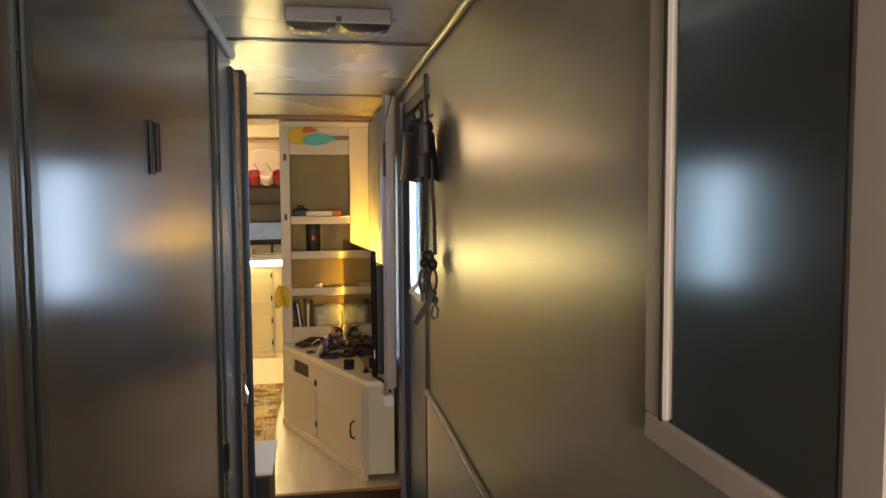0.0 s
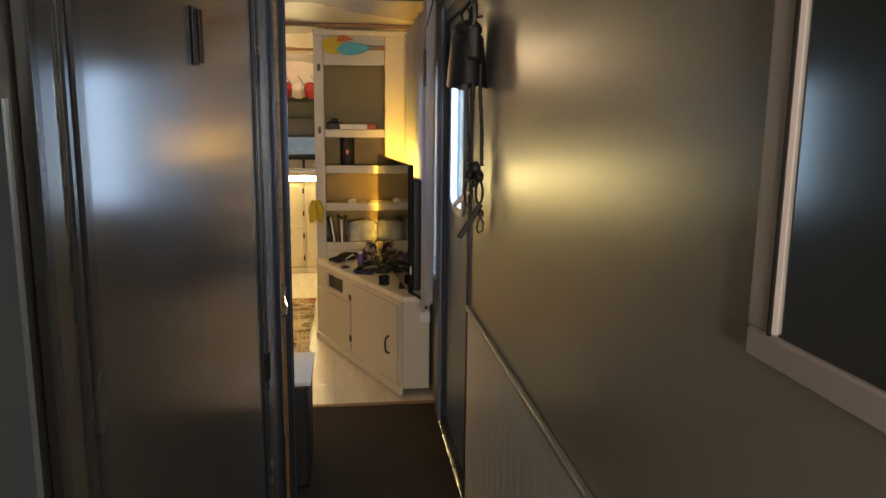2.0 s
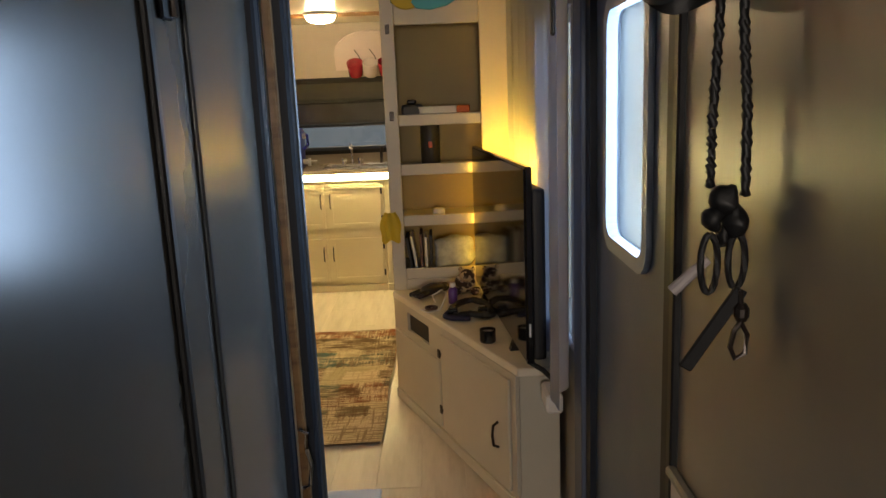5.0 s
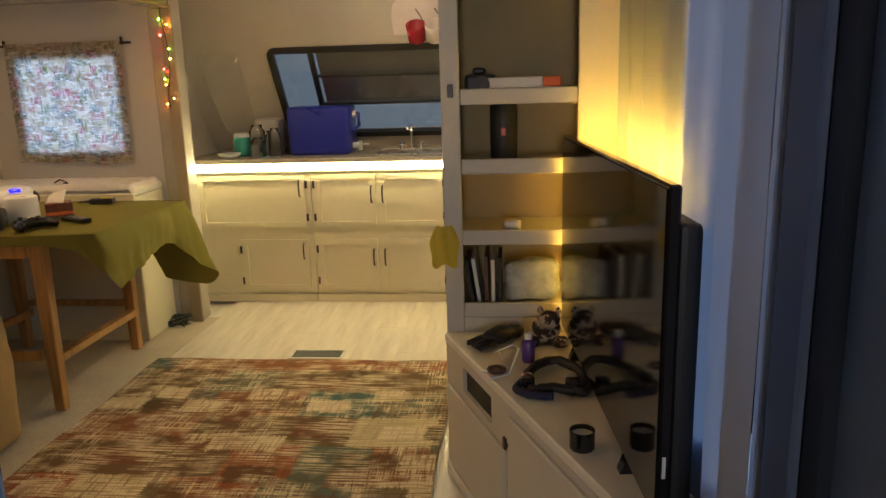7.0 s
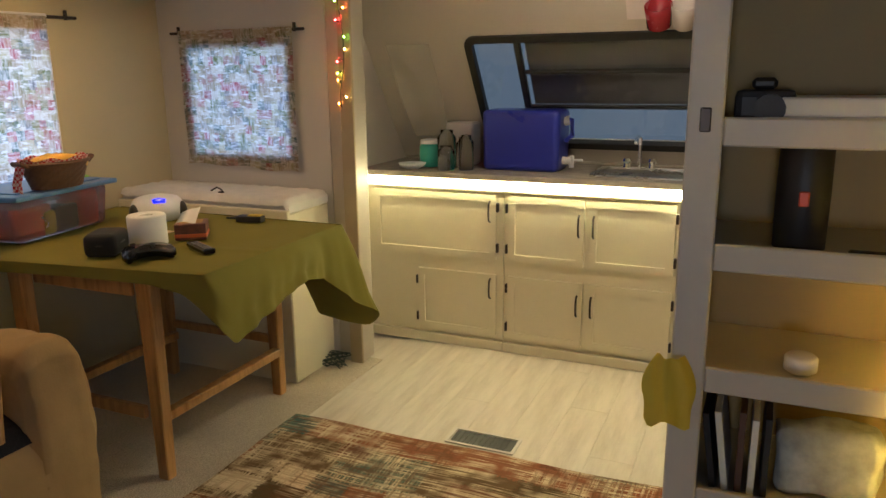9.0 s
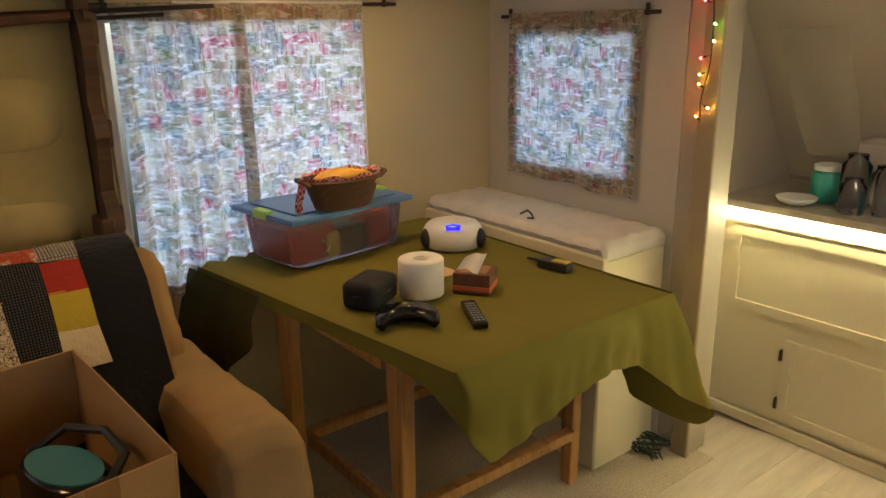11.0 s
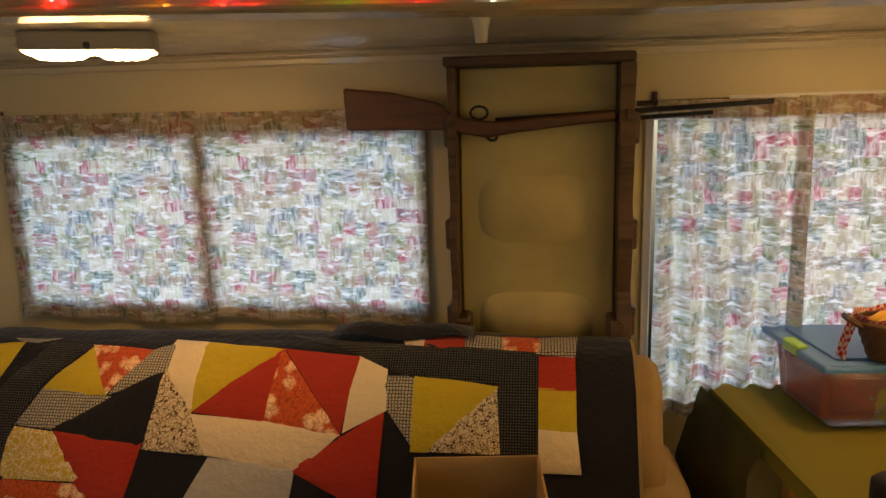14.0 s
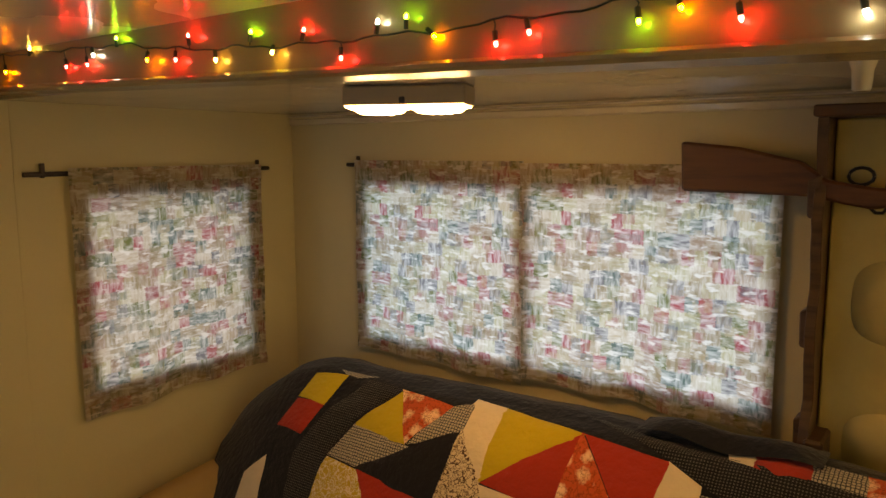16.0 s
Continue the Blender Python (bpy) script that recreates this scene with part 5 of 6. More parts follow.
def cloth_hang(u, v):
    q = u * WAY[-1]
    ex, ey = (float(np.interp(q, WAY, [h[0][i] for h in HANG])) for i in (0, 1))
    hx, hy, hz = (float(np.mean([np.interp(q + d, WAY, [h[1][i] for h in HANG]) for d in (-0.03, -0.015, 0, 0.015, 0.03)])) for i in (0, 1, 2))
    drop = TZ - hz
    fold = 0.012 * noise.noise(Vector((q * 9, v * 1.2, 5.0))) * min(drop * 6, 1) * v
    k = v ** 1.15
    way = Vector((hx - ex, hy - ey, 0))
    belly = way.normalized() * 0.016 * math.sin(math.pi * min(1, v * 1.3)) if way.length > 0.02 else Vector((0, 0, 0))
    ey, hy = askew(ex, ey), hy + askew(ex, ey) - ey
    p = Vector((ex + (hx - ex) * k + fold, ey + (hy - ey) * k + fold * 0.6, TZ + 0.003 - drop * (0.10 * v + 0.90 * v ** 1.05))) + belly
    return p


bm = sheet(start(), 60, 44, cloth_top)
tcl = thing("tablecloth", (0, 0, 0), "creased olive green canvas tablecloth with drooping corners", "tablecloth")
part("top", bm, OLIVE, tcl)
part("overhang", sheet(start(), 200, 22, cloth_hang), OLIVE, tcl)
# Same olive cloth, its colour darkened for the shade beside the sofa.
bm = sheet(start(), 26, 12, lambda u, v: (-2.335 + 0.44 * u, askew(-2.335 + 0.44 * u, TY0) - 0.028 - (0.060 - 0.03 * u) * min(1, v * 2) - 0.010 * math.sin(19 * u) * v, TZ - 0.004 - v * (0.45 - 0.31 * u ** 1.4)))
part("hanging_end", bm, mat("shaded olive canvas", (0.065, 0.06, 0.018), 0.9, var=0.2, scale=5, relief=0.2, spec=0.1), tcl, "hanging end of the cloth with shade in its colour")

# things on the table
TT = TZ + 0.008
bn = thing("storage_bin", (-2.165, 6.01, TT), "clear plastic storage bin with a blue lid", "bin", turn=8)
bm = box(start(), -0.148, 0.148, -0.232, 0.232, 0.0, 0.158, 0.02, 2)
for v in bm.verts:
    k = 0.90 + 0.6 * v.co.z
    v.co.x *= k
    v.co.y *= 0.93 + 0.42 * v.co.z
part("tub", bm, mat("cloudy plastic", (0.85, 0.80, 0.82), 0.25, var=0.1), bn, "cloudy translucent tub")
tub_m = bpy.data.materials["cloudy plastic"]
tub_m.node_tree.nodes["Principled BSDF"].inputs["Transmission Weight"].default_value = 0.92
part("lid", box(start(), -0.178, 0.178, -0.258, 0.258, 0.160, 0.180, 0.008, 2), BLUE_LID, bn, "blue lid")
part("lid_panel", box(start(), -0.135, 0.135, -0.21, 0.21, 0.1805, 0.185, 0.003), BLUE_LID, bn)
for dy in (-0.244, 0.244):
    part("clip", box(start(), -0.04, 0.04, dy - 0.016, dy + 0.016, 0.158, 0.188, 0.004), GREEN, bn, "lime green clip")
for x, y, w, d, h, m_ in ((0.0, -0.13, 0.2, 0.17, 0.13, TUB_RED), (0.02, 0.02, 0.2, 0.12, 0.11, LEATHER), (0.0, 0.14, 0.22, 0.11, 0.14, TUB_RED), (0.09, -0.06, 0.05, 0.06, 0.10, YELLOW)):
    part("contents", box(start(), x - w / 2, x + w / 2, y - d / 2, y + d / 2, 0.012, h, 0.02, 2), m_, bn, "bright folded things inside")

bs = thing("basket", (-2.015, 6.0, TT + 0.185), "oval brown wicker basket lined with red gingham", "basket")
bs.scale = (0.86, 0.86, 0.96)
bm = start()
rows = []
for j in range(9):
    z = 0.012 * j
    r = 0.74 + 0.26 * j / 8
    rows.append([bm.verts.new((0.095 * r * math.cos(k * math.tau / 36) * (1 + 0.02 * ((k + j) % 2)), 0.155 * r * math.sin(k * math.tau / 36) * (1 + 0.02 * ((k + j) % 2)), z)) for k in range(36)])
for p, q in zip(rows, rows[1:]):
    for k in range(36):
        bm.faces.new((p[k], p[(k + 1) % 36], q[(k + 1) % 36], q[k]))
bm.faces.new(rows[0][::-1])
part("weave", bm, WICKER, bs)
part("rim", tube(start(), [(0.096 * math.cos(k * math.tau / 24), 0.157 * math.sin(k * math.tau / 24), 0.098) for k in range(25)], 0.008), WICKER, bs)
for s in (-1, 1):
    part("handle", tube(start(), [(0.03, s * 0.15, 0.09), (0.025, s * 0.178, 0.105), (-0.025, s * 0.178, 0.105), (-0.03, s * 0.15, 0.09)], 0.009), WICKER, bs)
GINGHAM, gt, gp = tree("red gingham")
gv = coords(gt, (90, 90, 90))
ck = gt.nodes.new("ShaderNodeTexChecker")
ck.inputs["Scale"].default_value = 1.0
ck.inputs["Color1"].default_value, ck.inputs["Color2"].default_value = (0.45, 0.03, 0.03, 1), (0.62, 0.45, 0.40, 1)
gt.links.new(gv, ck.inputs["Vector"])
gt.links.new(ck.outputs[0], gp.inputs["Base Color"])
gp.inputs["Roughness"].default_value = 0.9
liner = sheet(start(), 36, 4, lambda u, v: ((0.085 + 0.016 * v) * math.cos(u * math.tau), (0.145 + 0.016 * v) * math.sin(u * math.tau), 0.085 + 0.032 * v + 0.006 * math.sin(u * 50) * v))
part("liner", liner, GINGHAM, bs, "red gingham cloth")
part("liner_flap", sheet(start(), 6, 8, lambda u, v: (0.02 - 0.05 * u + 0.006 * math.sin(7 * v), -0.160 - 0.025 * v - 0.006 * math.sin(u * 8), 0.112 - 0.115 * v)), GINGHAM, bs, "hanging gingham corner")
for k, (dx, dy) in enumerate(((-0.02, -0.01), (0.01, 0.0), (0.035, 0.01))):
    f = start()
    tube(f, [(dx, dy - 0.09, 0.095), (dx, dy - 0.05, 0.122), (dx, dy, 0.132), (dx, dy + 0.05, 0.124), (dx, dy + 0.09, 0.10)], 0.019, 8)
    solid("banana", smooth(f), BREAD, "ripe yellow banana in the basket", "banana", "bananas").matrix_world = pose(-2.015, 6.0, TT + 0.160)

rd = thing("radio", (-1.90, 6.365, TT), "white portable radio with a blue display", "radio", turn=52)
rd.scale = (0.95, 0.95, 0.77)
bm = ball(start(), (0, 0, 0.0), 0.115, (1.0, 0.85, 0.9), 24, 14)
for v in bm.verts:
    v.co.z = max(v.co.z, -0.055) + 0.055
    if v.co.z > 0.12:
        v.co.z = 0.12 + (v.co.z - 0.12) * 0.45
part("body", smooth(bm), WHITE_PLASTIC, rd)
part("display", prism(start(), [(-0.024, -0.013), (0.024, -0.013), (0.028, 0.009), (0.0, 0.017), (-0.028, 0.009)], 0.0, 0.006, "z"), DISPLAY, rd, "glowing blue display", pose(0.0, -0.074, 0.112, 42, 0, 0))
for s in (-1, 1):
    part("speaker", smooth(ball(start(), (s * 0.098, -0.03, 0.052), 0.045, (0.5, 1, 1))), BLACK, rd, "dark round speaker")
for k in range(6):
    part("button", ball(start(), (-0.04 + 0.014 * k, -0.083, 0.078 - 0.002 * abs(k - 2)), 0.005), BRONZE, rd)

part_case = box(start(), -0.065, 0.065, -0.09, 0.09, 0.0, 0.085, 0.028, 3)
cs = thing("zip_case", (-1.615, 5.84, TT), "black rounded zip case on the tablecloth", "case", turn=28)
cs.scale = (0.82, 0.82, 0.92)
part("shell", smooth(part_case), mat("black nylon", (0.012, 0.012, 0.014), 0.8, relief=0.5), cs)
part("zip", tube(start(), [(0.066 * math.cos(a), 0.091 * math.sin(a), 0.045) for a in [k * math.tau / 20 for k in range(21)]], 0.003), BRONZE, cs)

tr = thing("toilet_roll", (-1.585, 5.995, TT), "white toilet paper roll standing on its end", "toilet roll")
tr.scale = (1.1, 1.1, 1.04)
bm = start()
prof = [(0.024, 0.0), (0.058, 0.0), (0.060, 0.004), (0.060, 0.100), (0.057, 0.104), (0.024, 0.104), (0.020, 0.10), (0.020, 0.004)]
ring = [[bm.verts.new((r * math.cos(k * math.tau / 32), r * math.sin(k * math.tau / 32), z)) for r, z in prof] for k in range(32)]
for k in range(32):
    p, q = ring[k], ring[(k + 1) % 32]
    for i in range(8):
        bm.faces.new((p[i], q[i], q[(i + 1) % 8], p[(i + 1) % 8]))
part("paper", smooth(bm), PAPER, tr)
part("core", cyl(start(), (0, 0, 0.003), (0, 0, 0.101), 0.0205, seg=20, caps=False), CARDBOARD, tr)

tb = thing("tissue_box", (-1.515, 6.14, TT), "small orange and black tissue box with a pulled tissue", "tissue box", turn=35)
part("carton", box(start(), -0.055, 0.055, -0.05, 0.05, 0.0, 0.06, 0.002), mat("patterned carton", (0.14, 0.05, 0.025), 0.55, var=0.7, scale=40), tb)
part("band", box(start(), -0.056, 0.056, -0.051, 0.051, 0.008, 0.024, 0.002), ORANGE, tb, "orange printed band")
part("opening", box(start(), -0.04, 0.04, -0.036, 0.036, 0.0602, 0.0612), CARDBOARD, tb)
part("tissue", sheet(start(), 8, 8, lambda u, v: (-0.05 + 0.07 * u + 0.02 * v, -0.03 + 0.03 * v + 0.02 * math.sin(5 * u), 0.062 + 0.055 * v * (0.6 + 0.4 * u))), PAPER, tb)

gc = thing("game_controller", (-1.435, 5.835, TT), "black game controller on the tablecloth", "controller", turn=60)
half = [(0.0, 0.036), (0.030, 0.040), (0.052, 0.038), (0.068, 0.026), (0.078, 0.0), (0.084, -0.035), (0.080, -0.062), (0.068, -0.072), (0.054, -0.062), (0.042, -0.036), (0.024, -0.026)]
bm = prism(start(), half + [(0.0, -0.024)] + [(-x, y) for x, y in half[:0:-1]], 0.002, 0.040, "z")
bmesh.ops.bevel(bm, geom=list(bm.edges), offset=0.011, segments=3, affect="EDGES", clamp_overlap=True)
for v in bm.verts:
    v.co.z += 0.006 * (1 - abs(v.co.x) / 0.085) - 0.10 * max(0.0, -v.co.y - 0.03) * (v.co.z > 0.02)
part("shell", smooth(bm), BLACK_GLOSS, gc)
part("guide_button", lathe(start(), (0, 0.018, 0.042), [(0.009, 0), (0.009, 0.003), (0.006, 0.005)], 12), METAL, gc)
for x, y in ((-0.038, 0.012), (0.018, -0.016)):
    part("thumbstick", lathe(start(), (x, y, 0.036), [(0.006, 0), (0.006, 0.010), (0.010, 0.012), (0.009, 0.016)], 10), BLACK, gc)
for k, m_ in enumerate((GREEN, RED, YELLOW, BLUE_LID)):
    part("button", ball(start(), (0.04 + 0.011 * math.cos(k * math.pi / 2), 0.012 + 0.011 * math.sin(k * math.pi / 2), 0.038), 0.0045), m_, gc)

rm = thing("remote_control", (-1.345, 5.99, TT), "slim black remote control on the tablecloth", "remote", turn=62)
part("shell", box(start(), -0.02, 0.02, -0.085, 0.085, 0.0, 0.018, 0.005, 2), BLACK_GLOSS, rm)
for i in range(3):
    for j in range(8):
        part("key", box(start(), -0.014 + i * 0.010, -0.006 + i * 0.010, -0.07 + j * 0.017, -0.061 + j * 0.017, 0.0182, 0.020, 0.0008), mat("grey key", (0.16, 0.16, 0.17), 0.5) if not (i or j) else bpy.data.materials["grey key"], rm)

wt = thing("handheld_radio", (-1.50, 6.515 - 0.06, TT), "black and yellow handheld radio lying down", "handheld radio", turn=10)
part("body", box(start(), -0.05, 0.06, -0.024, 0.024, 0.0, 0.026, 0.006, 2), BLACK, wt)
part("face", box(start(), 0.0, 0.055, -0.018, 0.018, 0.0262, 0.0295, 0.003), YELLOW, wt, "yellow face")
part("aerial", cyl(start(), (-0.05, 0.01, 0.012), (-0.11, 0.012, 0.010), 0.006, 0.004), BLACK, wt)
solid("envelope", box(start(), -1.80, -1.66, 6.10, 6.20, TT - 0.002, TT + 0.001), mat("buff paper", (0.55, 0.40, 0.22), 0.8), "buff envelope on the tablecloth", "envelope")

# tangled string under the cloth corner
bm = start()
random.seed(4)
for k in range(7):
    pts = [Vector((-1.40 + 0.09 * math.cos(a * 1.3 + k) + random.uniform(-0.02, 0.02), 6.90 - 0.0 + 0.05 * math.sin(a * 1.1 + k * 2) - 0.05, 0.006 + 0.05 * abs(math.sin(a * 0.7 + k)))) for a in range(9)]
    tube(bm, pts, 0.0025, 5)
solid("cable_tangle", bm, mat("dark green cable", (0.03, 0.05, 0.04), 0.5), "tangle of dark green light cable on the floor", "cable")

# ---- gun rack between the windows ----
rk = thing("display_rack", (0, 0, 0), "dark stained wooden wall rack with scalloped sides", "rack")
for y, thick, flip in ((4.862, 0.011, 1), (5.330, 0.020, -1)):
    wavy = []
    for k in range(25):
        z = 0.94 + 0.745 * k / 24
        wavy.append((-2.178 + 0.012 * math.cos((z - 0.94) * 26) + (0.010 if (z - 0.94) % 0.25 < 0.11 else -0.008), z))
    o = [(-2.34, 0.94), *wavy, (-2.34, 1.685)]
    side = part("side", prism(start(), o, y - thick, y + thick, "y", 0.002), DARK_WOOD, rk)
    for z in (1.515, 1.23, 0.985):
        part("scallop", prism(start(), [(y + flip * 0.002, z - 0.05), (y - flip * (thick + 0.012), z - 0.042), (y - flip * (thick + 0.014), z + 0.036), (y + flip * 0.002, z + 0.05)], -2.235, -2.183, "x", 0.003), DARK_WOOD, side)
    part("foot", box(start(), -2.34, -2.15, y - 0.020 + 0.022 * flip, y + 0.020 + 0.022 * flip, 0.93, 0.99, 0.006), DARK_WOOD, rk)
part("top_rail", box(start(), -2.34, -2.168, 4.842, 5.348, 1.686, 1.711, 0.004), DARK_WOOD, rk)
solid("wall_panel", box(start(), -2.344, -2.255, 4.875, 5.308, 0.90, 1.684, 0.004), mat("mottled olive cream panel", (0.36, 0.285, 0.105), 0.5, var=0.32, scale=4.5, grain=90), "olive cream panel behind the wall rack", "panel")
# Two thin rounded patches, slightly paler than the panel behind them.
PALE_PATCH = mat("pale buff patch", (0.40, 0.318, 0.125), 0.6, var=0.22, scale=7)
for zc, zh in ((1.29, 0.098), (0.965, 0.083)):
    ow = prism(start(), [(5.09 + 0.163 * math.copysign(abs(math.cos(a)) ** 0.55, math.cos(a)), zc + zh * math.copysign(abs(math.sin(a)) ** 0.6, math.sin(a))) for a in [k * math.tau / 28 for k in range(28)]], -2.2548, -2.2534, "x", 0.0005)
    solid("wall_pad", smooth(ow), PALE_PATCH, "rounded paler patch on the wall panel", "padding", "wall pads")

rf = thing("antique_rifle", (-2.205, 0, 0), "old display rifle with a reddish walnut stock", "rifle")
part("stock", prism(start(), [(4.560, 1.638), (4.69, 1.624), (4.82, 1.593), (4.875, 1.553), (4.97, 1.538), (5.03, 1.541), (5.30, 1.561), (5.30, 1.535), (5.03, 1.506), (4.96, 1.494), (4.90, 1.504), (4.85, 1.517), (4.565, 1.522)], -0.018, 0.018, "x", 0.006), STOCK_WOOD, rf)
part("barrel", cyl(start(), (0, 4.98, 1.540), (0, 5.70, 1.574), 0.0085, 0.007, 12), mat("blued steel", (0.03, 0.03, 0.035), 0.3, 0.8), rf)
part("magazine_tube", cyl(start(), (0, 5.02, 1.522), (0, 5.55, 1.549), 0.006, 0.006, 10), bpy.data.materials["blued steel"], rf)
part("lever", tube(start(), [(0, 4.955, 1.497), (0, 4.965, 1.487), (0, 4.978, 1.487), (0, 4.985, 1.498)], 0.004), bpy.data.materials["blued steel"], rf)
part("hammer", tube(start(), [(0.0, 4.935 + 0.024 * math.cos(a), 1.562 + 0.018 * math.sin(a)) for a in [k * math.tau / 12 for k in range(13)]], 0.004), bpy.data.materials["blued steel"], rf)

# ---- print curtains ----


def print_curtain(name, place, wide, z0, z1, folds, depth, label, wavy=0.0):
    """place(u, d): the spot on the floor plan at u metres along the curtain, d metres into the room."""
    c = thing(name, (0, 0, 0), label, "curtain", "block print curtains")

    def at(u, v):
        w = wide * u
        d = depth * math.sin(w * folds * math.tau) * (0.5 + 0.5 * (1 - v)) + 0.006 * noise.noise(Vector((w * 7, v * 3, 2)))
        x, y = place(w + wavy * (1 - v) * math.sin(v * 5) * u * (1 - u) * 0.2, d)
        sag = 0.010 * math.sin(w * 5.1 + 1) + 0.005 * math.sin(w * 23)
        return (x, y, z0 + sag + (z1 - z0 - sag) * v)
    off = random.random() * 3
    n = max(12, int(wide * 110))
    part("cloth", sheet(start(), n, 24, at, lambda u, v: (wide * u + off, (z1 - z0) * v)), PRINT, c)
    lift = Vector((*place(0, 0.0022), 0)) - Vector((*place(0, 0), 0))
    for piece, lo, hi in (("hem", -0.002, 0.042), ("rod_pocket", 0.945, 1.0)):
        part(piece, sheet(start(), n, 3, lambda u, v: Vector(at(u, lo + (hi - lo) * v)) + lift, lambda u, v: (wide * u + off, (z1 - z0) * (lo + (hi - lo) * v))), PRINT_HEM, c)
    return c


def curtain_rod(a, b, stand, label):
    r = thing("curtain_rod", (0, 0, 0), label, "curtain rod", "curtain rods")
    a, b = Vector(a), Vector(b)
    way = (b - a).normalized()
    part("rod", cyl(start(), a, b, 0.007, seg=10), BRONZE, r)
    for e, s in ((a, 1), (b, -1)):
        q = e + way * s * 0.05
        bm = cyl(start(), q, q + Vector(stand), 0.005, seg=8)
        box(bm, q.x - 0.006, q.x + 0.006, q.y - 0.006, q.y + 0.006, q.z - 0.01, q.z + 0.03, 0.002)
        part("bracket", bm, BRONZE, r)


random.seed(2)
print_curtain("curtain_sofa", lambda u, d: (-2.3235 + d, 3.395 + u), 0.665, 0.925, 1.588, 5, 0.004, "flat block print curtain panel over the sofa window")
print_curtain("curtain_sofa", lambda u, d: (-2.321 + d, 4.05 + u), 0.715, 0.93, 1.582, 5, 0.004, "flat block print curtain panel over the sofa window")
print_curtain("curtain_table", lambda u, d: (-2.302 + d, 5.425 + u), 0.41, 0.655, 1.584, 13, 0.022, "gathered block print curtain panel behind the table", 0.3)
print_curtain("curtain_table", lambda u, d: (-2.316 + d, 5.80 + u), 0.485, 0.66, 1.588, 5, 0.005, "block print curtain panel behind the table")
print_curtain("curtain_far", lambda u, d: (-2.205 + u, 6.9085 - d), 0.65, 0.915, 1.553, 5, 0.004, "short block print curtain on the end window")
print_curtain("curtain_near", lambda u, d: (-2.175 + u, 3.0815 + d), 0.68, 0.85, 1.574, 5, 0.004, "short block print curtain over the sofa's end window")
curtain_rod((-2.335, 3.35, 1.572), (-2.335, 4.81, 1.566), (-0.009, 0, 0), "dark curtain rod over the sofa window")
curtain_rod((-2.335, 5.37, 1.578), (-2.335, 6.45, 1.590), (-0.009, 0, 0), "dark-ended white curtain rod over the table window")
part("sleeve", cyl(start(), (-2.333, 5.62, 1.584), (-2.333, 6.30, 1.591), 0.0095, seg=12), WHITE_PLASTIC, bpy.data.objects["curtain_rod.001"], "white rod sleeve")
curtain_rod((-2.26, 6.920, 1.542), (-1.50, 6.920, 1.542), (0, 0.009, 0), "dark curtain rod over the end window")
curtain_rod((-2.22, 3.070, 1.56), (-1.38, 3.070, 1.558), (0, -0.009, 0), "dark curtain rod over the sofa's end window")

# ---- ceiling lamps ----


# Base colours hold shade: brown above a glowing lens, near black when unlit.
LAMP_BASE_SHADED = mat("shade brown lamp base", (0.30, 0.235, 0.155), 0.4, var=0.08)


def ceiling_lamp(x, y, z, turn, lit, label):
    """A twin-lens ceiling lamp; z: the ceiling."""
    lamp = thing("ceiling_lamp", (x, y, z), label, "ceiling lamp", "twin ceiling lamps", turn)
    lamp.scale = (0.8, 0.8, 0.8)
    part("base", box(start(), -0.165, 0.165, -0.065, 0.065, -0.050, -0.001, 0.006, 2), LAMP_BASE_SHADED if lit else mat("shade black lamp base", (0.12, 0.12, 0.125), 0.4), lamp)
    for s in (-1, 1):
        bm = start()

        def at(u, v, s=s):
            px, py = (u - 0.5) * 0.155, (v - 0.5) * 0.118
            return (s * 0.081 + px, py, -0.051 - 0.020 * (1 - (2 * u - 1) ** 4) * (1 - (2 * v - 1) ** 4) ** 0.7 - 0.002 * math.sin(u * 40))
        sheet(bm, 24, 12, at)
        part("lens", bm, DIFFUSER if lit else CLEAR, lamp, "glowing ribbed lens" if lit else "clear ribbed lens")
    part("switch", box(start(), -0.008, 0.008, -0.067, -0.060, -0.046, -0.030, 0.002), BLACK, lamp)
    return lamp


ceiling_lamp(-1.68, 4.15, 1.7515, 112, True, "lit twin ceiling lamp over the sofa")
ceiling_lamp(-1.80, 5.95, 1.7515, 80, True, "lit twin ceiling lamp over the table")
ceiling_lamp(0.575, 2.74, TOP, 0, False, "unlit twin ceiling lamp in the hall")
sensor = thing("ceiling_sensor", (-1.68, 4.987, 1.752), "small pale tapered cup on the slide-out ceiling", "sensor")
part("cup", smooth(lathe(start(), (0, 0, -0.062), [(0.010, 0.010), (0.013, 0.013), (0.015, 0.040), (0.019, 0.052), (0.019, 0.0615)], 18)), SLIDE_CEIL, sensor)
part("collar", lathe(start(), (0, 0, -0.006), [(0.022, 0), (0.023, 0.0055)], 18), SLIDE_CEIL, sensor)

dome = thing("dome_lamp", (-0.14, 6.58, TOP), "lit round dome lamp on the main ceiling", "ceiling lamp")
part("base", lathe(start(), (0, 0, -0.02), [(0.09, 0), (0.10, 0.01), (0.10, 0.019)], 24), WHITE_PLASTIC, dome)
part("globe", smooth(lathe(start(), (0, 0, -0.06), [(0.02, 0), (0.055, 0.008), (0.078, 0.022), (0.085, 0.039)], 24)), DOME, dome, "glowing dome")

# ---- string lights on the fascia and the post ----
st = thing("string_lights", (0, 0, 0), "coloured string lights draped along the fascia and post", "string lights")
random.seed(11)
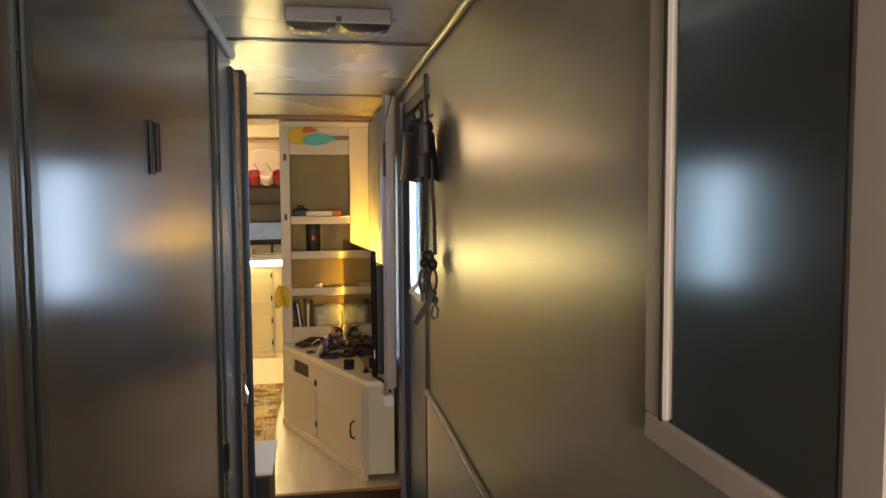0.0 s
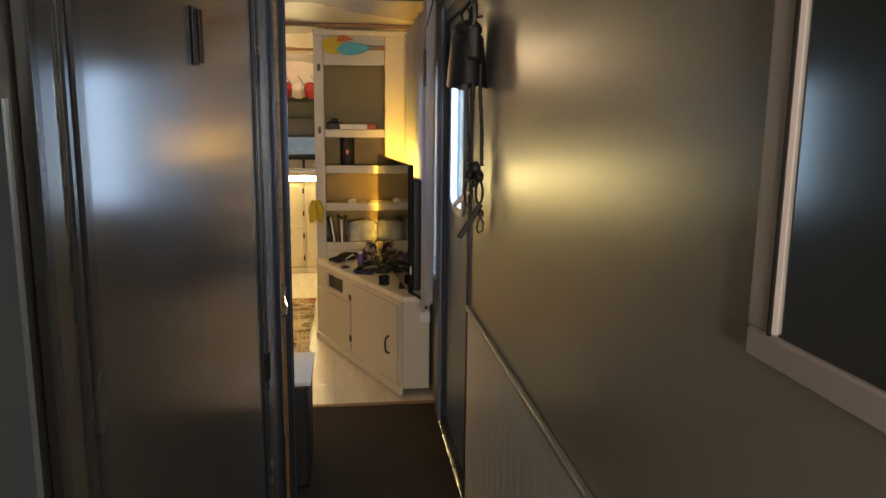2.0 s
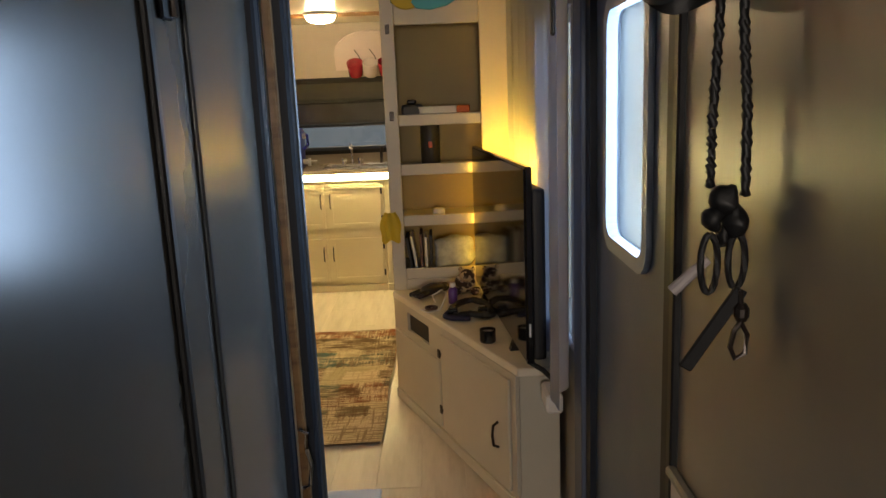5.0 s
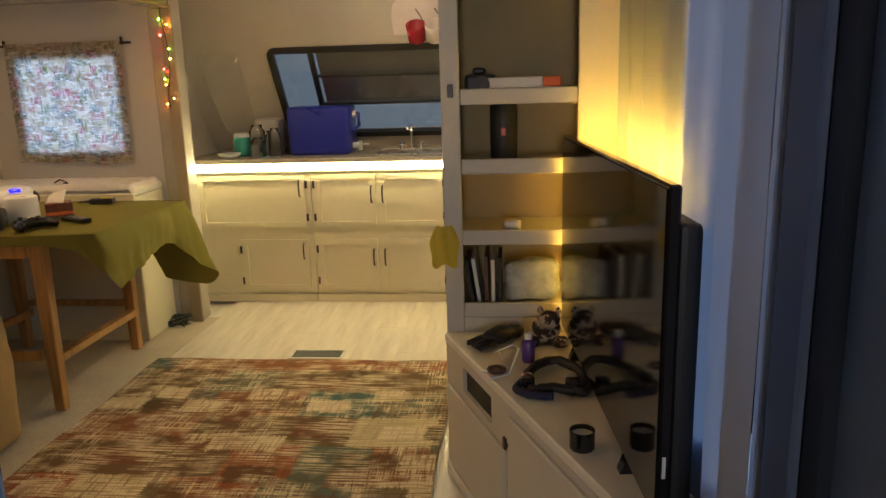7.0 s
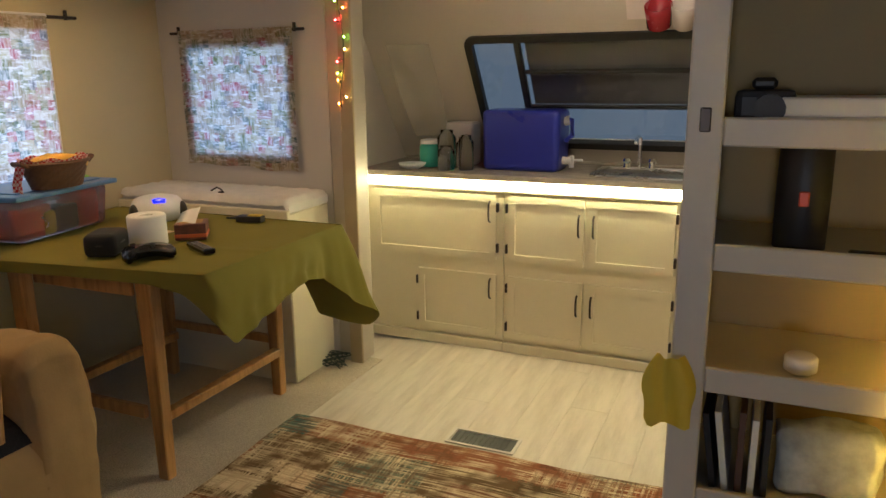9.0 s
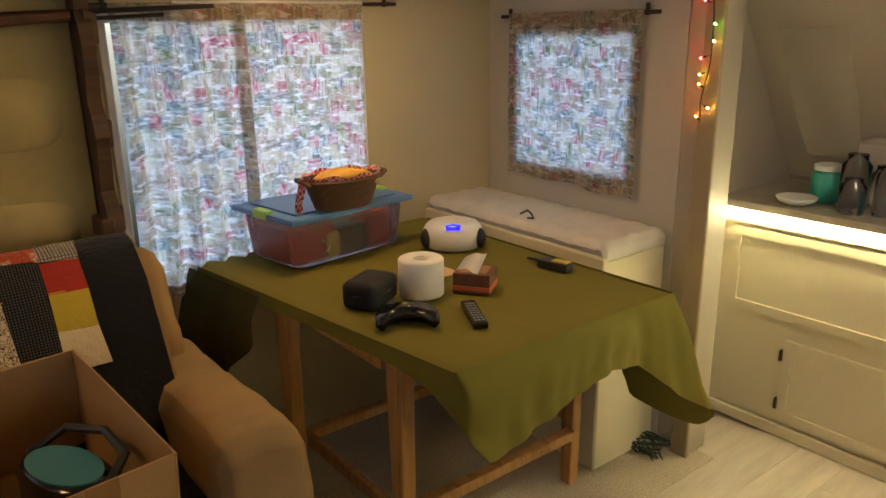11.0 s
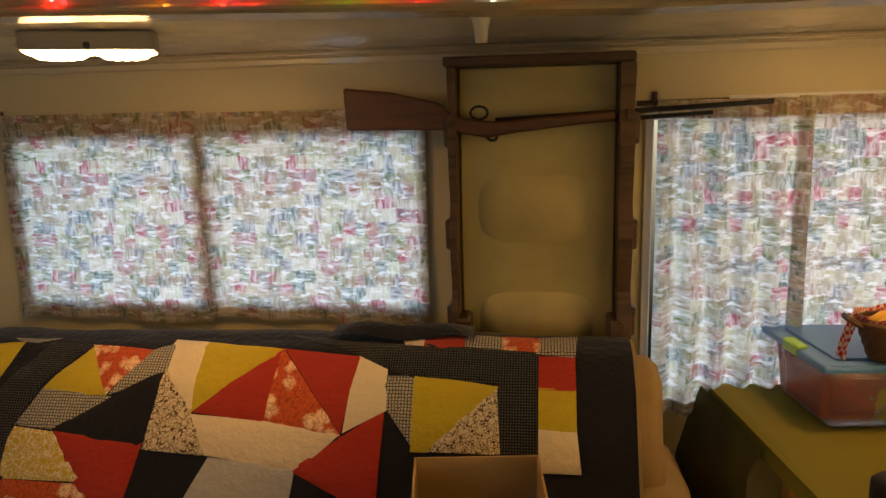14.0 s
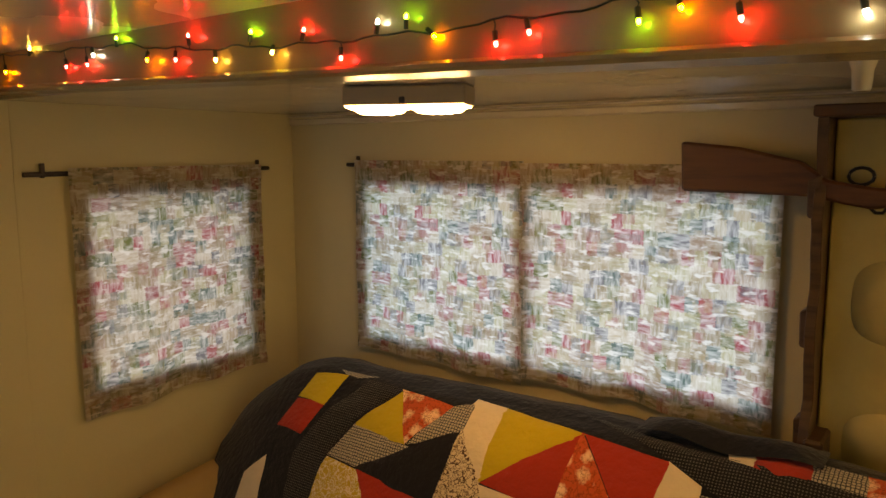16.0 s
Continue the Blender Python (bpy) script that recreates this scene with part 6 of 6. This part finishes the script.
WIRE = [(3.10, 1.842), (3.40, 1.838), (3.60, 1.830), (3.79, 1.822), (3.95, 1.800), (4.09, 1.791), (4.28, 1.781), (4.56, 1.777), (4.72, 1.782), (4.81, 1.783), (5.05, 1.772), (5.35, 1.788), (5.7, 1.774), (6.1, 1.790), (6.5, 1.778), (6.92, 1.795)]


def wire_at(y):
    return float(np.interp(y, [a for a, b in WIRE], [b for a, b in WIRE])) + 0.003 * math.sin(y * 37) + 0.002 * math.sin(y * 83)


wire = [(-1.266 + 0.003 * math.sin(y * 29), y, wire_at(y)) for y in [3.10 + 0.02 * k for k in range(191)]]
part("wire", tube(start(), wire, 0.0015, 5), mat("dark green wire", (0.02, 0.03, 0.012), 0.5), st)
drop = [(-1.30 + 0.012 * math.sin(z * 14), 6.915 - 0.012 - 0.004 * math.sin(z * 31), z) for z in [1.80 - 0.02 * k for k in range(31)]]
part("wire", tube(start(), drop, 0.0022, 5), bpy.data.materials["dark green wire"], st)


def bulb(at, tip, k):
    """A mini bulb on its socket, from a place on the wire towards its tip."""
    at, tip = Vector(at), Vector(tip)
    d = (tip - at).normalized()
    foot = tip - d * 0.020
    s = part("socket", cyl(start(), foot, foot + d * 0.014, 0.0036, seg=6), bpy.data.materials["dark green wire"], st)
    if (foot - at).length > 0.004:
        part("lead", tube(start(), [at, at.lerp(foot, 0.5) + Vector((0.002, 0.003, 0)), foot], 0.0011, 5), bpy.data.materials["dark green wire"], s)
    b = start()
    bmesh.ops.create_uvsphere(b, u_segments=8, v_segments=6, radius=0.0030)
    bmesh.ops.transform(b, matrix=Matrix.Translation(tip - d * 0.004) @ d.to_track_quat("Z", "Y").to_matrix().to_4x4() @ Matrix.Diagonal((1, 1, 1.7, 1)), verts=b.verts)
    part("bulb", smooth(b), BULBS[k], s)


# red 0, orange 1, green 2, yellow 3, white 4: place along the fascia and height of each tip
SEEN = [(3.28, 1.80, 1), (3.404, 1.849, 3), (3.557, 1.793, 0), (3.643, 1.791, 0), (3.665, 1.809, 4), (3.758, 1.840, 2), (3.863, 1.784, 1), (3.949, 1.778, 0), (3.991, 1.823, 0), (4.061, 1.770, 3),
        (4.152, 1.815, 2), (4.209, 1.771, 3), (4.276, 1.806, 0), (4.359, 1.750, 0), (4.428, 1.802, 4), (4.483, 1.803, 2), (4.529, 1.768, 1), (4.626, 1.748, 0), (4.674, 1.758, 0),
        (4.815, 1.756, 2), (4.862, 1.766, 1), (4.924, 1.748, 0), (5.037, 1.742, 4)]
for y, z, k in SEEN:
    bulb((-1.266, y - 0.006, wire_at(y)), (-1.262 + 0.004 * math.sin(y * 51), y, z), k)
for n in range(19):
    y = 5.12 + 0.097 * n + random.uniform(-0.025, 0.025)
    bulb((-1.266, y, wire_at(y)), (-1.262, y + random.uniform(-0.012, 0.012), wire_at(y) + random.choice((-0.032, -0.026, 0.026))), (1, 0, 2, 0, 3, 2, 1, 0)[n % 8])
for k in range(12):
    z = 1.76 - 0.05 * k
    bulb((-1.30 + 0.012 * math.sin(z * 14), 6.901, z), (-1.30 + random.choice((-0.022, 0.022)), 6.893, z + random.choice((-0.012, 0.012))), (0, 3, 2, 1, 0, 2, 3, 0, 2, 1, 3, 1)[k])

# ---- rug, vent ----
bm = sheet(start(), 40, 40, lambda u, v: (-1.235 + 1.47 * u + 0.006 * math.sin(v * 12), 4.86 + 1.47 * v + 0.006 * math.sin(u * 14), 0.014), lambda u, v: (1.47 * u, 1.5 * v))
rug = thing("rug", (0, 0, 0), "distressed rust, teal and cream area rug on the planks", "rug")
part("weave", bm, RUG, rug)
part("binding", box(start(), -1.23, 0.23, 4.867, 6.322, 0.002, 0.0125, 0.003), mat("rug binding", (0.25, 0.20, 0.13), 0.9), rug)
vent = thing("floor_vent", (-0.468, 6.425, 0), "dark metal floor vent in the planks", "vent")
part("frame", frame_ring(start(), -0.135, 0.135, -0.06, 0.06, 0.012, 0.0, 0.006, 0.006), TRIM_WHITE, vent, m=Matrix(((1, 0, 0, 0), (0, 0, 1, 0), (0, 1, 0, 0), (0, 0, 0, 1))))
# Flat black plate stands in for the shade down inside the vent.
part("well", box(start(), -0.12, 0.12, -0.045, 0.045, 0.0005, 0.002), BLACK, vent)
for k in range(11):
    part("slat", box(start(), -0.11 + 0.02 * k, -0.106 + 0.02 * k, -0.045, 0.045, 0.002, 0.005), BLACK, vent)

# ---- clutter on the cabinet and shelves ----
CT = 0.5005
def webbing(pts, radius, seed):
    """A soft strap laid along points, thickened unevenly."""
    pts, fine = [Vector(p) for p in pts], []
    for k in range(len(pts) - 1):
        a, b, c, d = pts[max(k - 1, 0)], pts[k], pts[k + 1], pts[min(k + 2, len(pts) - 1)]
        for q in (0, 0.2, 0.4, 0.6, 0.8):
            fine.append(0.5 * (2 * b + (c - a) * q + (2 * a - 5 * b + 4 * c - d) * q * q + (3 * b - a - 3 * c + d) * q ** 3))
    bm = tube(start(), fine + [pts[-1]], radius, 8)
    for v in bm.verts:
        v.co += 0.004 * noise.noise_vector(v.co * 90 + Vector((seed, 0, 0)))
        v.co.z = max(v.co.z, 0.001)
    return smooth(bm)


ha = thing("harness", (0.605, 4.955, CT), "tangled black and blue strap harness on the cabinet", "harness")
LOOP = [(-0.075, -0.02, 0.014), (-0.05, 0.06, 0.018), (-0.01, 0.10, 0.022), (0.03, 0.10, 0.024), (0.075, 0.045, 0.020), (0.085, -0.02, 0.016), (0.055, -0.075, 0.014), (0.0, -0.065, 0.016), (-0.05, -0.075, 0.014), (-0.075, -0.02, 0.014)]
part("strap", webbing(LOOP, 0.013, 4.0), BLACK, ha, "fuzzy black strap")
part("strap", webbing([(-0.075, -0.03, 0.020), (-0.095, -0.065, 0.012), (-0.06, -0.10, 0.012), (0.0, -0.105, 0.010)], 0.011, 9.0), mat("navy strap", (0.016, 0.016, 0.05), 0.8), ha, "navy strap end")
part("strap", webbing([(0.04, -0.06, 0.020), (0.075, -0.09, 0.014), (0.10, -0.05, 0.013)], 0.011, 2.0), BLACK, ha)
for a in ((0.05, -0.06, 0.03), (-0.065, -0.055, 0.03)):
    part("buckle", box(start(), a[0] - 0.018, a[0] + 0.018, a[1] - 0.014, a[1] + 0.014, 0.016, 0.04, 0.004), BLACK_GLOSS, ha)
    part("ring", tube(start(), [(a[0] + 0.012 * math.cos(q), a[1] + 0.03 + 0.012 * math.sin(q), 0.034) for q in [k * math.tau / 12 for k in range(13)]], 0.0022), METAL, ha, "small steel ring")
gl = thing("glove", (0.46, 5.27, CT), "black knitted glove on the cabinet", "glove", turn=42)
bm = ball(start(), (0, 0, 0.024), 0.05, (1.35, 0.75, 0.5), 16, 10)
for k in range(4):
    cyl(bm, (-0.05, -0.027 + 0.018 * k, 0.018), (-0.105, -0.034 + 0.022 * k, 0.013), 0.012, 0.009, 8)
ball(bm, (0.06, 0.0, 0.022), 0.032, (1, 1, 0.62), 12, 8)
for v in bm.verts:
    v.co += 0.005 * noise.noise_vector(v.co * 55)
    v.co.z = max(v.co.z, 0.0005)
part("knit", smooth(bm), BLACK, gl)
bm = start()
for at, rad, k in (((0.60, 5.27, CT + 0.042), 0.042, (1.15, 0.9, 1)), ((0.61, 5.235, CT + 0.085), 0.030, (1.1, 1, 0.95)), ((0.585, 5.24, CT + 0.112), 0.010, (1, 0.6, 1.2)), ((0.637, 5.24, CT + 0.112), 0.010, (1, 0.6, 1.2)), ((0.56, 5.225, CT + 0.018), 0.018, (1.3, 1.2, 1)), ((0.645, 5.225, CT + 0.018), 0.018, (1.3, 1.2, 1))):
    ball(bm, at, rad, k, 14, 10)
for v in bm.verts:
    v.co += 0.004 * noise.noise_vector(v.co * 60)
    v.co.z = max(v.co.z, CT)
solid("plush_toy", smooth(bm), PLUSH, "brown and cream mottled plush toy on the cabinet", "plush toy")
bt = thing("bottle", (0.545, 5.11, CT), "small purple bottle on the cabinet", "bottle")
part("body", smooth(lathe(start(), (0, 0, 0), [(0.017, 0), (0.019, 0.006), (0.019, 0.06), (0.012, 0.07)], 14)), PURPLE, bt)
part("cap", lathe(start(), (0, 0, 0.07), [(0.012, 0), (0.012, 0.016), (0.010, 0.018)], 12), WHITE_PLASTIC, bt)
solid("charging_cable", tube(start(), [(0.47, 5.12, CT + 0.004), (0.46, 5.06, CT + 0.05), (0.50, 5.03, CT + 0.08), (0.52, 5.08, CT + 0.05), (0.49, 5.0, CT + 0.006), (0.44, 4.97, CT + 0.004), (0.41, 5.02, CT + 0.004), (0.46, 5.02, CT + 0.004)], 0.0028), WHITE_PLASTIC, "white charging cable on the cabinet", "cable")
cd = thing("candle_tin", (0.655, 4.60, CT), "small black candle tin near the television", "candle")
part("tin", lathe(start(), (0, 0, 0), [(0.026, 0), (0.028, 0.003), (0.028, 0.045), (0.026, 0.045), (0.025, 0.034)], 18), BLACK_GLOSS, cd)
part("wax", cyl(start(), (0, 0, 0.02), (0, 0, 0.035), 0.0245), PAPER, cd)
solid("tape_ring", tube(start(), [(0.455 + 0.022 * math.cos(a), 5.03 + 0.022 * math.sin(a), CT + 0.007) for a in [k * math.tau / 16 for k in range(17)]], 0.006), LEATHER, "small brown ring of tape on the cabinet", "tape")
solid("power_strip", box(start(), 0.80, 0.85, 4.20, 4.32, 0.40, 0.46, 0.008), WHITE_PLASTIC, "white power adapter hanging beside the cabinet", "adapter")
solid("power_cable", tube(start(), [(0.76, 4.31, 0.53), (0.80, 4.27, 0.515), (0.83, 4.24, 0.49), (0.835, 4.25, 0.462)], 0.008), BLACK, "black power cable behind the television", "cable")

S1, S2, S3, S4 = 1.2565, 1.0435, 0.8185, 0.5785
sp = thing("loudspeaker", (0.475, SY + 0.06, S2), "black cylindrical portable loudspeaker with a red badge", "loudspeaker")
part("body", smooth(lathe(start(), (0, 0, 0), [(0.036, 0), (0.042, 0.008), (0.043, 0.10), (0.042, 0.185), (0.034, 0.195)], 22)), BLACK, sp)
part("badge", box(start(), -0.008, 0.008, -0.046, -0.043, 0.085, 0.11, 0.002), mat("orange red badge", (0.6, 0.08, 0.02), 0.4), sp, "orange red badge")
cmr = thing("camera_body", (0.40, SY + 0.07, S1), "black compact camera on the shelf", "camera")
part("body", box(start(), -0.045, 0.05, -0.03, 0.03, 0, 0.06, 0.012, 2), BLACK, cmr)
part("hump", box(start(), -0.02, 0.02, -0.025, 0.02, 0.0605, 0.08, 0.006), BLACK, cmr)
part("lens", cyl(start(), (0.01, -0.03, 0.03), (0.01, -0.07, 0.03), 0.025), BLACK, cmr)
solid("magazine", box(start(), 0.40, 0.62, SY - 0.005, SY + 0.16, S1 + 0.001, S1 + 0.018, 0.002), PAPER, "white magazine lying on the shelf", "magazine")
bk = thing("book", (0.53, SY + 0.08, S1 + 0.0185), "white paperback with an orange end", "book", turn=-4)
part("block", box(start(), -0.10, 0.07, -0.07, 0.07, 0.0, 0.03, 0.003), PAPER, bk)
part("cover", box(start(), 0.0705, 0.125, -0.07, 0.07, 0.0, 0.03, 0.003), ORANGE, bk, "orange cover end")
solid("small_pot", smooth(lathe(start(), (0.50, SY + 0.07, S3), [(0.02, 0), (0.028, 0.006), (0.028, 0.028), (0.022, 0.034)])), WHITE_PLASTIC, "small white pot on the shelf", "pot")
solid("pocket_knife", box(start(), 0.55, 0.66, SY + 0.03, SY + 0.05, S2, S2 + 0.012, 0.004), BLACK, "dark pocket tool on the shelf", "tool")
for k in range(5):
    b = box(start(), -0.006, 0.006, 0.0, 0.16, 0.0, 0.15 + 0.006 * (k % 3), 0.001)
    solid("booklet", b, (BLACK, PAPER, LEATHER, PAPER, BLACK)[k], "thin booklet leaning on the low shelf", "booklet", "booklets").matrix_world = pose(0.37 + 0.022 * k, SY + 0.03, S4, 0, -8 if k < 2 else 0, 0)
bm = box(start(), 0.475, 0.655, SY + 0.05, SY + 0.15, S4 + 0.001, S4 + 0.135, 0.035, 4)
bmesh.ops.subdivide_edges(bm, edges=bm.edges, cuts=2, use_grid_fill=True)
for v in bm.verts:
    v.co += 0.016 * noise.noise_vector(v.co * 17)
    v.co.z = max(v.co.z, S4 + 0.001)
solid("cushion", smooth(bm), mat("blue white plush", (0.34, 0.38, 0.40), 0.95, var=0.55, scale=28, relief=0.5), "blue and white plush cushion on the low shelf", "cushion")
bm = start()
sheet(bm, 10, 12, lambda u, v: (0.285 + (u - 0.5) * (0.03 + 0.065 * math.sin(min(1, 1.25 * (1 - v) + 0.12) * 2.2)), SY - 0.024 - 0.022 * math.sin(math.pi * u) - 0.006 * math.sin(u * 14 + 3 * v), 0.725 + 0.13 * v - 0.01 * math.sin(9 * u) * (1 - v)))
solid("yellow_cloth", bm, YELLOW, "yellow cloth hanging on the shelf unit's edge", "cloth")

# ---- hall things ----
wb = thing("storage_tub", (0.20, 3.60, 0), "black storage tub with a white panel on top", "tub")
bm = box(start(), -0.20, 0.125, -0.14, 0.19, 0.0, 0.395, 0.012, 2)
part("tub", bm, BLACK, wb)
part("panel", box(start(), -0.20, 0.138, -0.155, 0.20, 0.397, 0.409, 0.002), PAPER, wb, "white panel")

def webbing_bar(a, b, wide, thick):
    """A flat strap between two places, seen broadside from the hall."""
    a, b = Vector(a), Vector(b)
    side = (b - a).cross(Vector((0, 1, 0))).normalized() * wide / 2
    bm = start()
    lo = [bm.verts.new(p + Vector((0, -thick / 2, 0))) for p in (a + side, b + side, b - side, a - side)]
    hi = [bm.verts.new(p + Vector((0, thick / 2, 0))) for p in (a + side, b + side, b - side, a - side)]
    bm.faces.new(lo)
    bm.faces.new(hi[::-1])
    for k in range(4):
        bm.faces.new((lo[k], hi[k], hi[(k + 1) % 4], lo[(k + 1) % 4]))
    bmesh.ops.bevel(bm, geom=list(bm.edges), offset=0.0018, segments=1, affect="EDGES")
    return bm


cp = thing("cap", (0.826, 3.08, 1.435), "black cap hanging from a hook with straps", "cap")
bm = start()


def crown(u, v):
    a = u * math.tau
    r = (0.075 - 0.02 * v) * (1 if v < 0.95 else 0.6)
    return (0.80 * r * math.cos(a), r * math.sin(a) * 1.05, 0.16 * v + 0.008 * math.sin(3 * a))


sheet(bm, 24, 8, crown)
part("crown", bm, BLACK, cp)
part("top", ball(start(), (0, 0, 0.16), 0.055, (0.80, 1.0, 0.5)), BLACK, cp)
part("brim", box(start(), -0.012, 0.012, -0.135, -0.07, 0.07, 0.16, 0.008, 2), BLACK, cp)
for k, p_ in enumerate((((0.0, 0.03, 0.16), (-0.01, 0.06, 0.21), (0.02, 0.09, 0.25)), ((0.0, -0.01, 0.16), (0.01, -0.005, 0.22), (0.03, 0.0, 0.26)), ((0.0, -0.05, 0.15), (0.01, -0.055, 0.19), (0.01, -0.06, 0.225)))):
    part("strap_end", tube(start(), p_, 0.009 if k == 2 else 0.005, 6), BLACK, cp)
part("hook", tube(start(), [(0.044, 0.0, 0.20), (0.01, 0.0, 0.19), (0.0, 0.0, 0.22)], 0.004), BRONZE, cp)
ls = thing("leash", (0.84, 3.0, 1.0), "black braided dog leash with a clip hanging by the door", "leash")
for k, pts in enumerate((((0.0, 0.03, 0.50), (-0.006, 0.02, 0.40), (-0.014, 0.01, 0.30), (-0.018, 0.0, 0.22)), ((0.012, 0.0, 0.50), (0.012, -0.005, 0.40), (0.017, -0.01, 0.31), (0.018, -0.012, 0.21)))):
    bm = start()
    for turn in (0, math.pi):
        way = []
        for q in range(31):
            f = q / 30 * 3
            a, b = Vector(pts[min(int(f), 2)]), Vector(pts[min(int(f), 2) + 1])
            at = a.lerp(b, f - min(int(f), 2))
            way.append(at + Vector((0.0022 * math.cos(q * 2.2 + turn), 0.0022 * math.sin(q * 2.2 + turn), 0)))
        tube(bm, way, 0.0048, 6)
    part("cord", smooth(bm), BLACK, ls)
knot = start()
for a, rad in (((0.0, 0.0, 0.205), 0.017), ((-0.014, 0.0, 0.185), 0.013), ((0.012, -0.005, 0.18), 0.015), ((0.0, 0.004, 0.16), 0.012)):
    ball(knot, a, rad, (1, 1, 1.15), 10, 8)
for v in knot.verts:
    v.co += 0.007 * noise.noise_vector(v.co * 70)
part("knot", smooth(knot), BLACK, ls)
for cx, low in ((-0.018, 0.095), (0.014, 0.10)):
    part("loop", tube(start(), [(cx + 0.010 * math.sin(q), -0.004, (0.165 + low) / 2 + (0.165 - low) / 2 * math.cos(q)) for q in [k * math.tau / 16 for k in range(17)]], 0.0042, 6), BLACK, ls)
part("grip", webbing_bar((0.018, -0.012, 0.10), (-0.042, 0.0, 0.0), 0.017, 0.006), BLACK, ls, "flat leather grip")
part("whistle", cyl(start(), (-0.018, 0.0, 0.135), (-0.056, 0.01, 0.095), 0.006, 0.0075, 10), mat("pale pink plastic", (0.50, 0.44, 0.43), 0.5), ls, "pale plastic stick")
part("clip", tube(start(), [(0.016, -0.015, 0.10), (0.018, -0.015, 0.06), (0.026, -0.015, 0.045), (0.024, -0.015, 0.022), (0.012, -0.015, 0.016), (0.006, -0.015, 0.03), (0.010, -0.015, 0.05), (0.018, -0.015, 0.062)], 0.0032), BRONZE, ls, "dull metal clip")
part("swivel", lathe(start(), (0.018, -0.015, 0.062), [(0.006, 0), (0.009, 0.006), (0.009, 0.016), (0.005, 0.022)], 12), BRONZE, ls)
kt = thing("key_tag", (0.795, 3.975, 0), "black tag hanging by a cord from the curtain rod", "tag")
part("tag", box(start(), -0.006, 0.006, -0.015, 0.015, 1.47, 1.62, 0.005), BLACK, kt)
part("cord", tube(start(), [(0, 0, 1.615), (0.004, 0.002, 1.70), (0.03, 0.0, 1.80), (0.04, 0.0, 1.84)], 0.003), BLACK, kt)

gcx = thing("grey_coat", (LX, 1.31, 0.50), "slate grey coat hanging on the hall wall", "coat")


def coat(u, v):
    """A flat hanging coat: the shoulders slope from the collar to the sleeve."""
    side = 2 * u - 1
    top = 0.93 - 0.085 * abs(side) ** 3.0
    return (0.004 + 0.020 * math.sin(math.pi * u) ** 0.35 + 0.004 * math.sin(u * 21) * (1 - v), side * (0.145 - 0.01 * v), top * v)


part("body", sheet(start(), 36, 24, coat), COAT, gcx)
part("collar", sheet(start(), 12, 5, lambda u, v: (0.020 + 0.012 * math.sin(math.pi * u), -0.06 + 0.12 * u, 0.915 + 0.05 * v - 0.01 * math.sin(math.pi * u))), COAT, gcx)
part("seam", tube(start(), [(0.0265, 0.10, 0.02 + 0.83 * k / 10) for k in range(11)], 0.002, 5), COAT, gcx)
cj = thing("camo_jacket", (LX, 1.085, 0.45), "camouflage jacket with brown lining hanging on the hall wall", "jacket")


def jacket(u, v):
    half = 0.125 + 0.025 * (1 - v)
    return (0.030 + 0.060 * math.sin(math.pi * u) ** 0.35 + 0.007 * math.sin(u * 23 + 4 * v), (2 * u - 1) * half + 0.006 * math.sin(v * 24), (0.93 - 0.10 * abs(2 * u - 1) ** 2.5) * v)


part("body", sheet(start(), 40, 26, jacket), CAMO, cj)
part("lining", sheet(start(), 8, 12, lambda u, v: (0.101 + 0.004 * math.sin(9 * u), -0.02 + 0.07 * u * (1.2 - v), 0.02 + 0.62 * v)), LEATHER, cj, "brown leather lining")
part("belt", tube(start(), [(0.05, -0.125, 0.655), (0.088, -0.07, 0.66), (0.098, 0.0, 0.665), (0.088, 0.07, 0.67), (0.05, 0.125, 0.675)], 0.006), BLACK, cj)

# ---- floor planks, one by one ----
plank_mesh = {}


def plank(x0, x1, y0, y1):
    key = (round(x1 - x0, 3), round(y1 - y0, 3))
    if key not in plank_mesh:
        bm = box(start(), 0.0003, key[0] - 0.0003, 0.0003, key[1] - 0.0003, -0.0155, 0.0, 0.0007)
        me = bpy.data.meshes.new("plank")
        bm.to_mesh(me)
        bm.free()
        me.materials.append(PLANK)
        plank_mesh[key] = me
    ob = new("plank", plank_mesh[key])
    ob.location = (x0, y0, 0)
    ob.parent = planks


planks = tagged(new("floor_planks"), "whitewashed vinyl planks of the kitchen floor", "floor", kind="structure")
WIDE = 0.16
for k in range(14):
    x0 = -1.2 + k * WIDE
    x1 = min(x0 + WIDE, RX)
    if x1 - x0 < 0.02:
        continue
    y = 4.255 - (k * 0.37) % 1.2
    while y < 7.9:
        a, b = max(y, 4.255), min(y + 1.2, 7.9)
        if b - a > 0.02:
            plank(x0, x1, a, b)
        y += 1.2
